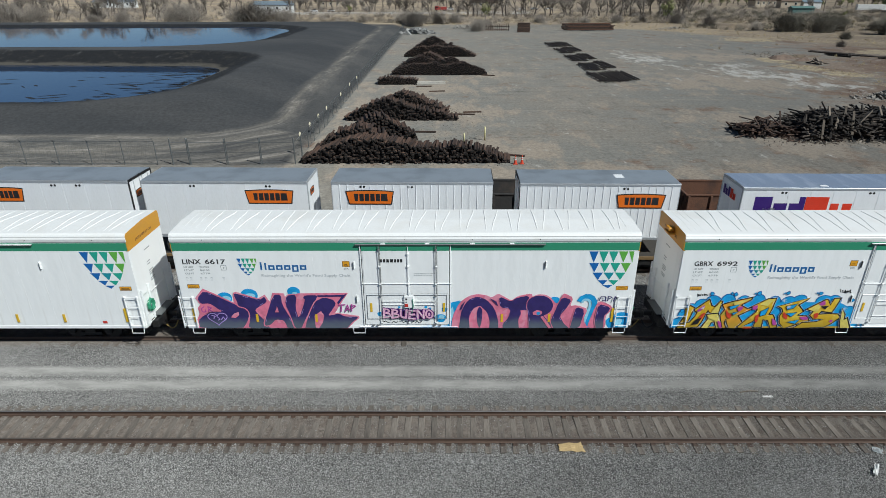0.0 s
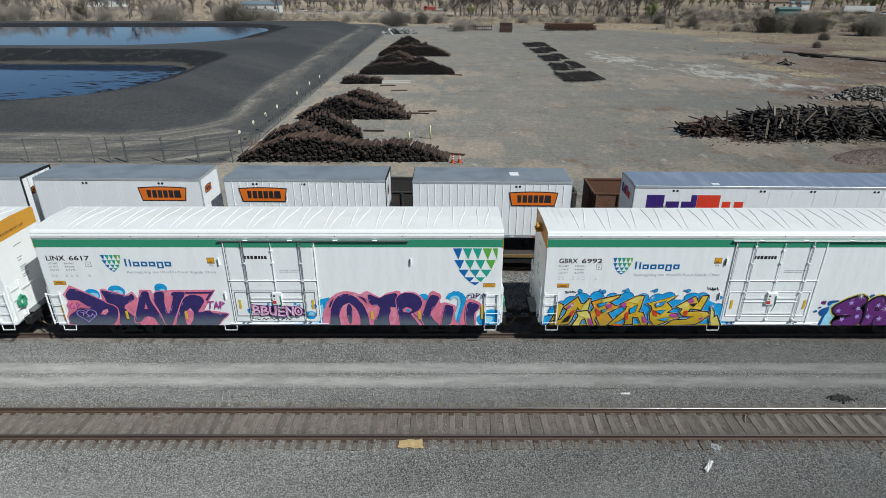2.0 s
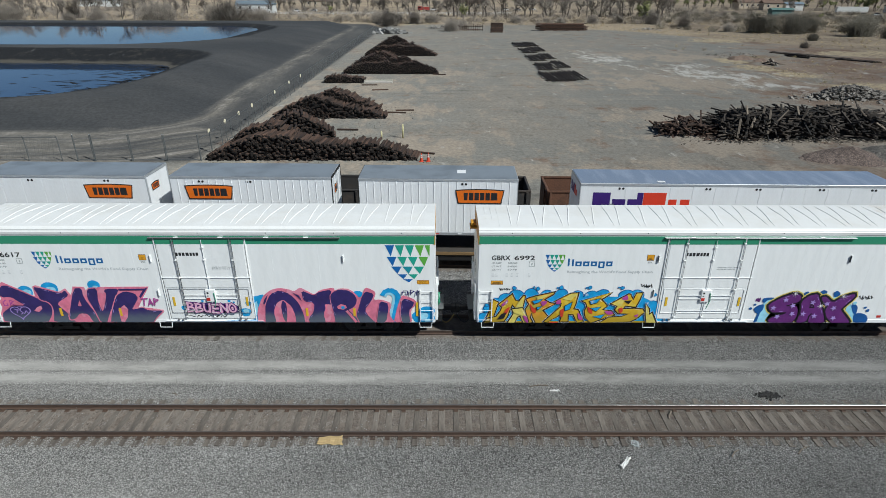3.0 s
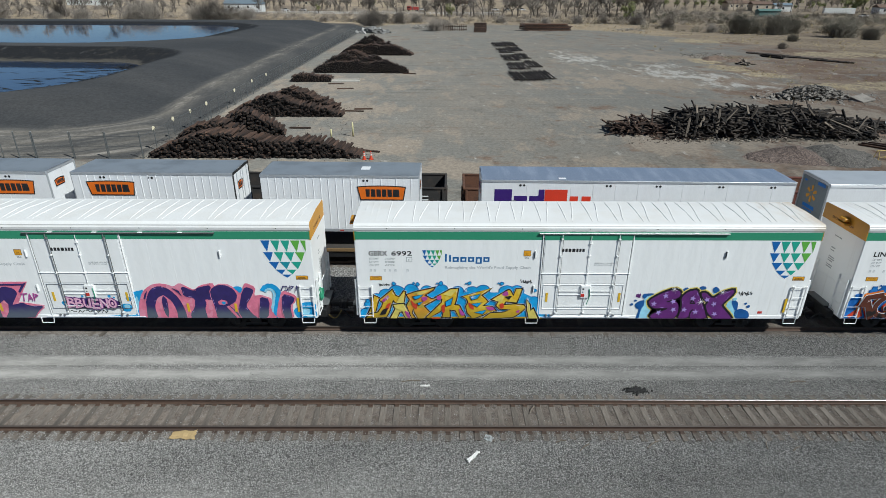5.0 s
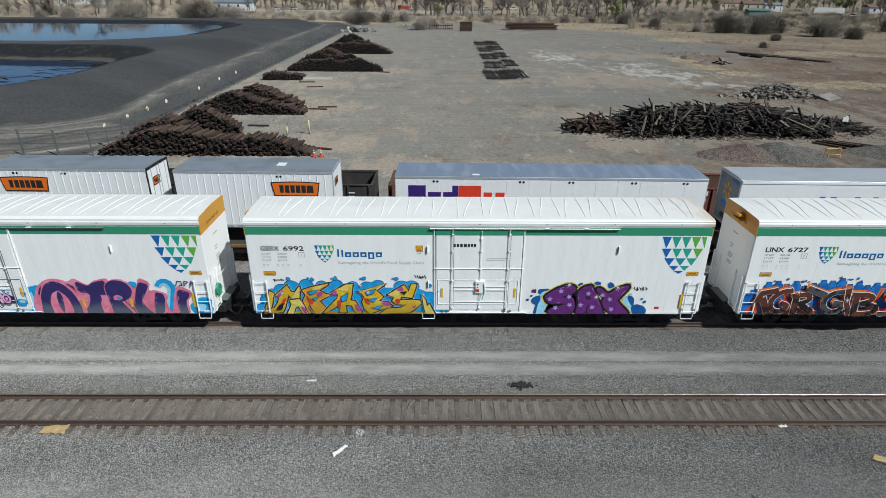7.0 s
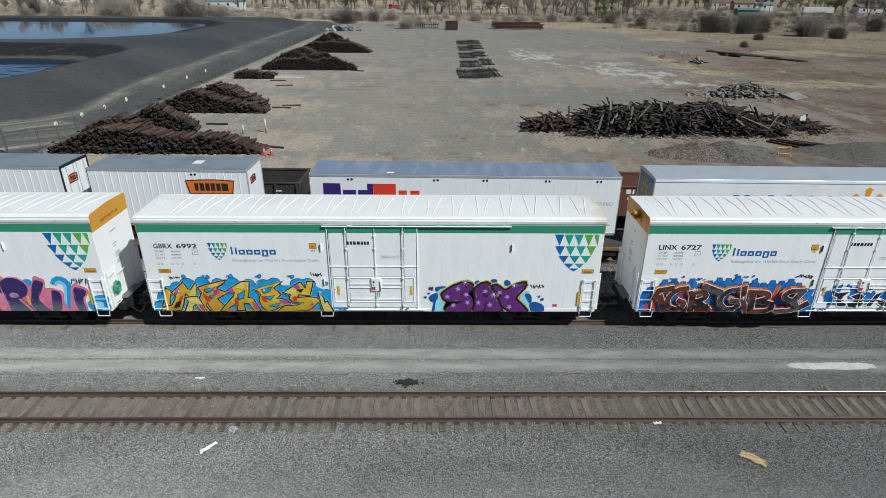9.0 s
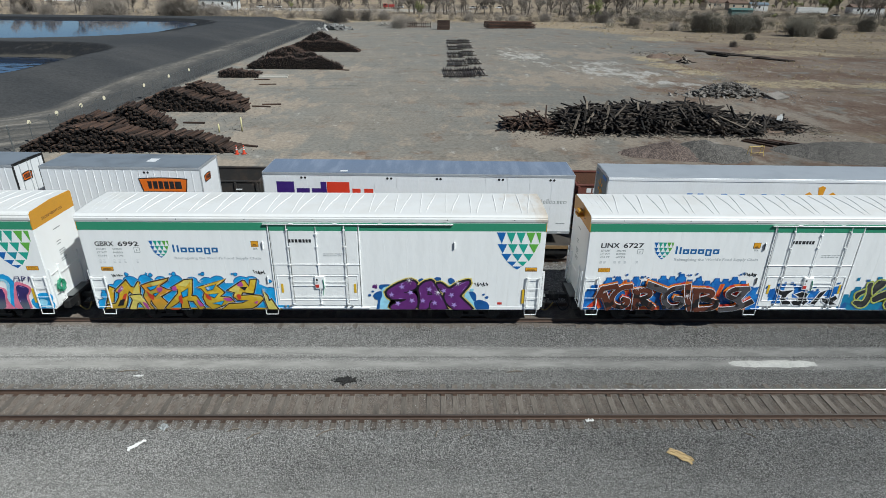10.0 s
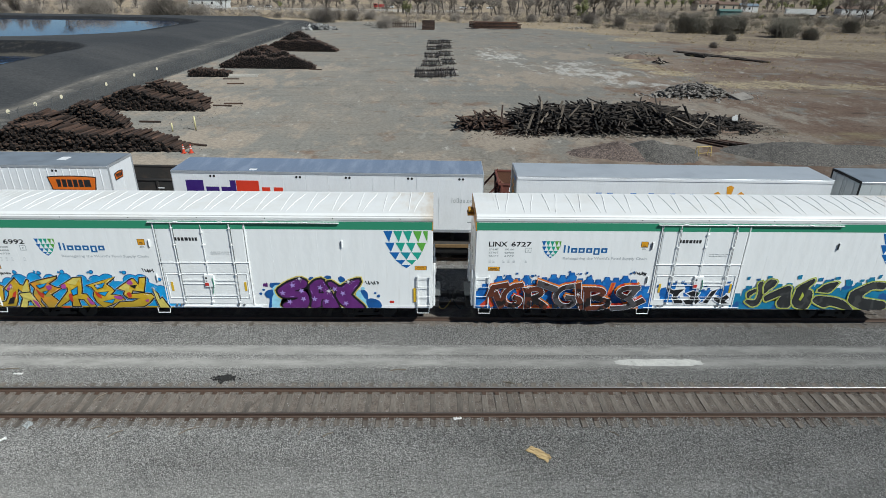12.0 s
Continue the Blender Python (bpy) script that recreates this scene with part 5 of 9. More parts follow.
otru_d = ((15.49, 2.30), (15.64, 2.55), (15.93, 2.68), (16.31, 2.65), (16.58, 2.46), (16.71, 2.17), (16.62, 1.87), (16.46, 1.72), (16.27, 1.63), (16.62, 1.28), (16.74, 0.86), (15.65, 0.86), (15.62, 1.43))
otru_e = ((17.10, 2.60), (17.50, 2.45), (17.33, 2.07), (17.02, 1.63), (17.21, 1.27), (17.56, 0.86), (16.82, 0.86), (16.62, 1.33), (16.81, 1.92), (16.89, 2.22))
otru_f = ((17.73, 2.10), (18.15, 1.96), (17.95, 0.86), (17.52, 0.86), (17.64, 1.62))
otru_g = ((18.73, 2.26), (19.28, 2.07), (19.21, 1.82), (19.03, 1.62), (19.08, 0.86), (18.75, 0.86), (18.63, 1.42))
OTRU = (otru_a, otru_b, otru_c, otru_d, otru_e, otru_f, otru_g)
otru_pink_a = ((12.10, 0.86), (12.15, 1.58), (12.47, 2.32), (12.89, 2.66), (13.27, 2.75), (13.67, 2.69), (13.91, 2.57), (14.20, 2.78), (14.54, 2.57), (14.80, 2.41), (15.09, 2.65), (15.68, 2.78), (15.76, 2.59), (15.96, 2.74), (16.43, 2.70), (16.89, 2.17), (17.05, 2.70), (17.18, 2.78), (17.58, 2.55), (17.45, 2.12), (17.74, 2.18), (18.29, 1.98), (18.11, 1.42), (18.43, 0.86))
otru_pink_b = ((18.30, 0.86), (18.49, 1.72), (18.68, 2.31), (18.84, 2.39), (19.38, 2.12), (19.29, 1.82), (19.12, 1.62), (19.15, 0.86))
otru_wedge_a = ((13.81, 2.55), (14.13, 2.38), (14.23, 2.10), (14.07, 2.30))
otru_wedge_b = ((12.48, 1.98), (12.58, 2.22), (12.73, 2.42), (12.65, 2.17), (12.55, 1.93))
otru_wedge_c = ((14.76, 2.38), (15.01, 2.55), (15.41, 2.65), (15.09, 2.49))
OTRU_WEDGE = (otru_wedge_a, otru_wedge_b, otru_wedge_c)
otru_holes_a = ((15.79, 1.82), (15.96, 1.94), (16.19, 1.88), (16.23, 1.75), (16.06, 1.65), (15.82, 1.69))
otru_holes_b = ((16.15, 1.58), (16.27, 1.63), (16.68, 1.00), (16.56, 0.94))
OTRU_HOLES = (otru_holes_a, otru_holes_b)
arc = lambda x, z, rx, rz: [(x + rx * math.cos(a), z + rz * math.sin(a)) for a in (-0.5 + 0.45 * k for k in range(8))]
lay = Layers(PAINT_Y)
base = lay.coat([blob(12.6, 1.5, 0.42), blob(12.25, 1.25, 0.35), blob(16.75, 2.42, 0.2), blob(19.85, 1.5, 0.34), blob(19.6, 1.2, 0.42), blob(19.95, 1.15, 0.25)] + stroke_shapes(arc(18.2, 2.2, 0.36, 0.42), 0.26, 1.0) + stroke_shapes([(18.5, 2.0), (18.25, 0.95)], 0.34, 1.0), "graffiti", P_BLUE, c1, stuff=True)
lay.coat(stroke_shapes(arc(18.16, 2.2, 0.2, 0.26), 0.12, 1.0) + stroke_shapes([(18.36, 2.1), (18.1, 0.97)], 0.14, 1.0) + [blob(12.4, 1.22, 0.2), blob(19.7, 1.3, 0.2), blob(19.9, 1.02, 0.16), blob(12.7, 1.62, 0.16)], "graffiti_cloud", P_PALE, base, stuff=True)
lay.coat([curved(otru_pink_a), curved(otru_pink_b)], "graffiti_ground", P_PINK, base, stuff=True)
letters_on(lay, base, OTRU, (("letter_outline", 0.03, P_PINK), ("letter_fill", 0, P_PURPLE)), 8, True, P_LILAC)
lay.coat(OTRU_WEDGE, "letter_edge", P_PURPLE, base, stuff=True)
lay.coat(OTRU_HOLES, "letter_hole", P_PINK, base, stuff=True)
lay.coat([blob(16.05, 1.76, 0.09, 10)], "letter_hole", P_BLUE, base, stuff=True)
scrawl(lay, base, [[(18.72, 2.4), (18.8, 2.62), (18.98, 2.62), (19.0, 2.42), (18.86, 2.42)], [(19.1, 2.4), (19.12, 2.64), (19.28, 2.6), (19.16, 2.5)], [(19.36, 2.38), (19.42, 2.64), (19.55, 2.46)]], 0.045, P_PURPLE)
lay = Layers(-0.036)
glow = lay.coat([blob(11.62, 1.5, 0.24), blob(11.8, 1.95, 0.13), blob(8.88, 1.72, 0.13), blob(9.02, 1.95, 0.06), blob(10.95, 2.08, 0.07), blob(11.15, 2.02, 0.05), blob(9.75, 2.08, 0.06)], "graffiti_cloud", P_BLUE, c1, stuff=True)
lay.coat([blob(11.66, 1.55, 0.13), blob(8.9, 1.7, 0.06)], "graffiti_cloud", P_PALE, glow, stuff=True)
lay.coat([[(8.92, 1.62), (9.0, 2.0), (9.2, 2.06), (9.5, 1.98), (9.7, 2.03), (10.0, 1.95), (10.4, 1.97), (11.1, 1.96), (11.36, 1.8), (11.36, 1.5), (10.1, 1.44), (9.05, 1.44)]], "graffiti_ground", P_PURPLE, glow)
piece(c1, "BBUENO", 9.0, 11.28, 1.54, 1.98, 0.085, P_VIOLET, [P_ROSE], seed=11, grow=0.035, y=-0.041, low=1.2)
lay = Layers(-0.0148)
swirl = lay.coat(stroke_shapes([(12.12, 2.2), (12.5, 2.28)], 0.26, 1.0) + [[(12.05, 0.97), (12.05, 2.05), (12.2, 2.3), (12.55, 2.32), (12.7, 2.2), (12.4, 1.7), (12.25, 1.2), (12.2, 0.97)]], "graffiti_cloud", P_BLUE, c1, stuff=True)
lay.coat([[(12.07, 1.35), (12.07, 1.95), (12.18, 2.1), (12.22, 1.75), (12.14, 1.35)]] + stroke_shapes([(12.12, 1.1), (12.2, 1.3)], 0.08, 1.0), "graffiti_cloud", P_PALE, swirl, stuff=True)
lay = Layers(-0.0135)
for x0_, x1_, z_ in ((10.0, 11.2, 1.0), (10.9, 12.2, 1.03)):
    lay.coat([[(x0_, z_ - 0.03), (x1_, z_ - 0.03), (x1_ + 0.1, z_ + 0.1), (x0_ + 0.5, z_ + 0.04)]], "overspray", P_BLUE, swirl, stuff=True)
tag_scrawl(c1, 9.0, 1.24, 1.8, 0.14, P_BLACK, 12, -0.038)

# gold piece with blue bubbles, and the violet piece with stars, on the third car
grabs_a = ((0.72, 2.15), (0.93, 2.03), (0.83, 1.64), (0.68, 1.03), (0.33, 0.97), (0.57, 1.59))
grabs_b = ((0.95, 1.92), (1.54, 2.45), (1.69, 2.13), (1.85, 2.08), (2.06, 2.38), (2.13, 2.35), (2.05, 1.78), (1.69, 1.77), (1.57, 1.92), (1.47, 1.66), (1.37, 1.30), (1.23, 1.03), (0.31, 0.95), (0.47, 1.19), (0.85, 1.27), (1.05, 1.58), (1.11, 1.78))
grabs_c = ((1.57, 1.68), (2.05, 1.74), (2.25, 1.30), (2.38, 0.93), (2.12, 0.90), (1.96, 1.33), (1.83, 1.28), (1.72, 0.91), (1.41, 0.95), (1.64, 1.43))
grabs_d = ((2.18, 2.20), (2.58, 2.35), (3.42, 2.56), (3.39, 2.46), (2.98, 2.18), (3.26, 2.01), (3.50, 1.96), (3.15, 1.75), (2.95, 1.63), (3.23, 1.27), (2.97, 0.91), (2.68, 0.95), (2.52, 1.30), (2.47, 1.50), (2.40, 1.25), (2.54, 1.00), (2.40, 0.93), (2.17, 1.65), (2.32, 1.94))
grabs_e = ((3.47, 2.08), (4.15, 2.49), (4.50, 2.52), (4.42, 1.96), (4.34, 1.69), (4.56, 1.65), (4.85, 1.03), (4.58, 0.93), (4.38, 1.40), (4.12, 1.43), (4.15, 1.03), (3.79, 1.03), (3.87, 1.50), (3.64, 1.30), (3.16, 0.97), (3.05, 1.03), (3.48, 1.50), (3.75, 1.80), (3.79, 1.99))
grabs_f = ((4.69, 2.12), (6.01, 2.56), (5.89, 2.45), (5.55, 2.19), (5.75, 1.99), (5.85, 1.85), (5.63, 1.65), (6.06, 1.60), (6.23, 1.38), (5.88, 1.26), (5.36, 1.03), (5.19, 0.95), (4.94, 1.25), (4.86, 1.60), (4.96, 1.85), (4.86, 2.04))
grabs_g = ((6.01, 1.97), (6.40, 2.24), (6.75, 2.47), (6.83, 2.45), (6.99, 2.16), (7.10, 2.51), (7.36, 2.53), (7.26, 2.14), (7.15, 1.81), (6.67, 1.87), (6.57, 1.69), (7.09, 1.73), (7.47, 1.70), (7.59, 1.54), (7.27, 1.21), (7.01, 1.04), (5.62, 0.97), (5.97, 1.26), (6.58, 1.30), (6.90, 1.46), (6.40, 1.47), (6.23, 1.65), (6.33, 1.87))
grabs_h = ((7.58, 2.00), (7.77, 1.70), (7.81, 1.41), (7.93, 1.51), (8.18, 0.98), (7.75, 0.98), (7.65, 1.41))
GRABS = (grabs_a, grabs_b, grabs_c, grabs_d, grabs_e, grabs_f, grabs_g, grabs_h)
grabs_strip = ((0.24, 0.78), (0.35, 1.05), (3.63, 1.05), (8.30, 1.05), (8.38, 0.79))
grabs_light_a = ((1.84, 2.06), (2.07, 2.35), (2.04, 1.80), (1.71, 1.78))
grabs_light_b = ((1.58, 1.66), (2.03, 1.70), (2.05, 1.35), (1.68, 1.50))
grabs_light_c = ((2.62, 2.33), (3.38, 2.53), (3.17, 2.38), (2.70, 2.13))
grabs_light_d = ((6.06, 1.97), (6.73, 2.43), (6.48, 1.85), (6.31, 1.87))
grabs_light_e = ((3.80, 2.23), (4.18, 2.47), (4.45, 2.48), (4.18, 2.14))
GRABS_LIGHT = (grabs_light_a, grabs_light_b, grabs_light_c, grabs_light_d, grabs_light_e)
grabs_hot_a = ((1.31, 1.74), (1.49, 1.84), (1.33, 1.40), (1.06, 1.25), (1.20, 1.50))
grabs_hot_b = ((2.35, 1.99), (2.51, 1.79), (2.67, 1.70), (2.63, 1.45), (2.44, 1.60))
grabs_hot_c = ((3.74, 1.65), (3.92, 1.75), (3.90, 1.25), (3.77, 1.33))
grabs_hot_d = ((4.96, 1.87), (5.20, 1.65), (5.24, 1.43), (5.01, 1.55))
grabs_hot_e = ((6.36, 1.75), (6.57, 1.80), (6.59, 1.55), (6.44, 1.47))
grabs_hot_f = ((3.29, 1.03), (3.70, 1.03), (3.67, 0.91), (3.33, 0.91))
GRABS_HOT = (grabs_hot_a, grabs_hot_b, grabs_hot_c, grabs_hot_d, grabs_hot_e, grabs_hot_f)
grabs_magenta_a = ((1.05, 1.92), (1.34, 2.23), (1.39, 2.08), (1.26, 1.94), (1.14, 1.82))
grabs_magenta_b = ((2.82, 2.09), (3.10, 2.14), (3.12, 1.99), (2.94, 1.84))
grabs_magenta_c = ((3.53, 2.14), (3.76, 2.21), (3.74, 1.96), (3.54, 1.96))
grabs_magenta_d = ((2.06, 1.40), (2.27, 1.30), (2.35, 0.95), (2.21, 1.03))
grabs_magenta_e = ((4.53, 1.55), (4.68, 1.40), (4.85, 1.15), (4.63, 1.13))
grabs_magenta_f = ((5.71, 1.60), (6.10, 1.60), (6.19, 1.43), (5.93, 1.40))
grabs_magenta_g = ((6.44, 2.24), (6.69, 2.45), (6.78, 2.19), (6.57, 2.16))
grabs_magenta_h = ((7.11, 1.36), (7.33, 1.46), (7.27, 1.26))
GRABS_MAGENTA = (grabs_magenta_a, grabs_magenta_b, grabs_magenta_c, grabs_magenta_d, grabs_magenta_e, grabs_magenta_f, grabs_magenta_g, grabs_magenta_h)


def gold_clouds(d):
    """Swelling clouds behind the gold letters."""
    top = [blob(x, z - 0.13, r - d, 16, x, 0.05) for x, z, r in ((1.75, 2.38, 0.42), (2.4, 2.5, 0.36), (3.1, 2.42, 0.36), (3.75, 2.48, 0.36), (4.45, 2.42, 0.34), (5.1, 2.42, 0.34), (5.6, 2.5, 0.34), (6.7, 2.42, 0.4), (7.15, 2.5, 0.32), (7.95, 1.95, 0.3), (8.35, 1.6, 0.32), (8.5, 1.2, 0.3))]
    low = [blob(x, z, r - d, 16, x, 0.05) for x, z, r in ((0.35, 1.2, 0.32), (0.5, 1.65, 0.26), (0.85, 1.95, 0.32), (0.2, 1.05, 0.22), (1.3, 2.1, 0.4))]
    return top + low + [[(0.3 + d, 0.97), (8.5 - d, 0.97), (8.2 - d, 1.9), (7.4, 2.3), (1.4, 2.35), (0.6, 1.9)]]


lay = Layers(PAINT_Y)
base = lay.coat(gold_clouds(0), "graffiti", P_DEEP, c2, stuff=True)
lay.coat(gold_clouds(0.035), "graffiti_cloud", P_BLUE, base, stuff=True)
bubble = [(0.42, 1.95, 0.1), (0.28, 1.7, 0.06), (1.62, 2.83, 0.1), (2.5, 2.86, 0.06), (2.68, 2.8, 0.1), (3.55, 2.84, 0.05), (3.72, 2.85, 0.11), (4.85, 2.84, 0.05), (5.0, 2.86, 0.1), (6.3, 2.86, 0.05), (6.45, 2.84, 0.1), (7.95, 2.5, 0.09), (8.3, 2.2, 0.06)]
lay.coat([blob(x, z - 0.08, r, 14, x) for x, z, r in bubble], "bubble", P_DEEP, base, stuff=True)
lay.coat([blob(x, z - 0.08, r * 0.72, 14, x) for x, z, r in bubble], "bubble", P_BLUE, base, stuff=True)
lay.coat([grabs_strip], "letter_strip", P_GOLD, base)
letters_on(lay, base, GRABS, (("letter_halo", 0.06, P_WHITE), ("letter_outline", 0.05, P_BLACK), ("letter_fill", -0.008, [P_GOLD, P_GOLD, P_LEMON, P_GOLD2, P_GOLD])), 14, False, P_WHITE, 0.012)
lay.coat(GRABS_LIGHT, "letter_patch", P_LEMON, base, stuff=True)
lay.coat([curved(p) for p in GRABS_HOT], "letter_patch", P_RED, base, stuff=True)
lay.coat([curved(p) for p in GRABS_MAGENTA], "letter_patch", P_MAGENTA, base, stuff=True)
GRABS_HOLES = (((2.47, 2.11), (2.93, 2.23), (2.75, 2.06), (2.56, 1.98)), ((2.67, 1.78), (2.93, 1.86), (2.73, 1.68)), ((5.05, 2.12), (5.51, 2.26), (5.36, 2.04), (5.12, 1.96)), ((5.11, 1.75), (5.56, 1.81), (5.37, 1.60)), ((5.26, 1.31), (5.78, 1.43), (5.63, 1.23)), ((3.94, 1.86), (4.25, 2.06), (4.17, 1.71), (3.96, 1.63)), ((1.12, 1.43), (1.30, 1.51), (1.19, 1.23), (0.97, 1.19)), ((6.61, 2.12), (6.89, 2.14), (6.79, 2.01)))
lay.coat([widened(p, 0.03) for p in GRABS_HOLES], "letter_line", P_BLACK, base, stuff=True)
lay.coat(GRABS_HOLES[:6], "letter_hole", P_BLUE, base, stuff=True)
lay.coat([s for x, z in ((1.3, 2.05), (5.15, 2.1), (7.65, 2.0), (4.85, 2.45)) for s in star(x, z, 0.16, 8, 0.12)], "sparkle", P_WHITE, base, stuff=True)
tag_scrawl(c2, 0.95, 2.6, 0.5, 0.14, P_BLACK, 22)
tag_scrawl(c2, 7.25, 2.75, 0.55, 0.2, P_BLACK, 23)
sax_a = ((13.16, 1.91), (13.63, 2.26), (14.23, 2.51), (14.52, 2.37), (14.55, 2.08), (13.99, 1.87), (14.42, 1.87), (14.56, 1.62), (14.58, 1.22), (14.39, 0.91), (13.43, 0.89), (13.32, 1.11), (13.51, 1.27), (13.97, 1.41), (14.06, 1.51), (13.44, 1.49), (13.22, 1.67))
sax_b = ((14.60, 2.08), (14.89, 2.39), (15.26, 2.47), (15.45, 2.06), (15.71, 1.57), (15.98, 0.89), (15.26, 0.89), (15.12, 1.11), (14.98, 0.99), (14.61, 0.91), (14.72, 1.57))
sax_c = ((15.46, 2.30), (15.64, 2.34), (16.02, 2.01), (16.39, 2.31), (16.89, 2.49), (16.94, 2.31), (16.54, 1.77), (16.48, 1.65), (17.09, 1.02), (17.03, 0.86), (16.31, 0.89), (15.94, 1.28), (15.79, 1.62), (15.87, 1.87), (15.52, 2.11))
SAX = (sax_a, sax_b, sax_c)
sax_stars = ((13.40, 1.75), (13.88, 2.16), (14.26, 1.87), (14.32, 1.45), (13.68, 1.30), (15.12, 2.04), (14.82, 1.45), (15.36, 1.33), (15.77, 1.97), (16.13, 1.75), (16.25, 1.23))
sax_sparks = ((14.21, 2.50), (15.51, 1.87), (16.41, 2.36))
sax_pale_a = ((13.08, 2.22), (12.91, 1.98), (12.85, 1.47), (12.81, 0.89), (13.52, 0.89), (13.35, 1.47), (13.19, 1.77), (13.51, 2.20))
sax_pale_b = ((16.56, 1.79), (16.88, 1.99), (17.10, 1.58), (17.32, 0.92), (17.05, 0.90))
sax_pale_c = ((14.53, 2.26), (14.68, 2.37), (15.02, 2.39), (14.81, 2.06))
sax_pale_d = ((15.88, 2.09), (16.05, 2.34), (16.30, 2.34), (16.11, 2.02))
SAX_PALE = (sax_pale_a, sax_pale_b, sax_pale_c, sax_pale_d)
sax_deep_a = ((13.12, 2.27), (12.86, 2.25), (12.83, 2.06), (12.96, 1.98), (13.06, 2.14), (13.47, 2.20), (13.33, 2.27))
sax_deep_b = ((12.96, 1.94), (12.71, 1.88), (12.53, 1.69), (12.64, 1.49), (12.79, 1.45), (12.65, 0.89), (12.81, 0.89), (12.87, 1.47), (12.98, 1.67))
sax_deep_c = ((14.65, 2.55), (14.83, 2.59), (14.88, 2.41), (14.75, 2.34), (14.59, 2.39))
sax_deep_d = ((15.29, 2.53), (15.44, 2.66), (15.66, 2.61), (15.63, 2.38), (15.45, 2.36))
sax_deep_e = ((15.94, 2.53), (16.08, 2.63), (16.25, 2.51), (16.29, 2.34), (16.02, 2.28))
sax_deep_f = ((17.14, 1.38), (17.41, 1.50), (17.78, 1.36), (17.90, 1.13), (17.84, 0.90), (17.28, 0.90))
sax_deep_g = ((16.90, 1.87), (17.06, 1.95), (17.26, 1.79), (17.28, 1.38), (17.13, 1.42))
SAX_DEEP = (sax_deep_a, sax_deep_b, sax_deep_c, sax_deep_d, sax_deep_e, sax_deep_f, sax_deep_g)
lay = Layers(PAINT_Y)
base = lay.coat([curved(p) for p in SAX_PALE], "graffiti", P_PALE, c2, stuff=True)
lay.coat([curved(curved(p)) for p in SAX_DEEP] + [blob(x, z, r, 12, x) for x, z, r in ((12.55, 1.9, 0.06), (12.4, 1.7, 0.07), (17.6, 1.75, 0.06), (17.75, 1.6, 0.08))], "graffiti_cloud", P_DEEP, base, stuff=True)
lay.coat([blob(17.05, 1.98, 0.09, 14)], "bubble", P_PALE, base, stuff=True)
letters_on(lay, base, SAX, (("letter_glow", 0.15, P_LEMON), ("letter_outline", 0.1, P_BLACK)), 25)
letters_on(lay, base, SAX, (("letter_outline", 0.06, P_BLACK), ("letter_fill", 0, P_VIOLET)), 26, True, P_LILAC, 0.02)
scrawl(lay, base, [[(14.63, 2.04), (14.32, 1.93), (13.99, 1.86)], [(13.19, 1.63), (13.44, 1.49), (14.04, 1.49)], [(15.13, 1.05), (15.14, 1.31), (15.22, 1.45)], [(15.05, 1.77), (15.12, 1.99), (15.24, 1.77), (15.05, 1.77)], [(14.53, 2.14), (14.63, 1.67), (14.63, 1.12)], [(15.45, 2.26), (15.60, 1.87), (15.80, 1.52), (15.98, 0.95)]], 0.055, P_BLACK)
lay.coat([s for k, (x, z) in enumerate(sax_stars) for s in star(x, z, 0.15, 5, 0.42, 0.3 + 0.2 * k)], "letter_star", P_LILAC, base, stuff=True)
lay.coat([s for x, z in sax_sparks for s in star(x, z, 0.22, 8, 0.12)], "sparkle", P_WHITE, base, stuff=True)
tag_scrawl(c2, 17.15, 2.15, 0.65, 0.22, P_BLACK, 27)
tag_scrawl(c2, 12.55, 2.05, 0.2, 0.2, P_VIOLET, 28)

# brown and charcoal pieces with blue blocks on the fourth car
tbk_a = ((8.82, 2.13), (9.16, 1.97), (9.67, 2.04), (9.45, 1.81), (9.36, 1.57), (9.73, 1.39), (9.65, 1.28), (9.33, 1.28), (9.17, 1.57), (9.19, 1.77), (8.97, 1.83))
tbk_b = ((9.80, 1.81), (10.08, 1.94), (10.41, 1.84), (10.32, 1.64), (10.49, 1.44), (10.31, 1.23), (9.87, 1.23), (9.70, 1.43), (9.99, 1.51), (10.00, 1.69))
tbk_c = ((10.92, 1.91), (11.20, 2.04), (11.00, 1.60), (10.85, 1.28), (10.64, 1.33), (10.81, 1.64))
tbk_d = ((11.06, 1.64), (11.39, 1.54), (11.68, 1.75), (11.82, 1.60), (11.65, 1.40), (11.86, 1.29), (11.45, 1.27), (11.17, 1.44))
TBK = (tbk_a, tbk_b, tbk_c, tbk_d)
roks_a = ((12.63, 1.86), (12.89, 2.02), (13.10, 2.08), (13.07, 1.92), (12.80, 1.72), (12.74, 1.52), (12.65, 1.68))
roks_b = ((13.02, 2.35), (13.24, 2.45), (13.43, 1.90), (13.37, 1.56), (13.28, 1.20), (13.02, 1.10), (12.62, 1.36), (12.70, 1.48), (13.10, 1.42), (13.16, 1.86))
roks_c = ((13.32, 2.26), (13.51, 2.55), (13.90, 2.47), (13.82, 2.22), (13.59, 2.02), (13.43, 1.76))
roks_d = ((13.43, 1.68), (14.43, 2.24), (14.63, 2.16), (14.64, 1.79), (14.86, 1.08), (14.28, 1.06), (14.11, 1.32), (14.29, 1.77), (13.81, 1.50), (13.56, 1.38))
roks_e = ((14.87, 2.16), (15.56, 2.62), (15.64, 2.44), (15.36, 2.07), (15.66, 1.93), (15.73, 1.39), (15.61, 0.96), (15.07, 1.06), (14.81, 1.37), (14.85, 1.75))
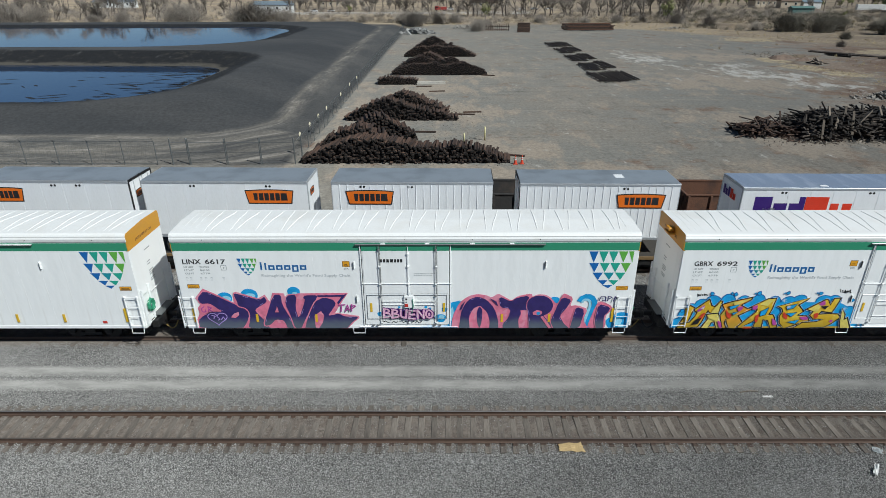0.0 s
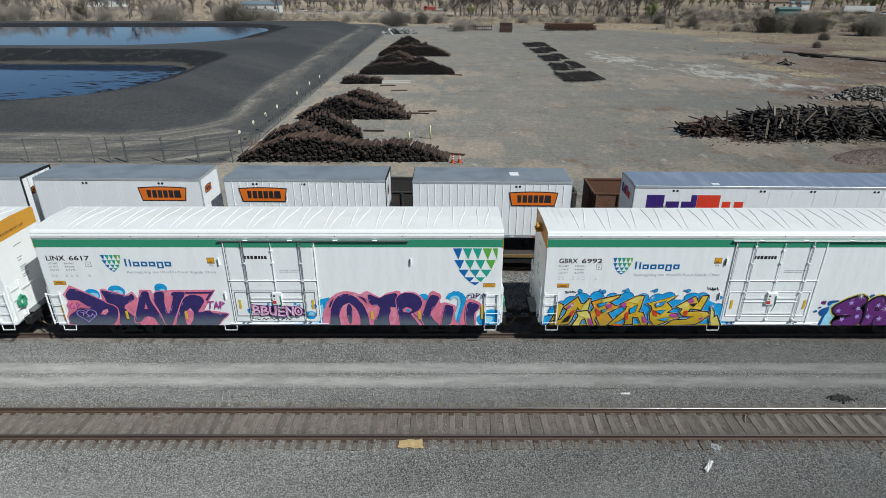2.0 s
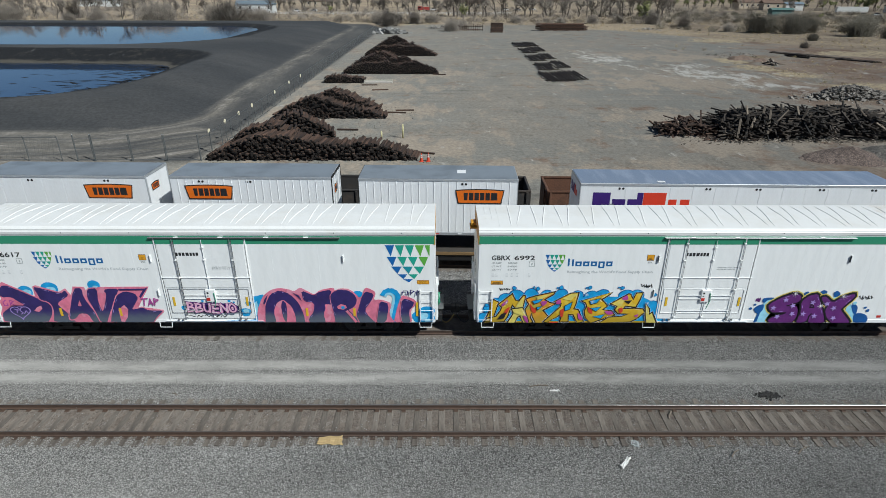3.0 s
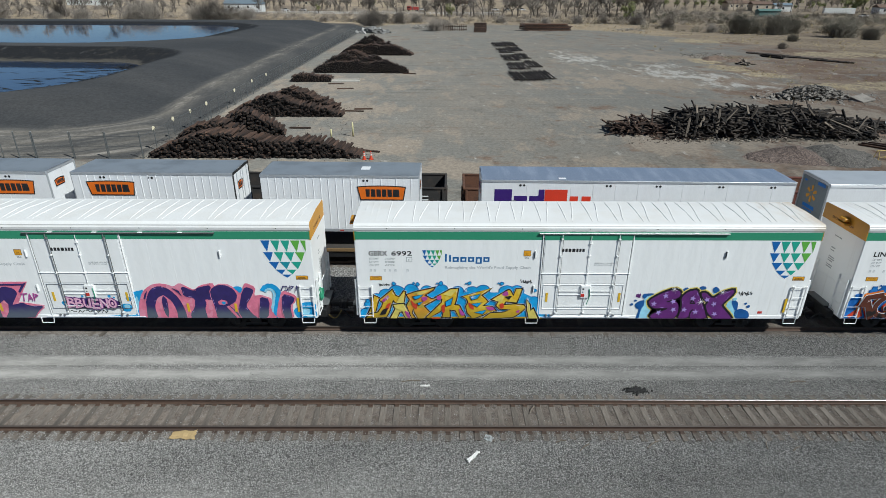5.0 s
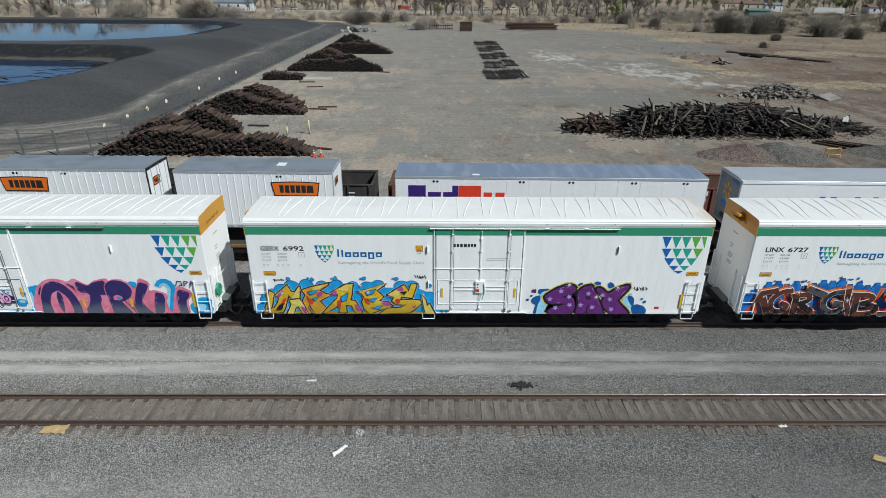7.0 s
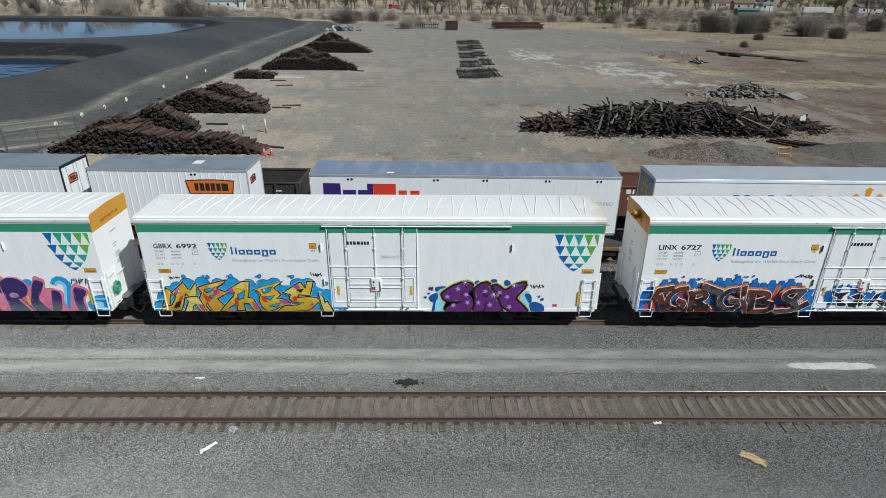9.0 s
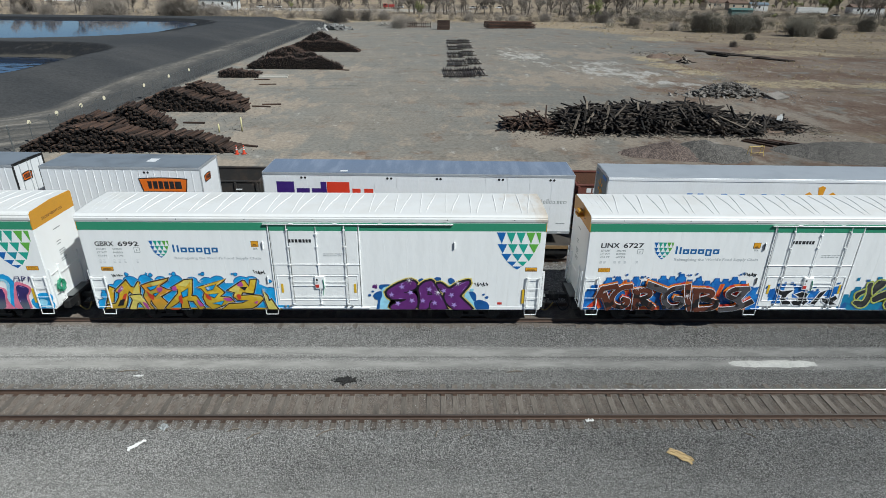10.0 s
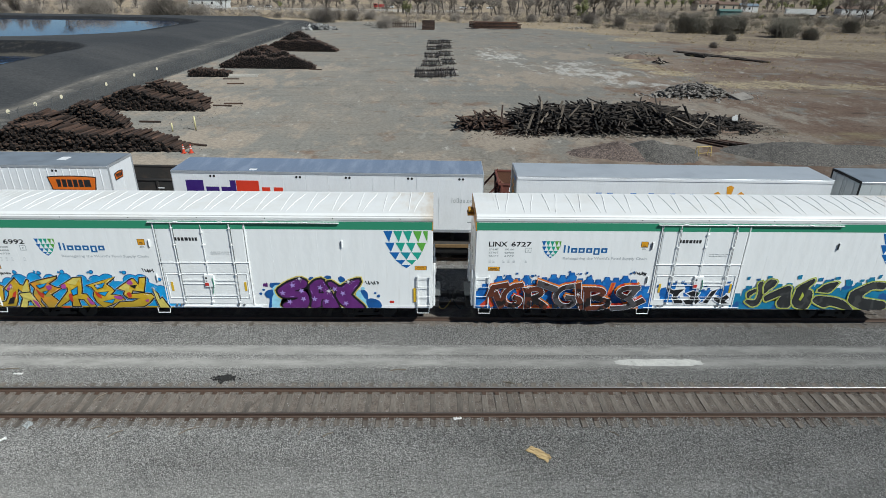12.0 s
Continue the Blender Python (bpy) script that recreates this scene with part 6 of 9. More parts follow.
roks_f = ((15.82, 1.95), (16.16, 2.33), (16.78, 2.45), (16.63, 2.13), (16.46, 1.87), (16.09, 1.91))
roks_g = ((15.75, 1.49), (15.90, 1.71), (16.80, 1.62), (17.37, 1.40), (17.93, 0.87), (17.42, 0.99), (16.68, 1.23), (16.43, 1.07), (15.89, 1.33))
roks_h = ((17.45, 1.94), (18.23, 2.41), (18.64, 2.42), (18.94, 2.40), (19.02, 2.05), (18.42, 2.10), (18.09, 1.80), (18.05, 1.60), (18.62, 1.50), (19.26, 1.40), (19.38, 1.00), (18.36, 0.93), (17.94, 1.09), (17.46, 1.40), (17.44, 1.68))
ROKS = (roks_a, roks_b, roks_c, roks_d, roks_e, roks_f, roks_g, roks_h)
roks_hole = ((15.11, 1.49), (15.19, 1.91), (15.31, 1.71), (15.21, 1.45))
tower = lambda x, z1, w: [Vector((x - w, 0.97)), Vector((x + w, 0.97)), Vector((x + w, z1 - 0.2)), Vector((x + 0.62 * w, z1 - 0.14)), Vector((x + 0.5 * w, z1)), Vector((x - 0.5 * w, z1)), Vector((x - 0.62 * w, z1 - 0.14)), Vector((x - w, z1 - 0.2))]
heights = [2.05, 2.2, 2.65, 2.7, 2.55, 2.7, 2.45, 2.6, 2.75, 2.72, 2.85, 2.55, 2.65, 2.5, 2.62, 2.6, 2.7, 2.5, 2.2, 1.75]
lay = Layers(PAINT_Y)
base = lay.coat([tower(0.3 + 0.41 * k, z, 0.23) for k, z in enumerate(heights)], "graffiti", P_DEEP, c3, stuff=True)
lay.coat([widened(tower(0.3 + 0.41 * k, z, 0.23), -0.03) for k, z in enumerate(heights)], "graffiti_cloud", P_COBALT, base, stuff=True)
lay.coat(blocks(0.4, 8.0, 2.55, 2.85, 12, 0.07, 0.13, 33), "graffiti_cloud", P_DEEP, base, stuff=True)
rng = random.Random(34)
C = (((2.15, 2.25), (1.7, 2.2), (1.3, 1.75), (1.4, 1.25), (1.95, 1.15), (2.15, 1.5), (1.85, 1.6)), ((1.5, 2.25), (0.85, 2.15), (0.7, 1.7)), ((0.95, 1.85), (1.25, 1.1)))
R = (((2.45, 2.1), (2.45, 1.1)), ((2.3, 2.0), (2.95, 2.1), (3.1, 1.8), (2.65, 1.6)), ((2.7, 1.6), (3.3, 1.1)))
E = (((4.55, 2.25), (3.95, 2.15), (3.65, 1.7), (3.95, 1.2), (4.5, 1.2), (4.65, 1.6), (4.25, 1.65)), ((2.9, 2.4), (3.7, 2.05)))
A = (((4.7, 2.35), (4.75, 1.7), (5.0, 1.1)),)
B = (((5.15, 2.1), (5.2, 1.1)), ((5.0, 2.1), (5.75, 2.1), (5.95, 1.85), (5.45, 1.65)), ((5.5, 1.65), (6.2, 1.5), (6.1, 1.15), (5.2, 1.1)))
S = (((7.45, 2.2), (6.75, 2.2), (6.5, 1.85), (7.2, 1.6), (7.25, 1.2), (6.35, 1.12)), ((7.4, 2.2), (7.1, 1.75)), ((7.3, 1.3), (7.75, 1.55)))
arms = [[(2.05, 1.8), (1.85, 2.45)], [(4.6, 1.9), (4.75, 2.42)], [(6.2, 1.7), (6.35, 2.3)], [(0.35, 1.1), (0.75, 1.5)], [(2.1, 1.08), (3.6, 1.08)], [(3.3, 1.9), (3.0, 2.3)], [(0.6, 1.7), (0.85, 1.1)], [(5.0, 1.08), (7.6, 1.08)]]
base, lay, letters = piece(c3, (C, R, E, A, B, S), 0.7, 7.8, 1.12, 2.32, 0.25, P_WHITE, [P_BROWN, P_BROWN, P_GREY], seed=31, grow=0.035, shine=None, y=PAINT_Y - 0.008,
      cloud=( (blocks(0.3, 7.7, 1.0, 1.75, 26, 0.4, 0.6, 32), P_COBALT),
             ([s for a in arms for s in stroke_shapes(a, 0.18)], P_ORANGE), ([s for a in arms for s in stroke_shapes(a, 0.08)], P_RED)), glow=P_ORANGE, glow_grow=0.12)
lay.coat([blob(rng.uniform(1.2, 7.4), rng.uniform(1.15, 1.6), rng.uniform(0.06, 0.12), 9, k, 0.4) for k in range(22)], "letter_patch", P_BLACK, base, stuff=True)
lay.coat([s for x, z in ((2.4, 2.25), (4.7, 1.85), (7.35, 1.7)) for s in star(x, z, 0.2, 8, 0.12)], "sparkle", P_WHITE, base, stuff=True)
tag_scrawl(c3, 7.2, 2.68, 0.6, 0.24, P_BLACK, 34)
lay = Layers(-0.037)
base = lay.coat(blocks(8.35, 11.5, 1.3, 1.9, 30, 0.25, 0.45, 37), "graffiti", P_COBALT, c3, 1.2, stuff=True)
lay.coat(blocks(8.3, 11.8, 1.9, 2.45, 14, 0.1, 0.17, 38), "graffiti_cloud", P_DEEP, base, stuff=True)
letters_on(lay, base, TBK, (("letter_outline", 0.045, P_WHITE), ("letter_fill", 0, P_BLACK)), 36, False)
lay = Layers(PAINT_Y)
base = lay.coat([tower(12.2 + 0.46 * k, z, 0.26) for k, z in enumerate((1.8, 2.2, 2.35, 2.1, 2.3, 2.35, 2.2, 2.45, 2.3, 2.4, 2.1, 2.35, 2.4, 2.15, 2.3, 2.2, 1.9))], "graffiti", P_TEAL, c3, stuff=True)
lay.coat(blocks(12.2, 19.2, 2.3, 2.6, 16, 0.12, 0.24, 43), "graffiti_cloud", P_TEAL, base, stuff=True)
letters_on(lay, base, ROKS, (("letter_glow", 0.085, P_LIME), ("letter_halo", 0.022, P_WHITE), ("letter_outline", 0.014, P_BLACK), ("letter_fill", 0, P_SMOKE)), 41)
lay.coat([roks_hole], "letter_hole", P_LIME, base)


# ---- road trailers riding on flatcars ----
SKEW_RAD = radians(SKEW)


def far_track(x, y):
    """A pose on the skewed tracks; y is taken at x = 0."""
    return pose(x, y + math.tan(SKEW_RAD) * x, 0, 0, 0, SKEW)


T_FLOOR, T_W, DECK_Z = 2.2, 2.6, 1.08


def sign_board(parent, x0, x1, z0, z1, y, end=None):
    """An orange badge with a bowed top and a black rim, its word as six plain black blocks."""
    def outline(d):
        w, n = x1 - x0, 9
        top = [(x0 + d + (w - 2 * d) * k / n, z1 - d - 0.06 * (2 * k / n - 1) ** 2) for k in range(n + 1)]
        low = [(x1 - 0.14 * w / 2.7 - d - (w - 2 * d - 0.28 * w / 2.7) * k / n, z0 + d + 0.04 * (1 - (2 * k / n - 1) ** 2) * 0 - 0.0) for k in range(n + 1)]
        return top + low
    b = part("badge", Geo().plate(outline(0), y, 0.003), BLACK_PAINT, parent, "orange badge with black rim", at=end)
    part("badge_face", Geo().plate(outline(0.06), y - 0.003, 0.003), ORANGE_LOGO, b)
    w, h = x1 - x0, z1 - z0
    for k in range(6):
        a = x0 + w * (0.17 + 0.112 * k)
        ww = w * (0.125 if k == 5 else 0.09)
        lean = (0.012, 0, 0, 0, 0, -0.008)[k] * w
        shape = [(a + lean, z0 + 0.24 * h), (a + ww - lean, z0 + 0.24 * h), (a + ww, z1 - 0.26 * h), (a, z1 - 0.26 * h)]
        part("badge_block", Geo().plate(shape, y - 0.006, 0.003), BLACK_PAINT, b)


def road_wheel(parent, x, y, z=DECK_Z):
    t = part("tyre", Geo().disc_y(x, y, z + 0.5, 0.5, 0.26, 24), RUBBER, parent)
    part("hub", Geo().disc_y(x, y - 0.02, z + 0.5, 0.2, 0.04, 14), ALU_TRIM, t)
    return t


def trailer(x0, x1, y, label, ribs, roof_mat, vents=(), top=5.5, rail=0.1, wheels_right=True, end_dark=(False, False), white=None, floor=T_FLOOR, front=None):
    t = thing("trailer", far_track(x0, y), label, "truck trailer", "trailers carried on flatcars")
    L, W, white = x1 - x0, T_W, white or TRAILER_WHITE
    t_body = part("body", Geo().box(0.02, L - 0.02, 0.02, W - 0.02, floor, top - 0.02), white, t)
    pitch = ribs
    n = max(1, int(round(L / pitch)))
    sheet = Geo().cbox(0.004, L / n - 0.004, 0.0, 0.03, floor + 0.1, top - 0.14, 0.006).mesh("side_sheet", white)
    for k in range(n):
        part("side_sheet", sheet, white, t_body, at=pose(k * L / n, 0, 0))
    if pitch < 0.6:
        rib = Geo().cbox(-0.02, 0.02, -0.018, 0.01, floor + 0.1, top - 0.15, 0.006).mesh("side_post", white)
        for k in range(1, n):
            part("side_post", rib, white, t_body, at=pose(k * L / n, 0, 0))
    part("top_rail", Geo().cbox(-0.02, L + 0.02, -0.02, 0.05, top - 0.16, top - 0.01, 0.012), ALU_TRIM, t)
    part("top_rail", Geo().cbox(-0.02, L + 0.02, W - 0.05, W + 0.02, top - 0.16, top - 0.01, 0.012), ALU_TRIM, t)
    part("bottom_rail", Geo().cbox(0, L, -0.02, 0.06, floor - 0.08, floor + 0.1, 0.012), ALU_TRIM, t)
    # roof skin with low bows
    roof = Geo()
    m = int(L / 0.6)
    for k in range(m + 1):
        x = k * L / m
        roof.v += [(x, -0.01 + (W + 0.02) * j / 4, top + (0.02 if 0 < j < 4 else 0.0) + 0.006 * ((k * 7 + j * 3) % 5 - 2) / 2) for j in range(5)]
    roof.f = [(k * 5 + j, k * 5 + j + 1, k * 5 + j + 6, k * 5 + j + 5) for k in range(m) for j in range(4)]
    part("roof", roof, roof_mat, t, smooth=True)
    for xv in vents:
        for d in (-0.1, 0.1):
            part("side_vent", Geo().disc_y(xv + d, -0.012, top - 0.3, 0.065, 0.02, 14), HOLE, t_body)
    for xe, sign, dark in ((0.0, -1, end_dark[0]), (L, 1, end_dark[1])):
        a, b = (xe - 0.04, xe + 0.01) if sign < 0 else (xe - 0.01, xe + 0.04)
        e = part("end_frame", Geo().cbox(a, b, 0.0, 0.12, floor, top, 0.01).cbox(a, b, W - 0.12, W, floor, top, 0.01).cbox(a, b, 0.12, W - 0.12, top - 0.14, top, 0.01).cbox(a, b, 0.12, W - 0.12, floor, floor + 0.12, 0.01), BLACK_STEEL if dark else ALU_TRIM, t)
        for j in range(2):
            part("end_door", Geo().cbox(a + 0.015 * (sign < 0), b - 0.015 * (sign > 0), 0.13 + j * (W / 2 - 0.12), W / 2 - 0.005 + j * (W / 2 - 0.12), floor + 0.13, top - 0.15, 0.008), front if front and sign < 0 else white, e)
        if dark:
            for j in (0.5, 1.15, 1.45, 2.1):
                part("lock_rod", Geo().tube([(xe + sign * 0.05, j, floor), (xe + sign * 0.05, j, top - 0.1)], 0.02, 6), ALU_TRIM, e)
    wx = (L - 1.2, L - 2.4) if wheels_right else (1.2, 2.4)
    if L < 12:
        wx = wx[:1]
    for x in wx:
        for yy in (0.06, 0.36, W - 0.32, W - 0.62):
            road_wheel(t, x, yy)
        part("axle", Geo().tube([(x, 0.1, DECK_Z + 0.5), (x, W - 0.1, DECK_Z + 0.5)], 0.08, 8), BLACK_STEEL, t)
    part("slider", Geo().cbox(min(wx) - 0.8, max(wx) + 0.8, 0.7, W - 0.7, floor - 0.4, floor, 0.02), BLACK_STEEL, t)
    lx = 1.6 if wheels_right else L - 1.6
    for yy in (0.5, W - 0.5):
        part("landing_leg", Geo().cbox(lx - 0.08, lx + 0.08, yy - 0.08, yy + 0.08, DECK_Z, floor, 0.01), BLACK_STEEL, t)
    part("kingpin_plate", Geo().cbox(lx - 0.9, lx + 0.5, 0.5, W - 0.5, floor - 0.14, floor, 0.02), BLACK_STEEL, t)
    part("hitch_stand", Geo().cbox(lx - 0.7, lx - 0.1, W / 2 - 0.3, W / 2 + 0.3, DECK_Z, floor - 0.14, 0.03), BLACK_STEEL, t)
    for k in range(7):
        part("side_marker", Geo().cbox(0.4 + k * (L - 1.1) / 6, 0.62 + k * (L - 1.1) / 6, -0.03, -0.018, floor - 0.02, floor + 0.04, 0.004), RED_PAINT if k % 2 else TRAILER_WHITE, t_body)
    return t


TY = 13.95
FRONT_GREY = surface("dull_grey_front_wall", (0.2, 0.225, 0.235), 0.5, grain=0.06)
end_right = lambda L: pose(L + 0.042, 0, 0, 0, 0, 90)
end_left = lambda L: pose(-0.042, T_W, 0, 0, 0, -90)
ta = trailer(-14.6, -5.85, TY, "plain white pup trailer with an orange badge", 1.2, ALU_ROOF, (4.5, 5.9), end_dark=(False, True), top=5.5)
sign_board(ta, 0.4, 2.7, 4.22, 5.09, -0.004)
sign_board(ta, 0.5, 1.5, 4.32, 4.77, -0.004, end_right(8.75))
tb = trailer(-5.1, 4.17, TY, "white pup trailer with an orange badge near its end", 1.2, ALU_ROOF, (2.85, 7.1), wheels_right=False, top=5.5)
sign_board(tb, 5.75, 8.5, 4.17, 5.03, -0.004)
sign_board(tb, 0.45, 1.35, 4.47, 4.92, -0.004, end_right(9.27))
tc = trailer(5.55, 14.45, TY, "ribbed white pup trailer with an orange badge", 0.42, ALU_ROOF, (1.7, 4.35), end_dark=(False, True), top=5.5)
sign_board(tc, 0.75, 3.45, 4.17, 5.03, -0.024)
sign_board(tc, 0.5, 1.35, 4.37, 4.87, -0.004, end_right(8.9))
td = trailer(15.95, 24.65, TY, "ribbed white pup trailer beside a gap in the train", 0.42, ALU_ROOF, (5.78,), end_dark=(True, False), wheels_right=False, top=5.45)
sign_board(td, 5.3, 8.0, 4.03, 4.89, -0.024)
sign_board(td, 0.45, 1.35, 4.47, 4.92, -0.004, end_right(8.7))
part("roof_patch", Geo().box(5.4, 5.9, 1.0, 1.6, 5.472, 5.482), TRAILER_WHITE, td, "small white roof patch")

tf = trailer(28.1, 45.1, TY, "long white trailer with purple and red lettering", 1.22, SHEEN_ROOF, (2.2, 6.9, 9.6, 13.0, 15.8), top=5.27, wheels_right=False, floor=1.9)
part("roof_patch", Geo().box(4.2, 4.6, 0.15, 0.4, 5.292, 5.302), TRAILER_WHITE, tf, "small white roof patch")
z0, z1 = 3.4, 4.74
for a, b, h, mat in ((0.7, 1.66, 1.0, PURPLE_LOGO), (1.78, 2.5, 0.72, PURPLE_LOGO), (2.62, 3.12, 0.72, PURPLE_LOGO), (3.12, 3.44, 1.0, PURPLE_LOGO), (3.46, 4.7, 1.0, RED_LOGO), (4.85, 5.3, 0.72, RED_LOGO), (5.5, 6.0, 0.72, RED_LOGO)):
    part("logo_block", Geo().plate([(a, z0), (b, z0), (b, z0 + h * (z1 - z0)), (a, z0 + h * (z1 - z0))], -0.004), mat, tf)
wordmark(tf, 15.3, 16.75, 3.62, 3.9, GREY_PAINT, (1.0, 0.62, 1.0, 0.62, 0.62, 0.2, 0.62, 0.62, 0.62), "web_wordmark", -0.004, (0.6, 1, 1, 1, 1, 0.4, 1, 1, 1.3), 0.025)
small_bars(tf, 16.2, 2.42, ((0, 0, 0.5, 0.06),), GREY_PAINT)
for k, (a, b, mat) in enumerate(((0.35, 0.6, PURPLE_LOGO), (0.66, 0.9, PURPLE_LOGO), (0.95, 1.2, PURPLE_LOGO), (1.25, 1.55, RED_LOGO), (1.6, 1.9, RED_LOGO))):
    part("end_logo", Geo().plate([(a, 4.25), (b, 4.25), (b, 4.25 + (0.55, 0.36, 0.55, 0.55, 0.36)[k]), (a, 4.25 + (0.55, 0.36, 0.55, 0.55, 0.36)[k])], -0.004), mat, tf, at=end_left(17))
small_bars(tf, 1.2, 3.98, ((0, 0, 0.7, 0.12),), GREY_PAINT)
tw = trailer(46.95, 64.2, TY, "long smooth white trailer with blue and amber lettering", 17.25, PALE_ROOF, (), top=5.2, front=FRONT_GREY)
part("gutter", Geo().cbox(0, 17.25, -0.03, 0.02, 5.0, 5.15, 0.015), TRAILER_WHITE, tw, "bright polished top rail")
for a, w in ((4.3, 0.4), (4.9, 0.4), (6.2, 0.4), (7.2, 0.36), (8.4, 0.36), (9.45, 0.32)):
    part("logo_block", Geo().plate([(a, 3.2), (a + w * 0.8, 3.2), (a + w, 4.32), (a + 0.08, 4.32)], -0.004), SKY_LOGO, tw)
for k in range(6):
    q = math.pi / 2 + k * math.pi / 3
    u, v = Vector((math.cos(q), math.sin(q))), Vector((-math.sin(q), math.cos(q)))
    c = Vector((11.7, 3.88))
    pts = [c + u * 0.32 - v * 0.11, c + u * 0.85 - v * 0.2, c + u * 0.95, c + u * 0.85 + v * 0.2, c + u * 0.32 + v * 0.11]
    part("logo_ray", Geo().plate([tuple(p) for p in pts], -0.004), AMBER_LOGO, tw)
    c = Vector((1.25, 4.2))
    pts = [c + u * 0.16 - v * 0.05, c + u * 0.46 - v * 0.1, c + u * 0.5, c + u * 0.46 + v * 0.1, c + u * 0.16 + v * 0.05]
    part("logo_ray", Geo().plate([tuple(p) for p in pts], -0.004), AMBER_LOGO, tw, at=end_left(17))
for a, b, zz, h in ((0.7, 1.8, 3.35, 0.2), (0.8, 1.7, 3.2, 0.06), (1.6, 2.3, 4.85, 0.18), (0.35, 0.6, 4.75, 0.1), (0.9, 1.7, 2.55, 0.3)):
    part("end_logo", Geo().plate([(a, zz), (b, zz), (b, zz + h), (a, zz + h)], -0.004), SKY_LOGO if h < 0.3 else BLACK_PAINT, tw, at=end_left(17))
GREY_SIDE = surface("grey_trailer_sheet", (0.50, 0.53, 0.53), 0.45, amount=0.3, grain=0.04)
tn = trailer(65.75, 80.0, TY, "grey container trailer with a dark ribbed end", 0.6, ALU_ROOF, (), top=5.15, end_dark=(True, False), white=GREY_SIDE)


def flatcar(x0, x1, label):
    c = thing("flatcar", far_track(x0, 15.25), label, "flatcar", "flatcars under the trailers")
    L = x1 - x0
    deck = part("deck", Geo().cbox(0, L, -1.35, 1.35, DECK_Z - 0.1, DECK_Z, 0.01), DECK, c)
    part("edge_stripe", Geo().cbox(0, L, -1.42, -1.35, DECK_Z - 0.16, DECK_Z + 0.03, 0.01), DECK_YELLOW, deck, "ochre painted deck edge")
    part("edge_stripe", Geo().cbox(0, L, 1.35, 1.42, DECK_Z - 0.16, DECK_Z + 0.03, 0.01), DECK_YELLOW, deck)
    part("side_sill", Geo().cbox(0.6, L - 0.6, -1.32, -1.2, DECK_Z - 0.55, DECK_Z - 0.1, 0.02), BLACK_STEEL, c)
    part("side_sill", Geo().cbox(0.6, L - 0.6, 1.2, 1.32, DECK_Z - 0.55, DECK_Z - 0.1, 0.02), BLACK_STEEL, c)
    part("centre_sill", Geo().cbox(-0.3, L + 0.3, -0.35, 0.35, DECK_Z - 0.5, DECK_Z - 0.1, 0.03), BLACK_STEEL, c)
    for xc in (2.0, L - 2.0):
        wheelset_truck(c, xc, 0)
    coupler(c, 0, -1, 0, 0.86)
    coupler(c, L, 1, 0, 0.86)
    return c


flatcar(-24.0, 5.0, "long black flatcar carrying pup trailers")
flatcar(5.45, 25.9, "black flatcar carrying two ribbed trailers")
flatcar(27.3, 46.0, "black flatcar with an ochre edge under a long trailer")
flatcar(46.6, 65.2, "black flatcar under a smooth white trailer")
flatcar(65.6, 84.0, "black flatcar under a grey container")


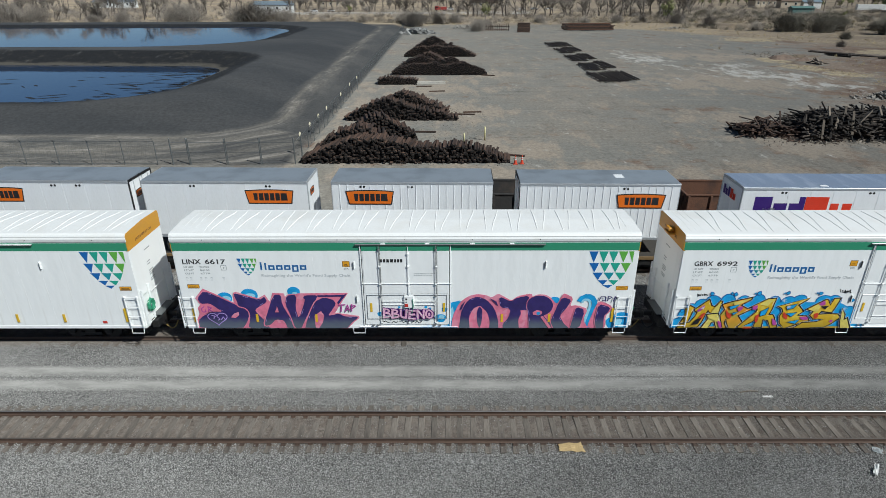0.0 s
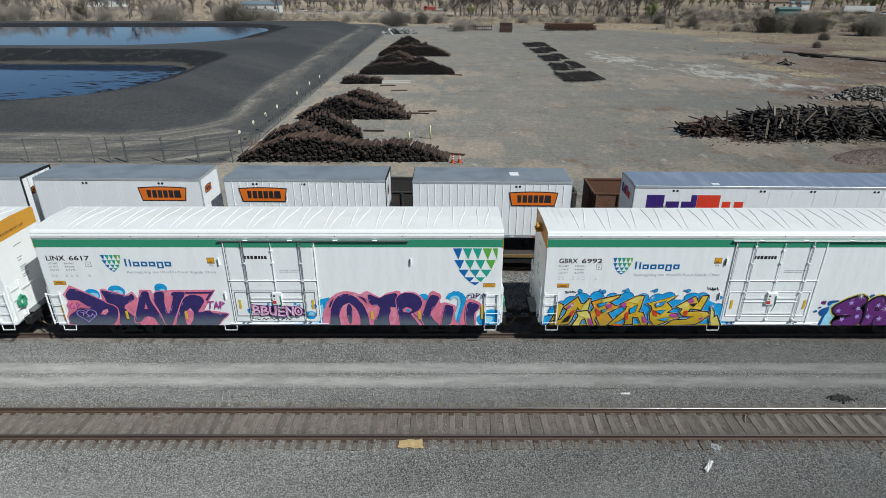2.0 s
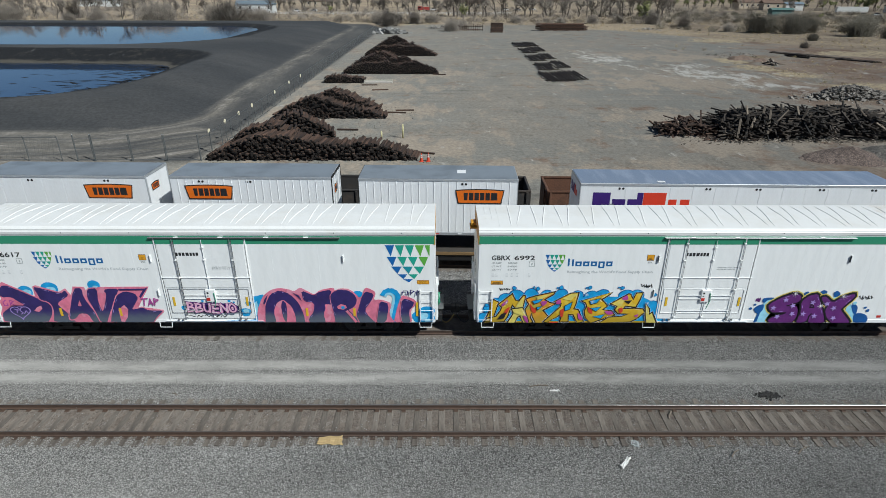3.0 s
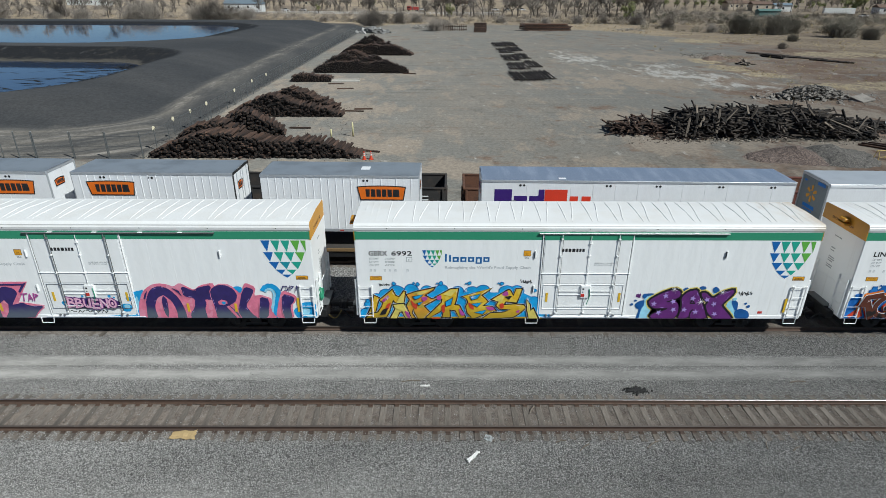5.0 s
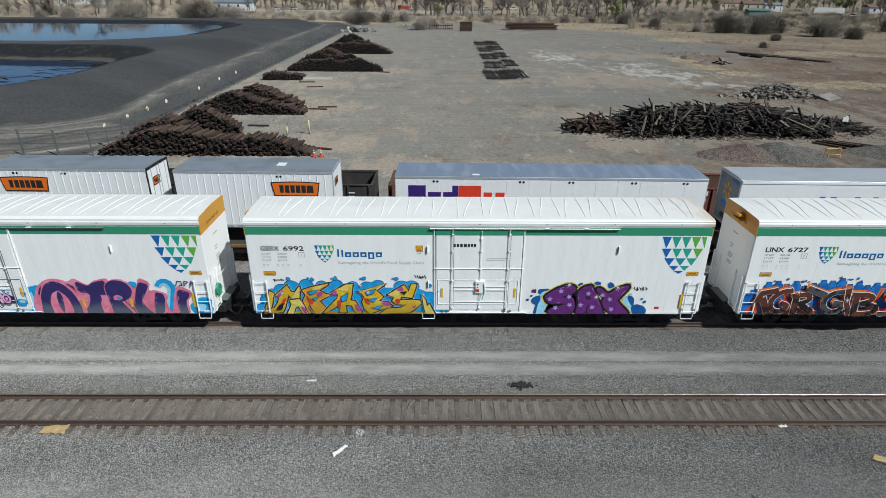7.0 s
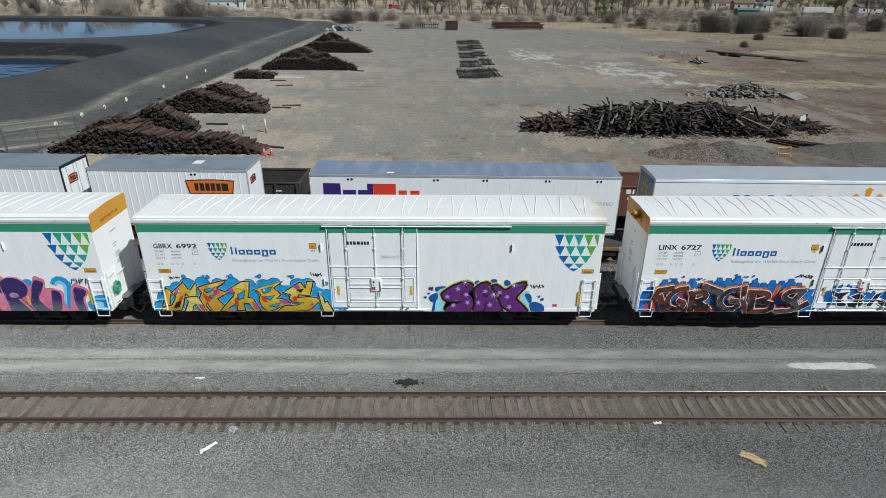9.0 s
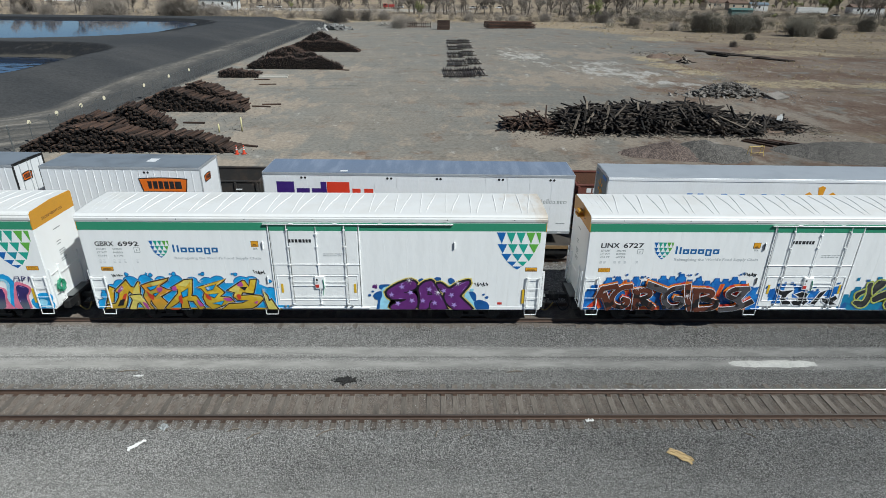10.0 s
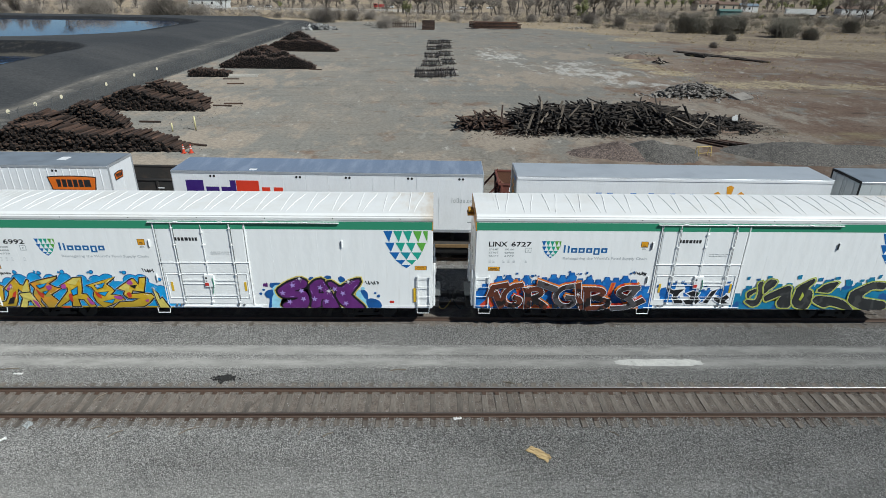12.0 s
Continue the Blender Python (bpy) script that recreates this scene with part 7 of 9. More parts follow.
# ---- open gondolas on the last track ----
def gondola(x0, x1, outer, inner, label, top=3.05, brace=False):
    c = thing("gondola", far_track(x0, 20.75), label, "gondola", "open gondolas")
    L, h = x1 - x0, 1.55
    part("floor", Geo().cbox(0.05, L - 0.05, -h + 0.05, h - 0.05, 1.0, 1.1, 0.01), inner, c)
    for s in (-1, 1):
        wall = part("side_wall", Geo().cbox(0, L, min(s * h, s * (h - 0.06)), max(s * h, s * (h - 0.06)), 0.95, top, 0.01), outer if s < 0 else inner, c)
        part("top_chord", Geo().cbox(-0.03, L + 0.03, min(s * (h - 0.1), s * (h + 0.06)), max(s * (h - 0.1), s * (h + 0.06)), top - 0.12, top, 0.02), outer, wall)
        for k in range(13):
            x = 0.2 + k * (L - 0.4) / 12
            part("side_post", Geo().cbox(x - 0.07, x + 0.07, min(s * h, s * (h + 0.1)), max(s * h, s * (h + 0.1)), 0.95, top - 0.12, 0.015), outer, wall)
    for xe in (0.0, L - 0.08):
        e = part("end_wall", Geo().cbox(xe, xe + 0.08, -h + 0.06, h - 0.06, 0.95, top, 0.01), outer, c)
        part("top_chord", Geo().cbox(xe - 0.04, xe + 0.12, -h + 0.1, h - 0.1, top - 0.12, top + 0.005, 0.02), outer, e)
        o = -0.1 if xe == 0 else 0.1
        g = Geo()
        for yy in (-1.3, -0.8):
            g.cbox(xe + o - 0.02, xe + o + 0.06, yy - 0.02, yy + 0.02, 1.2, top - 0.1, 0.006)
        for k in range(5):
            g.tube([(xe + o + 0.02, -1.3, 1.35 + 0.42 * k), (xe + o + 0.02, -0.8, 1.35 + 0.42 * k)], 0.018, 6)
        part("ladder", g, outer, e)
    if brace:
        for s in (-1, 1):
            part("end_brace", Geo().tube([(-1.6, s * 1.35, 1.0), (0.2, s * 1.35, top + 0.1)], 0.07, 6).tube([(-1.6, s * 1.35, 1.0), (0.2, s * 1.35, 1.0)], 0.07, 6).tube([(-1.55, s * 1.35, 1.0), (-1.55, s * 1.35, top - 0.1)], 0.05, 6), outer, c)
        part("end_platform", Geo().cbox(-1.7, 0, -1.3, 1.3, 0.95, 1.05, 0.01), outer, c)
        part("slope_sheet", Geo().add([(-0.1, -1.4, top - 0.2), (-0.1, 1.4, top - 0.2), (1.6, 1.4, 1.3), (1.6, -1.4, 1.3)], [(0, 1, 2, 3)]), inner, c)
    part("centre_sill", Geo().cbox(-0.6, L + 0.6, -0.35, 0.35, 0.62, 1.0, 0.03), BLACK_STEEL, c)
    for xc in (2.0, L - 2.0):
        wheelset_truck(c, xc, 0)
    coupler(c, 0, -1, 0, 0.86)
    coupler(c, L, 1, 0, 0.86)
    return c


ga = gondola(9.3, 26.25, GONDOLA_BLACK, GONDOLA_BLACK, "empty grimy black steel gondola")
small_bars(ga, 15.4, 2.2, ((0, 0, 0.4, 0.08), (0, 0.25, 0.4, 0.07)), TRAILER_WHITE, -1.655)
gondola(27.35, 45.0, RUST, RUST, "empty rusty brown gondola with posts")
gr = gondola(46.6, 63.0, GONDOLA_RED, RUST, "faded red brown hopper gondola with braced end", brace=True)
small_bars(gr, 0.7, 2.0, ((0, 0.5, 0.3, 0.3), (0.4, 0.5, 0.12, 0.3), (0.1, 0.1, 0.35, 0.16)), TRAILER_WHITE, -1.56)


# ---- the yard: stacks of old ties ----
G0 = -0.33


def tie_box(rng, worn=1.0):
    """One loose tie about its own middle, lying along y."""
    l, a, b = rng.uniform(2.45, 2.65), rng.uniform(0.2, 0.25), rng.uniform(0.16, 0.19)
    return Geo().cbox(-a / 2, a / 2, -l / 2, l / 2, -b / 2, b / 2, 0.014)


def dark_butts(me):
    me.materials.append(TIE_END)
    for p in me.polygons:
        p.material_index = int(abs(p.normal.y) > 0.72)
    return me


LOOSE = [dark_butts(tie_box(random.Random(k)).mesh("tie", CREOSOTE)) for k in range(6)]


def tie_heap(x, y, label, rows, single_parts, seed):
    """Rows of (x0, x1, dy, crest heights at even steps along x): ties heaped with their butts to the tracks."""
    rng = random.Random(seed)
    heap = thing("tie_pile", pose(x, y, G0), label, "tie pile", "piles of old ties along the fence")
    spots = []
    for x0, x1, dy, crest, bias in rows:
        layers = int(max(crest) / 0.185) + 1
        for k in range(layers):
            z = 0.09 + k * 0.185
            xx = x0 + (0.12 if k % 2 else 0.0)
            while xx < x1:
                u = (xx - x0) / (x1 - x0) * (len(crest) - 1)
                i = min(int(u), len(crest) - 2)
                top = crest[i] + (crest[i + 1] - crest[i]) * (u - i) + rng.uniform(-0.22, 0.12)
                if z < top:
                    loose = min(1.0, 0.6 + (0.4 if top - z < 0.45 else 0.0))
                    spots.append((dy + rng.gauss(0, 0.16), pose(xx + rng.uniform(-0.05, 0.05), dy + rng.gauss(0, 0.14), z + rng.uniform(-0.02, 0.03), rng.gauss(0, 1.6 * loose), rng.gauss(0, 24 * loose), bias + rng.gauss(0, 3.0 * loose))))
                xx += 0.255
    spots.sort(key=lambda s: s[0])
    rest = Geo()
    for k, (_, m) in enumerate(spots):
        if k < single_parts:
            part("tie", rng.choice(LOOSE), CREOSOTE, heap, at=m)
        else:
            src = rng.choice(LOOSE)
            rest.add([m @ v.co for v in src.vertices], [tuple(p.vertices) for p in src.polygons])
    if rest.v:
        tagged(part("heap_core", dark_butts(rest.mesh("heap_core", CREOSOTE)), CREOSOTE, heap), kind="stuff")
    return heap


tie_heap(-2.0, 38.8, "long heap of dark brown creosoted ties by the fence",
         ((0.0, 20.2, 0.0, (0.5, 1.3, 2.0, 2.5, 2.4, 2.1, 1.7, 1.6, 1.7, 1.5, 1.0, 0.3), -3), (0.5, 9.8, 2.9, (0.6, 1.8, 2.5, 2.9, 2.6, 1.6, 0.5), 4), (2.2, 10.6, 8.6, (0.6, 1.7, 2.5, 2.8, 2.4, 1.6, 0.6), 9)), 300, 51)
tie_heap(-0.8, 58.2, "heap of greyed and brown ties behind the first heap",
         ((0.0, 14.2, 0.0, (0.4, 1.4, 2.4, 2.8, 2.3, 1.6, 1.3, 1.0, 0.4), 0), (3.0, 13.0, 3.2, (0.6, 2.3, 3.1, 2.4, 1.7, 0.8), -8), (4.5, 11.0, 6.4, (0.5, 1.9, 2.2, 1.3, 0.4), -10)), 160, 52)
tie_heap(0.2, 87.5, "low neat stack of dark ties", ((0.0, 4.6, 0.0, (1.1, 1.35, 1.3, 1.2, 1.1), 0), (4.8, 6.8, 0.2, (0.9, 1.1, 0.9), 0)), 40, 53)
tie_heap(1.6, 99.0, "broad heap of dark ties in the yard", ((0.0, 18.2, 0.0, (0.8, 1.6, 2.1, 2.0, 2.4, 1.7, 2.1, 2.3, 1.5, 0.6), 9), (1.2, 16.0, 2.6, (1.2, 2.7, 3.4, 2.7, 2.5, 3.0, 1.8, 0.8), 14), (3.0, 11.0, 5.4, (1.4, 3.2, 3.8, 2.9, 1.6), -12)), 60, 54)
tie_heap(2.2, 130.5, "far heap of dark ties in the yard", ((0.0, 17.0, 0.0, (0.8, 1.8, 2.4, 2.2, 2.7, 2.1, 2.4, 2.2, 1.3, 0.5), -10), (1.4, 15.0, 2.8, (1.2, 2.8, 3.9, 3.0, 2.7, 2.9, 1.4, 0.7), 14), (3.0, 11.0, 6.0, (1.4, 3.6, 4.3, 3.2, 1.6), 8)), 40, 55)
# a few ties lying loose beside the heaps
rng = random.Random(61)
for x, y, a in ((18.6, 40.2, 70), (9.5, 50.4, 88), (14.5, 60.5, 84), (15.5, 62.0, 96), (8.2, 84.0, 92), (10.5, 79.0, 100), (7.6, 46.0, 82), (20.0, 97.0, 75)):
    tagged(part("loose_tie", rng.choice(LOOSE), CREOSOTE, at=pose(x, y, G0 + 0.09, 0, 0, a)), "single dark tie lying on the dirt", "tie", "loose ties beside the heaps")
PALE_TIMBER = surface("pale_timber", (0.48, 0.45, 0.40), 0.8, grain=0.1)
for k in range(3):
    single("timber", Geo().cbox(-2.6, 2.6, -0.15, 0.15, 0, 0.22, 0.02), PALE_TIMBER, "pale grey squared timber on the dirt", "timber", pose(9.3, 86.6 + k * 0.35, G0 + (0.22 if k == 2 else 0.0), 0, 0, 1.5 * k), "pale timbers beside a stack")

# ---- scrap timber heap ----
RED_DIRT = surface("loose_red_brown_dirt", (0.17, 0.12, 0.092), 0.95, stain=(0.09, 0.065, 0.052), amount=0.7, big=0.9, grain=0.25, bump=0.6, bump_scale=5.0, dist=0.05)
# black mound colour that stands in for the shade between heaped timbers
GAP_SHADE = surface("black_gap_shade", (0.02, 0.017, 0.015), 0.95, stain=(0.06, 0.05, 0.042), grain=0.3, bump=0.6, bump_scale=6.0, dist=0.05)
SCRAP = surface("blackened_old_timber", (0.022, 0.017, 0.014), 0.85, stain=(0.14, 0.11, 0.085), amount=0.55, big=0.9, small=18.0, grain=0.35, bump=0.4, per_piece=0.85)
GREYED = surface("greyed_brown_timber", (0.15, 0.122, 0.095), 0.9, stain=(0.06, 0.048, 0.038), amount=0.7, grain=0.3, per_piece=0.6)
SPLINTER = surface("grey_splintered_wood", (0.26, 0.225, 0.185), 0.9, stain=(0.12, 0.1, 0.08), amount=0.7, grain=0.25, per_piece=0.6)


def scrap_heap(x, y, crest, depth, n, singles, label, seed, material, lean=0.06, length=(1.8, 3.2), mound_mat=GAP_SHADE, props=0):
    """A long heap: crest gives its height at even steps along x from the first to the last metre; butts mostly face the tracks."""
    rng = random.Random(seed)
    heap = thing("scrap_heap", pose(x, y, G0), label, "scrap heap")
    span = len(crest) - 1.0

    def top(u, v):
        k = min(int(u * span), len(crest) - 2)
        h = crest[k] + (crest[k + 1] - crest[k]) * (u * span - k)
        return h * max(0.0, 1 - abs(v) ** 2.6) ** 0.6

    wide = 2.0 * span
    g, nu, nv = Geo(), 40, 14
    for j in range(nv + 1):
        for i in range(nu + 1):
            u, v = i / nu, -1 + 2 * j / nv
            h = top(min(u, 0.999), v)
            g.v.append((u * wide, v * depth * 0.86, 0.62 * h + rng.uniform(-0.1, 0.12) * (h > 0.1) - 0.08))
    g.f = [(j * (nu + 1) + i, j * (nu + 1) + i + 1, (j + 1) * (nu + 1) + i + 1, (j + 1) * (nu + 1) + i) for j in range(nv) for i in range(nu)]
    part("mound", g, mound_mat, heap)
    shapes = [Geo().cbox(-l / 2, l / 2, -a / 2, a / 2, -b / 2, b / 2, 0.012).mesh("timber", material) for l, a, b in
              ((rng.uniform(*length), rng.uniform(0.12, 0.21), rng.uniform(0.07, 0.15)) for _ in range(12))]
    rest = Geo()
    for k in range(n):
        u, v = rng.random() * 0.995, rng.uniform(-0.98, 0.9)
        if k < singles:
            v = rng.uniform(-0.98, -0.1)
        z = top(u, v) * rng.uniform(0.55, 1.0) + 0.08
        kind = rng.random()
        if kind < lean and v < 0.1:
            turn, tilt, z = rng.gauss(90, 35), -rng.uniform(25, 62), z + 0.1
        elif kind < 0.45:
            turn, tilt = rng.gauss(90, 20), rng.gauss(0, 8)
        else:
            turn, tilt = rng.gauss(0, 38), rng.gauss(0, 10)
        m = pose(u * wide, v * depth, z, rng.gauss(0, 12), tilt, turn)
        if k < singles:
            part("timber", rng.choice(shapes), material, heap, at=m)
        else:
            src = rng.choice(shapes)
            rest.add([m @ p.co for p in src.vertices], [tuple(q.vertices) for q in src.polygons])
    tagged(part("timber_tangle", rest, material, heap), kind="stuff")
    for k in range(props):
        u, v = rng.random(), rng.uniform(-0.9, -0.3)
        l = rng.uniform(1.9, 3.1) / 2
        part("leaning_timber", Geo().cbox(-l, l, -0.11, 0.11, -0.08, 0.08, 0.015), GREYED if k % 3 else material, heap, "greyed timber leaning on the heap",
             at=pose(u * wide, v * depth - 0.2, top(u * 0.99, v) * 0.75 + 0.5, rng.gauss(0, 15), -rng.uniform(15, 60), rng.choice((30, 70, 110, 150)) + rng.gauss(0, 15)))
    return heap


def splinters(x0, x1, y0, y1, n, label, seed, material, length=(0.3, 1.3), w=(0.03, 0.09)):
    """Short broken bits strewn flat over the dirt."""
    rng = random.Random(seed)
    g = Geo()
    for _ in range(n):
        l, a = rng.uniform(*length) / 2, rng.uniform(*w) / 2
        g.cbox(-l, l, -a, a, -a * 0.6, a * 0.6, a * 0.3, pose(rng.uniform(x0, x1), rng.triangular(y0, y1), rng.uniform(0.03, 0.14), rng.uniform(-30, 30), rng.gauss(0, 9), rng.uniform(0, 180)))
    return single("splintered_wood", g, material, label, "debris", pose(0, 0, G0), kind="stuff")


scrap_heap(51.6, 50.0, (0.9, 2.3, 2.5, 2.35, 2.6, 2.75, 2.5, 2.6, 2.75, 2.4, 1.5, 0.8), 4.3, 1150, 300, "big tangled heap of broken blackened ties", 71, SCRAP, props=22)
scrap_heap(45.6, 50.2, (0.7, 1.5, 1.3, 0.5), 2.6, 90, 60, "low stack of broken brown ties", 72, CREOSOTE, 0.05)
scrap_heap(72.0, 50.4, (0.9, 1.2, 1.1, 0.9, 0.3), 3.4, 150, 60, "low heap of splintered timber and dirt", 73, SCRAP, 0.05, (1.2, 2.6), RED_DIRT)
splinters(50, 74, 44.2, 47.2, 420, "pale splintered wood strewn before the heap", 74, SPLINTER)
splinters(49.5, 55, 44.5, 50.5, 260, "rusty brown broken slats beside the heap", 76, CREOSOTE, (0.5, 1.8), (0.05, 0.14))
splinters(73.5, 83, 46.5, 53.5, 320, "grey broken slats and twigs in dirt", 77, SPLINTER, (0.4, 2.4), (0.02, 0.06))
BOARD_W = surface("weathered_white_board", (0.62, 0.62, 0.6), 0.6, grain=0.06)
single("white_board", Geo().cbox(-0.32, 0.32, -0.02, 0.02, 0, 0.5, 0.01).cbox(-0.1, 0.22, -0.02, 0.02, 0.5, 0.68, 0.01), BOARD_W, "torn white board on the scrap heap", "board", pose(77.3, 49.2, 0.75, -12, 6, -10))
rng = random.Random(75)
flat = thing("tie_row", pose(72.6, 42.2, G0), "row of long black ties laid flat", "tie pile")
for k in range(9):
    part("tie", rng.choice(LOOSE), CHAR, flat, at=pose(k * 0.42 - 1.2, rng.uniform(-0.3, 0.3), 0.12 + 0.16 * (k % 2), 0, 0, 48 + rng.gauss(0, 5)) @ Matrix.Diagonal((1, 1.3, 1, 1)))

CONCRETE = surface("broken_concrete", (0.22, 0.2, 0.178), 0.9, stain=(0.1, 0.09, 0.08), amount=0.7, grain=0.2, per_piece=0.35)
def rubble(x, y, rx, ry, h, n, label, seed, material, size=(0.18, 0.6)):
    rng = random.Random(seed)
    g = Geo()
    for _ in range(n):
        u, v = rng.gauss(0, 0.45), rng.gauss(0, 0.45)
        z = h * max(0.0, 1 - u * u - v * v) * rng.uniform(0.4, 1.0)
        a, b, c = (rng.uniform(*size) / 2 for _ in range(3))
        g.cbox(-a, a, -b, b, -c * 0.28, c * 0.28, 0.03, pose(u * rx, v * ry, z + 0.08, rng.uniform(-35, 35), rng.uniform(-35, 35), rng.uniform(0, 180)))
    return single("rubble_heap", g, material, label, "rubble", pose(x, y, G0), kind="stuff")


rubble(82.0, 72.0, 6.2, 2.4, 1.9, 900, "heap of broken concrete and rubble", 81, CONCRETE, (0.1, 0.75))
single("concrete_slab", Geo().cbox(-1.3, 1.3, -1.1, 1.1, -0.12, 0.12, 0.04), CONCRETE, "flat grey concrete slab tilted on the rubble", "slab", pose(88.6, 70.0, G0 + 0.35, 12, -6, 20))
STONE_PALE = surface("pale_rubble", (0.30, 0.285, 0.265), 0.9, grain=0.15, per_piece=0.6)
rubble(2.2, 203.0, 5.0, 2.5, 1.6, 90, "pile of pale concrete slabs at the edge of the yard", 83, surface("pale_concrete_slab", (0.23, 0.226, 0.215), 0.85, grain=0.15, per_piece=0.5), (0.7, 2.6))
rubble(20.8, 226.0, 8.5, 1.6, 1.5, 150, "low row of pale and dark rubble", 84, STONE_PALE)
rubble(98.0, 218.0, 7.0, 1.5, 1.2, 80, "low row of grey rubble near the field", 85, STONE_PALE)

# ---- gravel heaps ----
def gravel_material(name, a, b):
    m, t, p = nodes_of(name)
    v = t.nodes.new("ShaderNodeTexVoronoi")
    v.inputs["Scale"].default_value = 11.0
    t.links.new(t.nodes.new("ShaderNodeTexCoord").outputs["Object"], v.inputs["Vector"])
    sep = t.nodes.new("ShaderNodeSeparateColor")
    t.links.new(v.outputs["Color"], sep.inputs[0])
    col = mix(t, "MIX", sep.outputs[0], a, b)
    # crevices between pebbles carry painted shade, a quarter of the base colour
    col = mix(t, "MIX", ramp(t, v.outputs["Distance"], 0.35, 0.75, 0, 0.7), col, tuple(c * 0.25 for c in a))
    t.links.new(col, p.inputs["Base Color"])
    p.inputs["Roughness"].default_value = 0.95
    bn = t.nodes.new("ShaderNodeBump")
    bn.invert = True
    bn.inputs["Strength"].default_value, bn.inputs["Distance"].default_value = 0.8, 0.08
    t.links.new(v.outputs["Distance"], bn.inputs["Height"])
    t.links.new(bn.outputs[0], p.inputs["Normal"])
    return m


BROWN_GRAVEL = gravel_material("brown_gravel", (0.10, 0.075, 0.064), (0.27, 0.205, 0.175))
GREY_GRAVEL = gravel_material("grey_gravel", (0.085, 0.08, 0.072), (0.22, 0.2, 0.18))


def gravel_heap(x, y, rx, ry, h, seed, material, label):
    g, n = Geo(), 44
    for j in range(n + 1):
        for i in range(n + 1):
            u, v = -1.1 + 2.2 * i / n, -1.1 + 2.2 * j / n
            r = math.hypot(u, v) * (1 + 0.12 * math.sin(3 * math.atan2(v, u) + seed))
            z = h * max(0.0, 1 - r) ** 0.85 * (1 + 0.15 * math.sin(u * 6 + seed)) - 0.12
            p = Vector((u * rx, v * ry, z))
            p.z += 0.10 * noise.noise(p * 1.7) * (z > -0.1) + 0.06 * noise.noise(p * 4.5) * (z > -0.1)
            g.v.append(tuple(p))
    g.f = [(j * (n + 1) + i, j * (n + 1) + i + 1, (j + 1) * (n + 1) + i + 1, (j + 1) * (n + 1) + i) for j in range(n) for i in range(n)]
    single("gravel_heap", g, material, label, "gravel heap", pose(x, y, G0), "gravel heaps", "stuff")


gravel_heap(60.6, 38.6, 4.7, 3.4, 1.15, 1.0, BROWN_GRAVEL, "low heap of reddish brown gravel")
gravel_heap(64.2, 38.6, 5.4, 3.6, 1.3, 2.3, GREY_GRAVEL, "low heap of coarse grey gravel")
gravel_heap(81.0, 38.6, 10.3, 4.0, 1.4, 4.0, GREY_GRAVEL, "long heap of dark grey gravel")
# yellow trestle, cones, bollards
TRESTLE = surface("faded_yellow_steel", (0.55, 0.40, 0.13), 0.6, grain=0.1)
tr = thing("trestle", pose(68.9, 37.8, G0, 0, 0, 12), "faded yellow steel trestle stand on the dirt", "trestle")
for x in (-0.7, 0.7):
    for y in (-0.3, 0.3):
        part("leg", Geo().tube([(x, y, 0), (x, y * 0.4, 0.95)], 0.035, 6), TRESTLE, tr)
part("top_bar", Geo().tube([(-0.85, 0, 0.9), (0.85, 0, 0.9)], 0.045, 6), TRESTLE, tr)
part("brace", Geo().tube([(-0.7, -0.28, 0.35), (0.7, -0.28, 0.35)], 0.03, 6), TRESTLE, tr)
CONE_RED = surface("cone_orange_red", (0.62, 0.07, 0.03), 0.5, grain=0.06)


def traffic_cone(x, y):
    c = thing("traffic_cone", pose(x, y, G0), "orange red traffic cone with white collars", "traffic cone", "cones at the end of the tie heap")
    part("base", Geo().cbox(-0.2, 0.2, -0.2, 0.2, 0, 0.05, 0.015), CONE_RED, c)
    part("cone", Geo().tube([(0, 0, 0.05), (0, 0, 0.85)], (0.16, 0.035), 14), CONE_RED, c)
    for a, b in ((0.42, 0.52), (0.6, 0.68)):
        r = lambda z: 0.162 - 0.125 * (z - 0.05) / 0.8 + 0.006
        part("collar", Geo().tube([(0, 0, a), (0, 0, b)], (r(a), r(b)), 14), BOARD_W, c)


traffic_cone(18.55, 37.2)
traffic_cone(19.2, 37.3)
for x, y, h in ((16.2, 46.6, 1.5), (13.9, 46.0, 0.9)):
    single("bollard", Geo().tube([(0, 0, 0), (0, 0, h), (0, 0, h + 0.05)], (0.09, 0.09, 0.03), 12), surface("pale_yellow_post", (0.68, 0.62, 0.34), 0.55, grain=0.08), "pale yellow marker post in the yard", "marker post", pose(x, y, G0), "marker posts behind the heap", smooth=True)

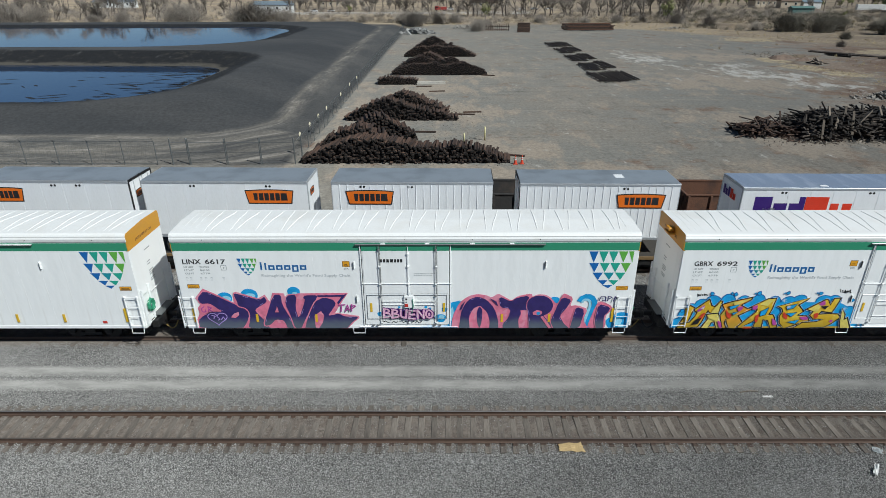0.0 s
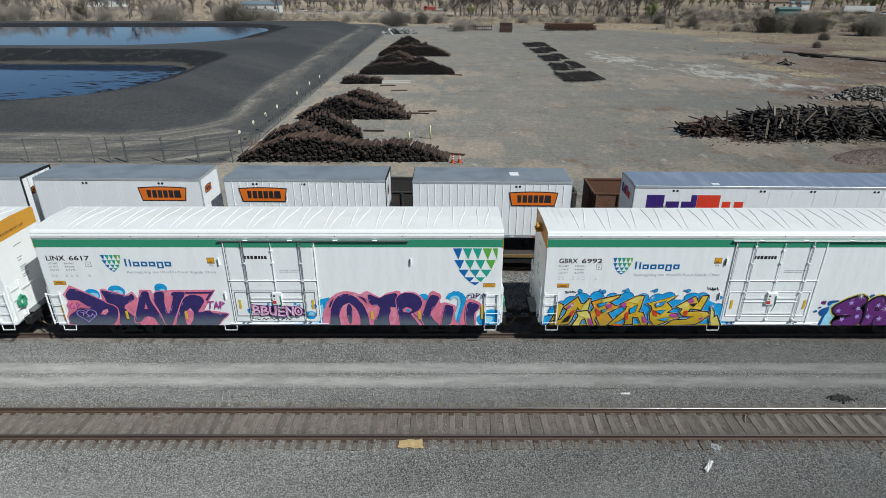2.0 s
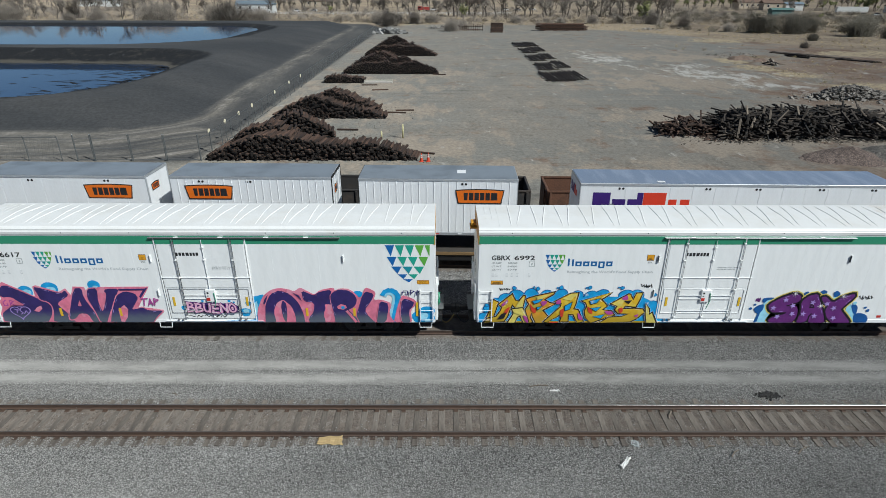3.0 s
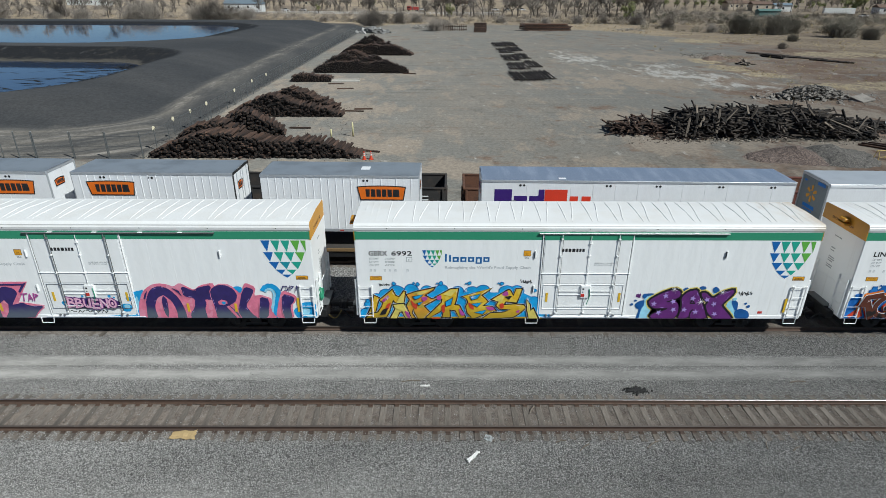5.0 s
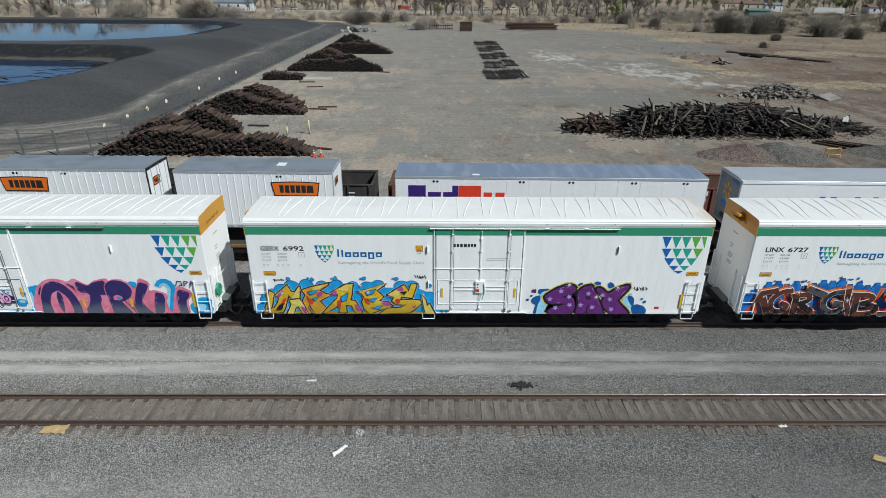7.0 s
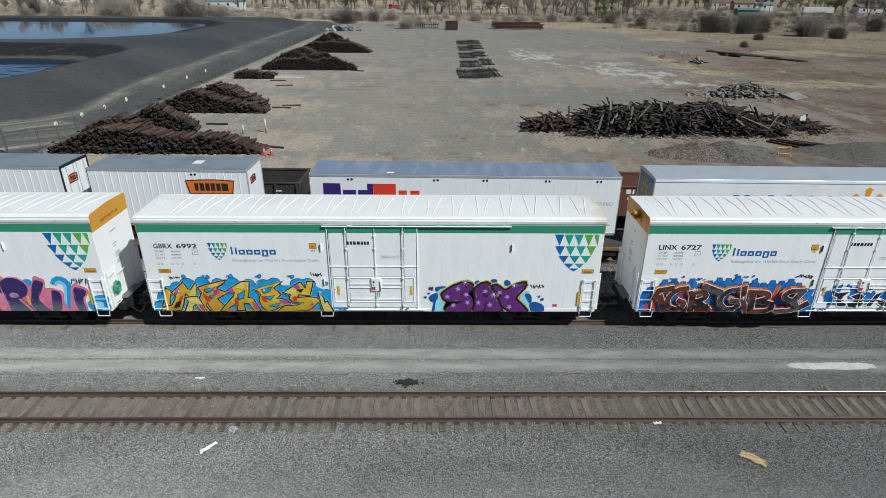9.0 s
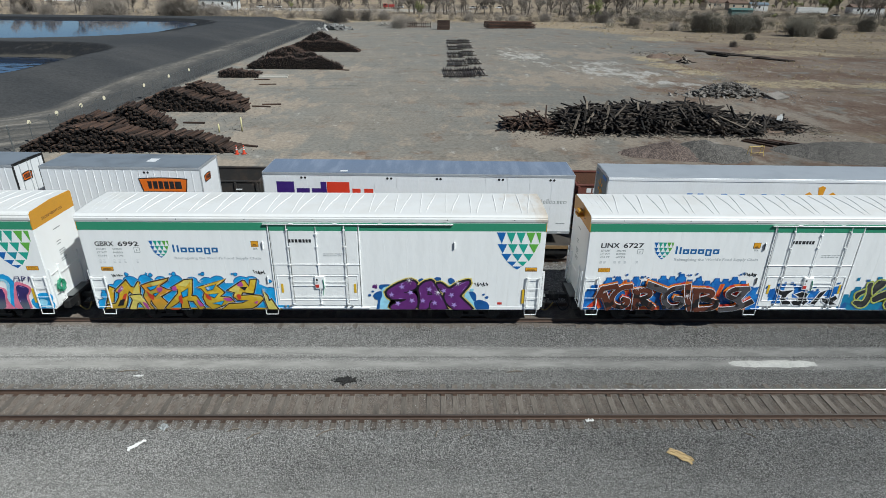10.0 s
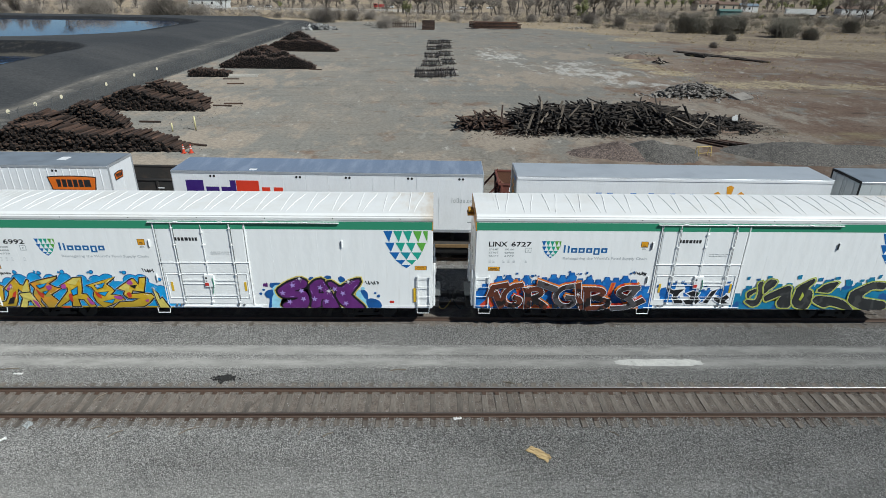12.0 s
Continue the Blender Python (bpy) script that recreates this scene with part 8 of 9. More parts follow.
# ---- rails and long bars laid in rows ----
STEEL_BAR = surface("dark_old_rail_steel", (0.055, 0.043, 0.037), 0.75, stain=(0.03, 0.025, 0.022), amount=0.6, grain=0.2, per_piece=0.3)
rng = random.Random(91)
BAR_MESH = Geo().prism_x([(-0.08, 0), (0.08, 0), (0.02, 0.06), (0.05, 0.2), (-0.05, 0.2), (-0.02, 0.06)], -5.6, 5.6).mesh("old_rail", STEEL_BAR)
for x, y, n, a in ((41.8, 93.5, 12, 92), (45.0, 95.0, 9, 90), (42.2, 108.5, 9, 90), (45.8, 112.0, 6, 91), (42.4, 124.0, 8, 91), (45.5, 128.0, 7, 89), (42.8, 141.0, 8, 90), (45.6, 145.0, 8, 91), (43.0, 158.0, 9, 90), (46.0, 160.0, 8, 90)):
    st = thing("rail_stack", pose(x, y, G0), "row of dark old rails on timber bearers", "rail stack", "rows of old rails in the yard")
    for k in range(n):
        part("old_rail", BAR_MESH, STEEL_BAR, st, at=pose((k - n / 2) * 0.42 + rng.gauss(0, 0.06), rng.gauss(0, 0.5), 0.22, 0, 0, a + rng.gauss(0, 1.3)))
    for yy in (-4.0, 0, 4.0):
        part("bearer", Geo().cbox(-n * 0.19 - 0.5, n * 0.19 + 0.4, yy - 0.12, yy + 0.12, 0, 0.22, 0.02), PALE_TIMBER if yy == 0 else TIE, st)
tall = thing("timber_stack", pose(40.6, 209.5, G0), "tall square stack of dark brown ties", "timber stack")
for k in range(11):
    for j in range(3):
        part("timber", Geo().cbox(-2.2 + rng.uniform(-0.25, 0.25), 2.2 + rng.uniform(-0.25, 0.25), j * 0.62 - 0.95, j * 0.62 - 0.45, k * 0.3, k * 0.3 + 0.27, 0.02), CREOSOTE, tall)
rack = thing("rail_rack", pose(66.0, 217.5, G0), "long low rack of dark rusty rails", "timber stack")
for k in range(7):
    for j in range(5):
        part("bar", Geo().cbox(-8.8 + rng.uniform(-1.2, 1.0), 8.8 + rng.uniform(-1.0, 1.4), j * 0.5 - 1.2, j * 0.5 - 0.9, 0.25 + k * 0.36, 0.25 + k * 0.36 + 0.24, 0.02), CREOSOTE if (k + j) % 3 else RUST, rack)
for xx in (-6.5, -2.2, 2.2, 6.5):
    part("bearer", Geo().cbox(xx - 0.2, xx + 0.2, -1.5, 1.6, 0, 0.25, 0.02), TIE, rack)
frame_ = thing("upright_rack", pose(31.5, 216.0, G0), "row of dark upright timbers behind a low pile", "timber stack")
for k in range(11):
    part("upright", Geo().cbox(-4.2 + k * 0.84 - 0.13, -4.2 + k * 0.84 + 0.13, -0.15, 0.15, 0, 2.3 + rng.uniform(-0.2, 0.25), 0.02), CREOSOTE, frame_)
for z in (0.5, 1.5):
    part("rail", Geo().cbox(-4.6, 4.6, -0.3, -0.15, z, z + 0.2, 0.02), CREOSOTE, frame_)
for x, y, a, l in ((108.5, 133.5, -52, 12), (112.5, 125.5, -48, 10), (106.5, 128.5, -62, 6), (115.5, 119.5, -50, 7)):
    st = thing("log_row", pose(x, y, G0, 0, 0, a), "dark long timbers lying on red soil", "timber", "long timbers lying in the scrub")
    for k in range(4):
        d = rng.uniform(-1.5, 1.5)
        part("timber", Geo().cbox(-l / 2, l / 2 * rng.uniform(0.5, 1.0), -0.17, 0.17, 0, 0.34, 0.03), SCRAP, st, at=pose(d, k * 0.55 - 1 + rng.uniform(-0.15, 0.15), 0.3 * (k % 2) * (rng.random() < 0.4), 0, 0, rng.gauss(0, 4)))
jumble = thing("timber_jumble", pose(92.5, 113.4, G0), "small jumble of dark broken timbers on red soil", "scrap heap")
for k in range(16):
    l = rng.uniform(1.2, 3.4)
    part("timber", Geo().cbox(-l / 2, l / 2, -0.12, 0.12, 0, 0.2, 0.02), SPLINTER if k % 5 == 0 else SCRAP, jumble, at=pose(rng.gauss(0, 1.1), rng.gauss(0, 0.9), rng.uniform(0.0, 0.45), 0, rng.gauss(0, 14), rng.uniform(0, 180)))
gravel_heap(89.5, 123.0, 3.4, 2.2, 1.3, 5.0, RED_DIRT, "small mound of red brown dirt")
gravel_heap(92.6, 119.5, 2.2, 1.6, 0.9, 6.0, RED_DIRT, "low mound of red brown dirt")

# ---- chain-link fences ----
def fence_run(p0, p1, spacing, h, label, mesh_dark, barbs=True):
    a, b = Vector(p0), Vector(p1)
    d = (b - a)
    n = int(d.length / spacing)
    u = d.normalized()
    f = thing("fence", Matrix.Translation((a.x, a.y, G0)), label, "fence", kind="")
    post = Geo().tube([(0, 0, 0), (0, 0, h)], 0.04, 6).tube([(0, 0, h), (u.y * 0.3, -u.x * 0.3, h + 0.3)], 0.02, 5).mesh("post", GALV)
    for k in range(n + 1):
        p = u * (d.length * k / n)
        part("post", post, GALV, f, at=Matrix.Translation((p.x, p.y, 0)))
    for z in (h - 0.03, 0.12):
        part("rail", Geo().tube([(0, 0, z), (d.x, d.y, z)], 0.02, 5), GALV, f)
    if barbs:
        for k in (0.1, 0.2, 0.3):
            part("barbed_wire", Geo().tube([(u.y * k, -u.x * k, h + k), (d.x + u.y * k, d.y - u.x * k, h + k)], 0.008, 4), GALV, f)
    # woven wire: crossing strands
    g, step = Geo(), mesh_dark
    m = int(d.length / step)
    for k in range(m):
        for s in (0, 1):
            x0, x1 = k * step, (k + 1) * step
            za, zb = (0.1, h - 0.05) if s else (h - 0.05, 0.1)
            pa, pb = u * x0, u * x1
            w = Vector((u.x, u.y)) * 0.0035
            g.add([(pa.x - w.x, pa.y - w.y, za), (pa.x + w.x, pa.y + w.y, za), (pb.x + w.x, pb.y + w.y, zb), (pb.x - w.x, pb.y - w.y, zb)], [(0, 1, 2, 3)])
    tagged(part("wire_mesh", g, GALV, f, "woven chain link"), kind="stuff")
    return f


fence_run((-76.2, 37.4), (-15.9, 37.3), 3.17, 2.3, "grey chain link fence with barbed wire", 0.35)
gate = thing("gate", pose(-14.4, 37.3, G0), "galvanised pipe gate and fence panels with a middle rail", "gate")
for x, r in ((0.0, 0.06), (1.6, 0.06), (1.72, 0.04), (5.2, 0.05), (5.32, 0.04), (8.5, 0.05), (8.62, 0.04), (11.8, 0.06)):
    part("post", Geo().tube([(x, 0, 0), (x, 0, 2.55), (x, 0, 2.6)], [r, r, r * 0.4], 8), GALV, gate)
for z in (0.15, 1.2, 2.15):
    part("rail", Geo().tube([(0, 0, z), (11.8, 0, z)], 0.022, 6), GALV, gate)
fence_run((-2.6, 37.3), (-4.4, 226.0), 3.05, 2.1, "grey chain link fence along the tie heaps", 0.16, False)
SIGN_WHITE = surface("cream_sign_disc", (0.76, 0.69, 0.5), 0.5, grain=0.05)
for y, h in ((40.6, 2.2), (45.2, 2.2), (49.8, 2.15), (54.8, 2.1), (65.3, 2.0), (73.5, 2.1), (81.3, 2.0)):
    s = thing("sign_post", pose(-2.75, y, G0, 0, 0, 82), "slim post with a small cream disc by the fence", "sign post", "cream discs along the fence")
    part("pole", Geo().tube([(0, 0, 0), (0, 0, h)], 0.03, 6), GALV, s)
    part("disc", Geo().disc_y(0, -0.03, h - 0.05, 0.25, 0.02, 16), SIGN_WHITE, s)

# dark scum strands on the near pond
SCUM = surface("dark_scum", (0.014, 0.014, 0.015), 0.8, grain=0.2)
rng = random.Random(95)
g = Geo()
for _ in range(2600):
    x, y = rng.uniform(-80, -25), rng.uniform(58, 108)
    edge = (WATER_NEAR - float(height(np.array([x]), np.array([y]))[0])) / 0.3
    reach = 0.7 if x < -44 else 0.7 + 5.0 * ((x + 44) / 16) ** 1.5
    if edge < -0.1 or rng.random() > math.exp(-max(edge, 0.0) / reach) + 0.012:
        continue
    l, w, a = rng.uniform(0.6, 2.6), rng.uniform(0.1, 0.4), rng.gauss(0.1, 0.5)
    u, v = Vector((math.cos(a), math.sin(a))), Vector((-math.sin(a), math.cos(a)))
    c = Vector((x, y))
    pts = [c - u * l, c - u * l * 0.3 + v * w, c + u * l * 0.4 + v * w * 0.6, c + u * l, c + u * l * 0.2 - v * w]
    g.add([(p.x, p.y, WATER_NEAR + 0.01) for p in pts], [(0, 1, 2, 3, 4)])
single("pond_scum", g, SCUM, "dark floating strands of scum on the pond", "pond scum", kind="stuff")


# ---- scrub, bare trees and houses beyond the yard ----
BARK = surface("grey_brown_bark", (0.13, 0.11, 0.095), 0.95, stain=(0.07, 0.06, 0.05), grain=0.2)
TWIG = surface("bare_twigs", (0.27, 0.235, 0.2), 0.95, stain=(0.16, 0.137, 0.118), grain=0.25, bump=0.0, per_piece=0.35)
BUD = surface("fresh_spring_leaves", (0.20, 0.21, 0.08), 0.8, stain=(0.28, 0.265, 0.11), grain=0.2, bump=0.0, per_piece=0.35)
DRY = surface("dry_grass_blades", (0.46, 0.37, 0.21), 0.95, stain=(0.28, 0.2, 0.11), grain=0.2, bump=0.0, per_piece=0.4)
BRUSH = surface("grey_olive_brush", (0.15, 0.135, 0.105), 0.95, stain=(0.09, 0.08, 0.066), grain=0.25, bump=0.0, per_piece=0.4)
SAGE = surface("dry_scrub_twigs", (0.30, 0.25, 0.185), 0.95, grain=0.25, bump=0.0, per_piece=0.4)


def grow(g, twigs, rng, p, d, r, l, depth, spread_):
    q = p + d * l
    g.tube([p, p.lerp(q, 0.5) + Vector((rng.uniform(-1, 1), rng.uniform(-1, 1), 0)) * l * 0.08, q], [r, r * 0.8, r * 0.6], 5 if depth > 2 else 3)
    if depth < 3:
        for _ in range(3):
            twigs.append((p.lerp(q, rng.uniform(0.25, 1.0)), d))
    if depth == 0:
        return
    for _ in range(rng.choice((2, 3, 3))):
        e = (d + Vector((rng.gauss(0, spread_), rng.gauss(0, spread_), rng.gauss(0.05, spread_ * 0.6)))).normalized()
        grow(g, twigs, rng, p.lerp(q, rng.uniform(0.35, 1.0)), e, r * 0.58, l * rng.uniform(0.62, 0.88), depth - 1, spread_)


def tree_meshes(seed, tall, leafy):
    rng = random.Random(seed)
    g, ends = Geo(), []
    for _ in range(rng.choice((1, 2, 2))):
        grow(g, ends, rng, Vector((rng.gauss(0, 0.25), rng.gauss(0, 0.25), -0.2)), Vector((rng.gauss(0, 0.16), rng.gauss(0, 0.16), 1)).normalized(), tall * 0.014, tall * 0.27, 4, 0.34)
    crown = Geo()
    for q, d in ends:
        for _ in range(5 if not leafy else 7):
            e = (d + Vector((rng.gauss(0, 0.6), rng.gauss(0, 0.6), rng.gauss(0.1, 0.45)))).normalized()
            if leafy:
                c = q + e * rng.uniform(0.05, 0.07 * tall)
                s = rng.uniform(0.06, 0.13)
                a, b = e.orthogonal().normalized() * s, e.cross(e.orthogonal()).normalized() * s
                crown.add([c - a, c + b, c + a, c - b], [(0, 1, 2, 3)])
            else:
                c = q + e * rng.uniform(0.04, 0.1) * tall
                w = e.orthogonal().normalized() * rng.uniform(0.01, 0.024)
                crown.add([q - w, q + w, c], [(0, 1, 2)])
    return g.mesh("trunk", BARK), crown.mesh("crown", BUD if leafy else TWIG)


def bush_mesh(seed, material, n=260):
    rng = random.Random(seed)
    g = Geo()
    for _ in range(n):
        a, t = rng.uniform(0, 2 * math.pi), abs(rng.gauss(0, 0.55))
        d = Vector((math.cos(a) * math.sin(t), math.sin(a) * math.sin(t), math.cos(t)))
        root = Vector((rng.gauss(0, 0.22), rng.gauss(0, 0.22), 0))
        tip = root + d * rng.uniform(0.55, 1.05)
        midp = root.lerp(tip, 0.55) + Vector((rng.gauss(0, 0.05), rng.gauss(0, 0.05), 0.04))
        w = d.orthogonal().normalized() * 0.0055
        g.add([root - w, root + w, midp + w, midp - w], [(0, 1, 2, 3)])
        g.add([midp - w, midp + w, tip], [(0, 1, 2)])
        for _ in range(3):
            e = midp.lerp(tip, rng.random())
            f = e + Vector((rng.gauss(0, 0.14), rng.gauss(0, 0.14), rng.gauss(0.06, 0.1)))
            g.add([e - w * 0.8, e + w * 0.8, f], [(0, 1, 2)])
    return g.mesh("twigs", material)


bare = [tree_meshes(s, t, False) for s, t in ((101, 9.0), (102, 11.0), (103, 8.0), (104, 12.0), (105, 7.0), (106, 10.0))]
leafy = [tree_meshes(s, t, True) for s, t in ((111, 8.0), (112, 10.0), (113, 7.0))]
shrub = [bush_mesh(s, TWIG, 900) for s in (121, 122, 123)]
dark_shrub = [bush_mesh(s, BRUSH, 900) for s in (124, 125)]


def ground_z(x, y):
    return float(height(np.array([float(x)]), np.array([float(y)]))[0])


def plant_tree(kind, x, y, s, label, cat="tree"):
    t = thing("tree" if cat == "tree" else "shrub", pose(x, y, ground_z(x, y) - 0.05, 0, 0, rng.uniform(0, 360)) @ Matrix.Scale(s, 4), label, cat, "trees beyond the yard" if cat == "tree" else "shrubs at the edge of the field")
    if cat == "tree":
        part("trunk", kind[0], None, t)
        part("crown", kind[1], None, t)
    else:
        part("foliage", kind, None, t)


rng = random.Random(151)
# shrubs along the near edge of the field
for x, y, s in ((-176, 250, 9.0), (-166, 252, 8.0), (-140, 250, 4.0), (-126, 248, 5.5), (-104, 248, 8.0), (-99, 250, 8.5), (-76, 249, 8.0), (-70, 247, 9.5), (-63, 249, 8.5), (-57, 250, 6.0), (-24, 250, 3.5), (2, 244, 4.0), (9, 240, 5.0), (16, 246, 4.5), (28, 222, 4.0),
                (108, 240, 4.5), (118, 232, 4.0), (135.4, 208, 6.4), (141, 211, 5.6), (147, 204, 6.6), (155.6, 210, 5.6), (163.2, 192, 7.6), (167, 183, 4.0), (137, 175, 2.4), (128, 214, 3.4), (172, 214, 4.2), (120, 150, 1.8), (205, 220, 5.0),
                (-0.4, 232, 6.0), (-5, 236, 5.5), (24.4, 215, 5.0), (70, 240, 3.0), (52, 246, 3.2), (84, 244, 3.4), (96, 248, 3.6), (-160, 290, 6.0), (-120, 290, 5.0), (200, 190, 3.0)):
    plant_tree(rng.choice(dark_shrub if x > 130 else shrub), x, y, s, "grey olive twiggy shrub in dry grass" if x > 130 else "grey bare twiggy shrub in dry grass", "shrub")
# the belt of bare trees
for k in range(170):
    x = -230 + 560 * (k + rng.random()) / 170
    y = rng.uniform(250, 330) + (16 if x < 0 else -10)
    if -100 < x < 20 and y < 345 and rng.random() < 0.8:
        y += 110
    if 20 < x < 135:
        y = rng.uniform(298, 312)
    if y < 345 and 0.40 < (x - 24) / (y + 9) < 0.76:
        continue
    plant_tree(rng.choice(bare), x, y, rng.uniform(1.2, 1.9) + (0.5 if 20 < x < 135 else 0), "bare grey tree in early spring")
for x, y, s in ((-40, 320, 1.2), (30, 268, 1.0), (106, 246, 1.25), (110, 252, 1.0), (195, 269, 0.85), (280, 400, 1.5), (300, 385, 1.6), (325, 390, 1.7), (345, 395, 1.6), (262, 432, 1.6), (310, 410, 1.8), *[(272 + 5.5 * k + rng.uniform(-3, 3), rng.uniform(382, 440), rng.uniform(0.6, 1.0)) for k in range(22)], *[(196 + 8 * k + rng.uniform(-3, 3), rng.uniform(448, 462), rng.uniform(0.8, 1.2)) for k in range(9)]):
    plant_tree(rng.choice(leafy), x, y, s, "tree budding with fresh green leaves")
for k in range(105):
    x = -330 + 840 * (k + rng.random()) / 105
    plant_tree(rng.choice(bare if rng.random() < 0.93 else leafy), x, rng.uniform(350, 500), rng.uniform(1.2, 2.0), "distant tree beyond the houses")


for k in range(44):
    plant_tree(rng.choice(leafy if rng.random() < 0.5 else bare), 150 + 6.4 * k + rng.uniform(-3, 3), rng.uniform(452, 490), rng.uniform(1.5, 2.2), "tall tree behind the far houses")


def scatter(name, meshes, n, area, size, label, seed):
    """Many small plants joined into one object."""
    rng = np.random.default_rng(seed)
    x0, x1, y0, y1 = area
    vs, fs, k = [], [], 0
    cache = []
    for me in meshes:
        co = np.empty(len(me.vertices) * 3)
        me.vertices.foreach_get("co", co)
        cache.append((co.reshape(-1, 3), [tuple(p.vertices) for p in me.polygons]))
    for _ in range(n):
        x, y = rng.uniform(x0, x1), rng.uniform(y0, y1)
        if y < 232 - 0.30 * min(max(x - 55, 0), 55) - 1.6 * min(max(x - 88, 0), 60) and rng.random() > 0.06:
            continue
        s, a = rng.uniform(*size), rng.uniform(0, 6.28)
        co, pf = cache[rng.integers(len(cache))]
        c, d = math.cos(a), math.sin(a)
        z = ground_z(x, y) - 0.03
        vs.append(np.stack([x + s * (c * co[:, 0] - d * co[:, 1]), y + s * (d * co[:, 0] + c * co[:, 1]), z + s * 0.7 * co[:, 2]], -1))
        fs += [tuple(i + k for i in f) for f in pf]
        k += len(co)
    me = bpy.data.meshes.new(name)
    me.from_pydata(np.concatenate(vs).tolist(), [], fs)
    me.materials.append(meshes[0].materials[0])
    tagged(new(name, me), label, "grass" if "grass" in name else "scrub", kind="stuff")


small_sage = [bush_mesh(s, SAGE, 40) for s in (161, 162, 163)]
small_tuft = [bush_mesh(s, DRY, 34) for s in (171, 172, 173)]
scatter("scrub", small_sage, 1000, (-210, 250, 230, 330), (0.6, 2.2), "dry grey brown scrub over the field", 181)
scatter("scrub", [bush_mesh(s, TWIG, 60) for s in (164, 165)], 420, (-210, 250, 236, 300), (1.6, 4.0), "bare grey brush along the field", 184)
scatter("scrub", [bush_mesh(s, TWIG, 60) for s in (166, 167)], 620, (-230, 320, 290, 420), (2.0, 5.5), "bare grey brush between the far trees", 185)
scatter("scrub", [bush_mesh(s, SAGE, 50) for s in (168, 169)], 500, (-60, 260, 238, 275), (1.2, 3.2), "low brown brush along the edge of the field", 186)
scatter("scrub", [bush_mesh(s, BRUSH, 70) for s in (188, 189)], 620, (105, 330, 212, 345), (1.4, 4.2), "grey olive brush before the far houses", 188)
scatter("grass_tufts", small_tuft, 1500, (80, 230, 95, 250), (0.4, 1.3), "tufts of dry straw coloured grass", 182)
scatter("grass_tufts", small_tuft, 5000, (84, 126, 80, 120), (0.3, 0.8), "tufts of straw coloured grass on red soil", 187)
scatter("grass_tufts", small_tuft, 900, (-200, 120, 232, 300), (0.5, 1.3), "tufts of dry straw coloured grass", 183)

# houses, sheds and vehicles in the distance
WALL_TAN = surface("tan_stucco", (0.50, 0.42, 0.32), 0.9, grain=0.06)
WALL_WHITE = surface("white_siding", (0.66, 0.66, 0.64), 0.8, grain=0.05)
ROOF_BROWN = surface("brown_shingles", (0.15, 0.10, 0.075), 0.9, grain=0.2)
ROOF_BLUE = surface("blue_grey_metal_roof", (0.22, 0.28, 0.33), 0.5, metal=0.3, grain=0.08)
TEAL_SHED = surface("teal_green_sheet", (0.09, 0.17, 0.155), 0.7, grain=0.1)
BARN_RED = surface("barn_red_paint", (0.34, 0.04, 0.035), 0.7, grain=0.1)
GLASS_DARK = surface("dark_window_glass", (0.02, 0.022, 0.025), 0.15, grain=0.05, bump=0.0)


def house(name, x, y, w, d, h, turn, wall, roof_mat, label, rise=1.4, windows=3, category="house"):
    b = thing(name, pose(x, y, ground_z(x, y), 0, 0, turn), label, category)
    part("wall", Geo().cbox(-w / 2, w / 2, -d / 2, d / 2, -0.3, h, 0.03), wall, b)
    part("roof", Geo().prism_x([(-d / 2 - 0.4, h), (0, h + rise), (d / 2 + 0.4, h), (d / 2 + 0.4, h - 0.15), (-d / 2 - 0.4, h - 0.15)], -w / 2 - 0.4, w / 2 + 0.4), roof_mat, b)
    for k in range(windows):
        xx = -w / 2 + w * (k + 0.5) / windows
        win = part("window", Geo().cbox(xx - 0.65, xx + 0.65, -d / 2 - 0.06, -d / 2 + 0.02, h * 0.38, h * 0.78, 0.02), WALL_WHITE, b)
        part("pane", Geo().cbox(xx - 0.55, xx + 0.55, -d / 2 - 0.08, -d / 2 - 0.05, h * 0.42, h * 0.75, 0.01), GLASS_DARK, win)
    return b


house("house", -91, 358, 22, 9, 4.4, 3, WALL_WHITE, ROOF_BLUE, "long white house with a blue grey metal roof", 2.0, 4)
house("house", -240, 460, 30, 9, 4.5, 0, WALL_WHITE, ROOF_BLUE, "long pale shed behind bare shrubs", 1.2, 4, "shed")
house("house", 243, 436, 20, 10, 4.2, 3, WALL_TAN, ROOF_BROWN, "tan house with a brown shingle roof", 1.8, 5)
house("house", 241, 402, 12, 9, 4.4, -8, WALL_TAN, ROOF_BROWN, "small tan house beside a white shed", 1.6, 2)
house("shed", 254, 399, 11, 7, 4.2, -8, WALL_WHITE, ROOF_BLUE, "white shed with a pale roof", 1.2, 1, "shed")
house("shed", 205, 322, 11, 6, 3.0, -6, TEAL_SHED, TEAL_SHED, "low teal green metal shed among shrubs", 0.9, 0, "shed")
house("house", 40, 440, 18, 9, 3.6, 0, WALL_TAN, ROOF_BROWN, "low tan house far beyond the field", 1.4, 4)
house("house", -75, 460, 16, 9, 4.0, 0, WALL_TAN, ROOF_BROWN, "tan house far beyond the field", 1.4, 3)
house("house", 300, 360, 18, 9, 4.0, -8, WALL_WHITE, ROOF_BROWN, "white house behind green trees", 1.6, 3)
